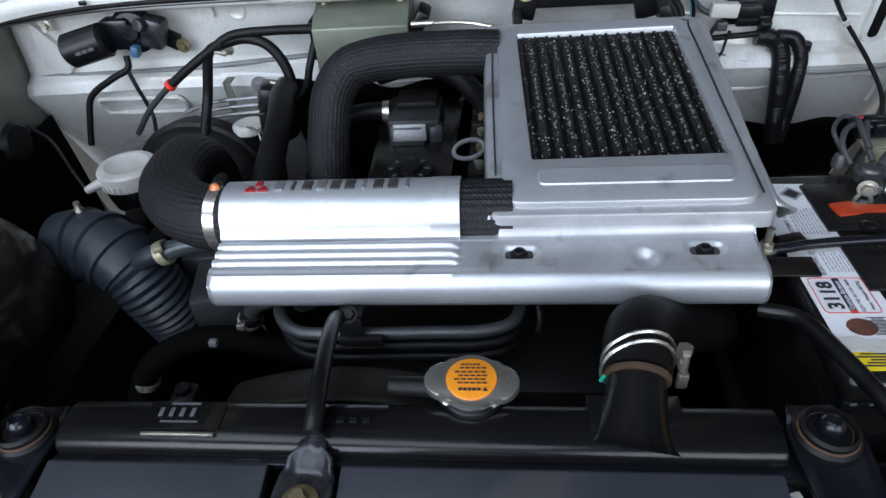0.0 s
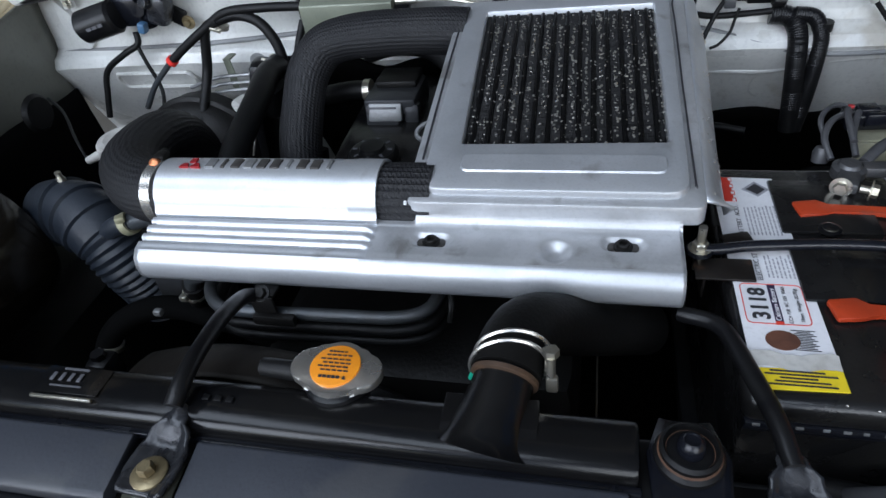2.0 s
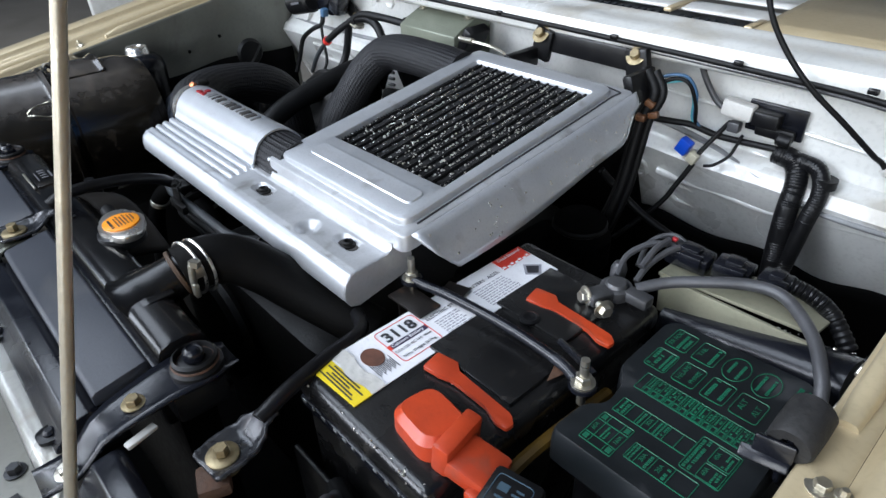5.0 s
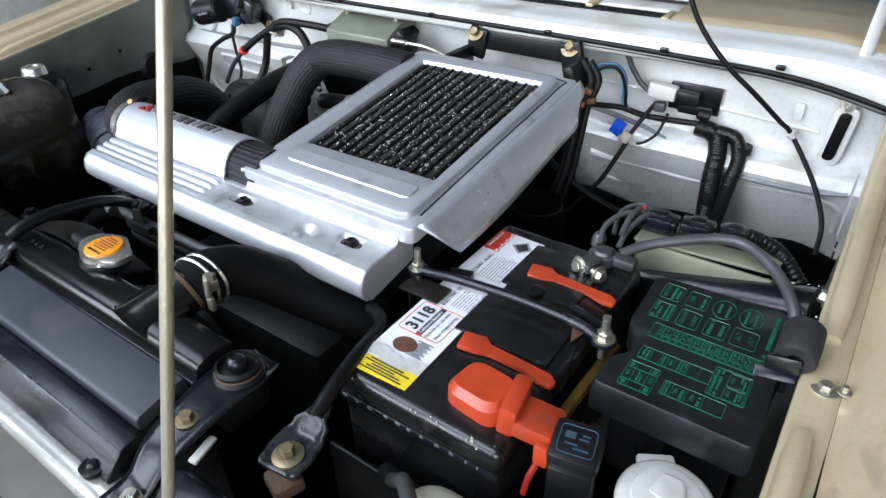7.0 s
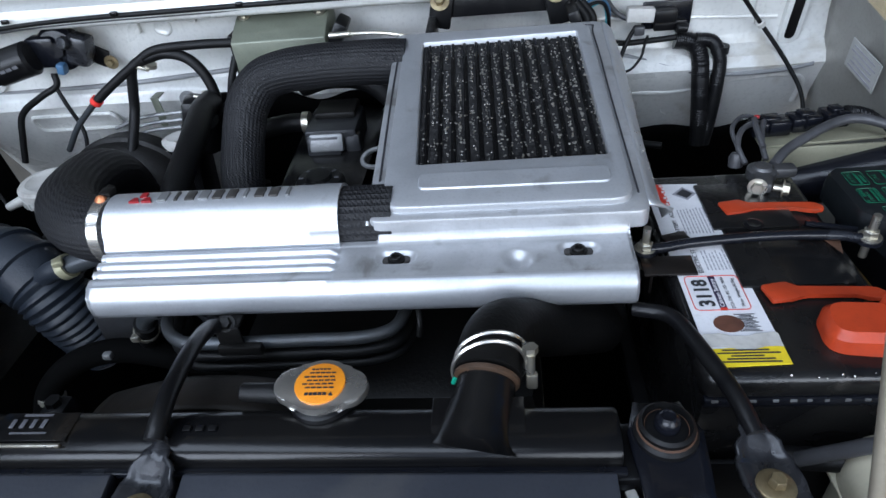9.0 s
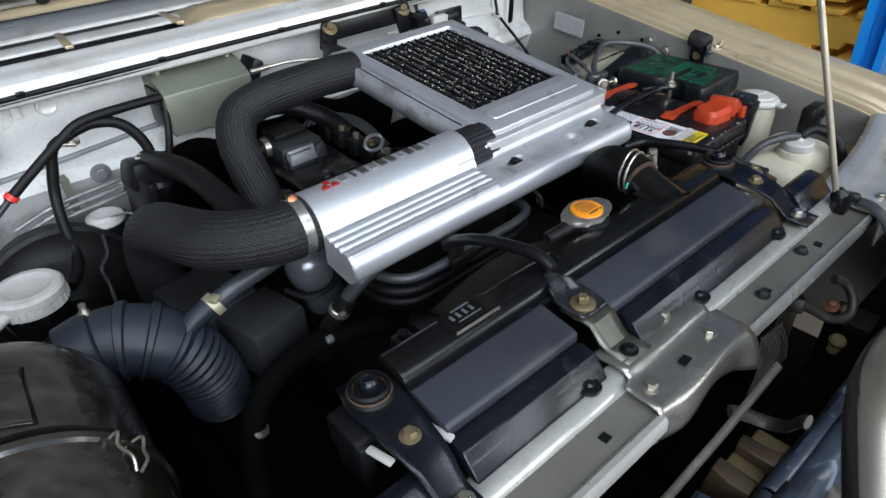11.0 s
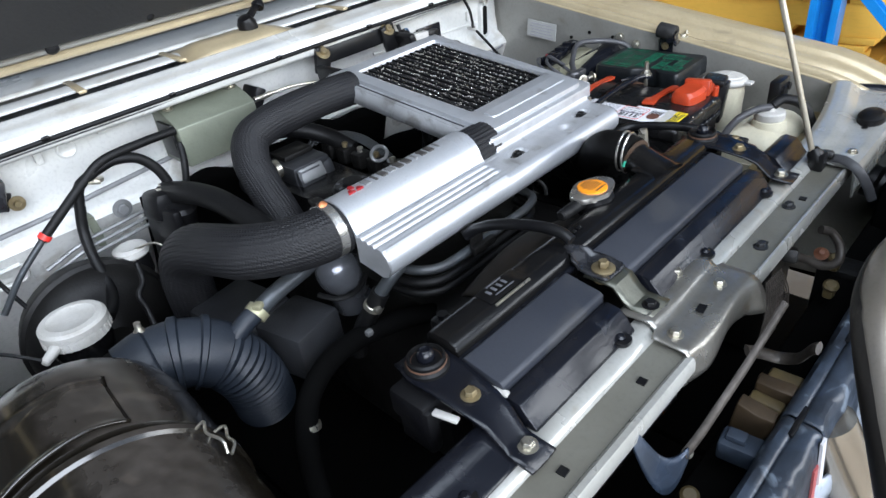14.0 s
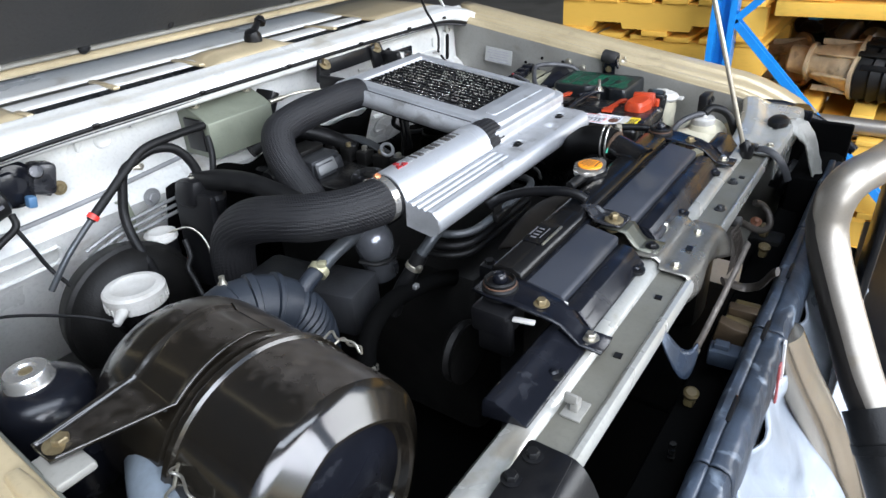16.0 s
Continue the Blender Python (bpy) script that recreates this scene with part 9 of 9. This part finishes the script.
for k in range(90):
    c = Vector((RX + 0.42 + random.uniform(0, 0.62), random.uniform(-1.6, 0.15), 0.575 + random.uniform(0, 0.26)))
    lathe(bm, [(0.03, 0), (0.05, 0.02), (0.045, 0.06), (0.02, 0.09), (0, 0.09)], c, (random.uniform(-1, 1), random.uniform(-1, 1), random.uniform(0, 1)), 10)
solid("scrap_parts", bm, GREASY, "heap of oily scrap castings on the rack", "scrap", kind="stuff")
bm = B()
tube(bm, [(RX + 0.14, -0.16, 0.600), (RX + 0.14, -0.25, 0.600), (RX + 0.14, -0.6, 0.600), (RX + 0.14, -0.9, 0.600)], 0.028, 18, 5)
solid("exhaust_pipe", bm, BARSTEEL, "polished steel pipe lying by the rack", "pipe")
# Boards added to darken the background behind the rack shelf.
board = thing("rack_back_board", (RX + 1.18, -0.7, 0.56), "dark boards added to darken the space behind the shelf", "board")
for k in range(3):
    part("plank", box(B(), (RX + 1.18, -0.72, 0.64 + 0.135 * k), (0.03, 2.0, 0.13), 0.004), GREASY, board)
for dy, s in ((-0.52, 1), (-0.95, -1), (-1.30, 1)):
    gearbox((RX + 0.36, dy - 0.10, 0.57), 90 + 70 * s, "greasy spare gearbox lying on pallets in the rack")
# things at the far side of the car
bm = B()
box(bm, (-3.55, 1.36, 0.60), (0.06, 0.86, 1.14), 0.015)
solid("white_panel", bm, WHITEPL, "white panel leaning beside the rack", "panel")
rack2 = thing("tool_rack", (-3.6, 2.2, 0), "blue steel rack on the far side", "rack")
for yy in (1.83, 2.13, 2.27, 2.49):
    part("upright", box(B(), (-3.5, yy, 0.9), (0.06, 0.055 if yy < 2.4 else 0.10, 1.8), 0.008), BLUEPAINT, rack2)
part("brace", box(B(), (-3.5, 2.20, 0.50), (0.03, 0.05, 0.40), 0.006, (22, 0, 0)), BLUEPAINT, rack2)
for z in (0.36, 1.1):
    part("shelf", box(B(), (-3.75, 2.2, z), (0.42, 0.80, 0.04), 0.006), IRON, rack2)
crate = thing("storage_crate", (-3.62, 1.98, 0.38), "orange crate with dark contents on the rack", "crate")
part("back", box(B(), (-3.72, 1.98, 0.51), (0.02, 0.26, 0.26), 0.004), ORANGE, crate)
part("top_rim", box(B(), (-3.58, 1.985, 0.63), (0.26, 0.24, 0.05), 0.008), ORANGE, crate)
for yy in (1.875, 2.095):
    part("side", box(B(), (-3.58, yy, 0.50), (0.26, 0.02, 0.24), 0.004), ORANGE, crate)
part("contents", box(B(), (-3.58, 1.985, 0.48), (0.22, 0.19, 0.19), 0.02), PITCH, crate)
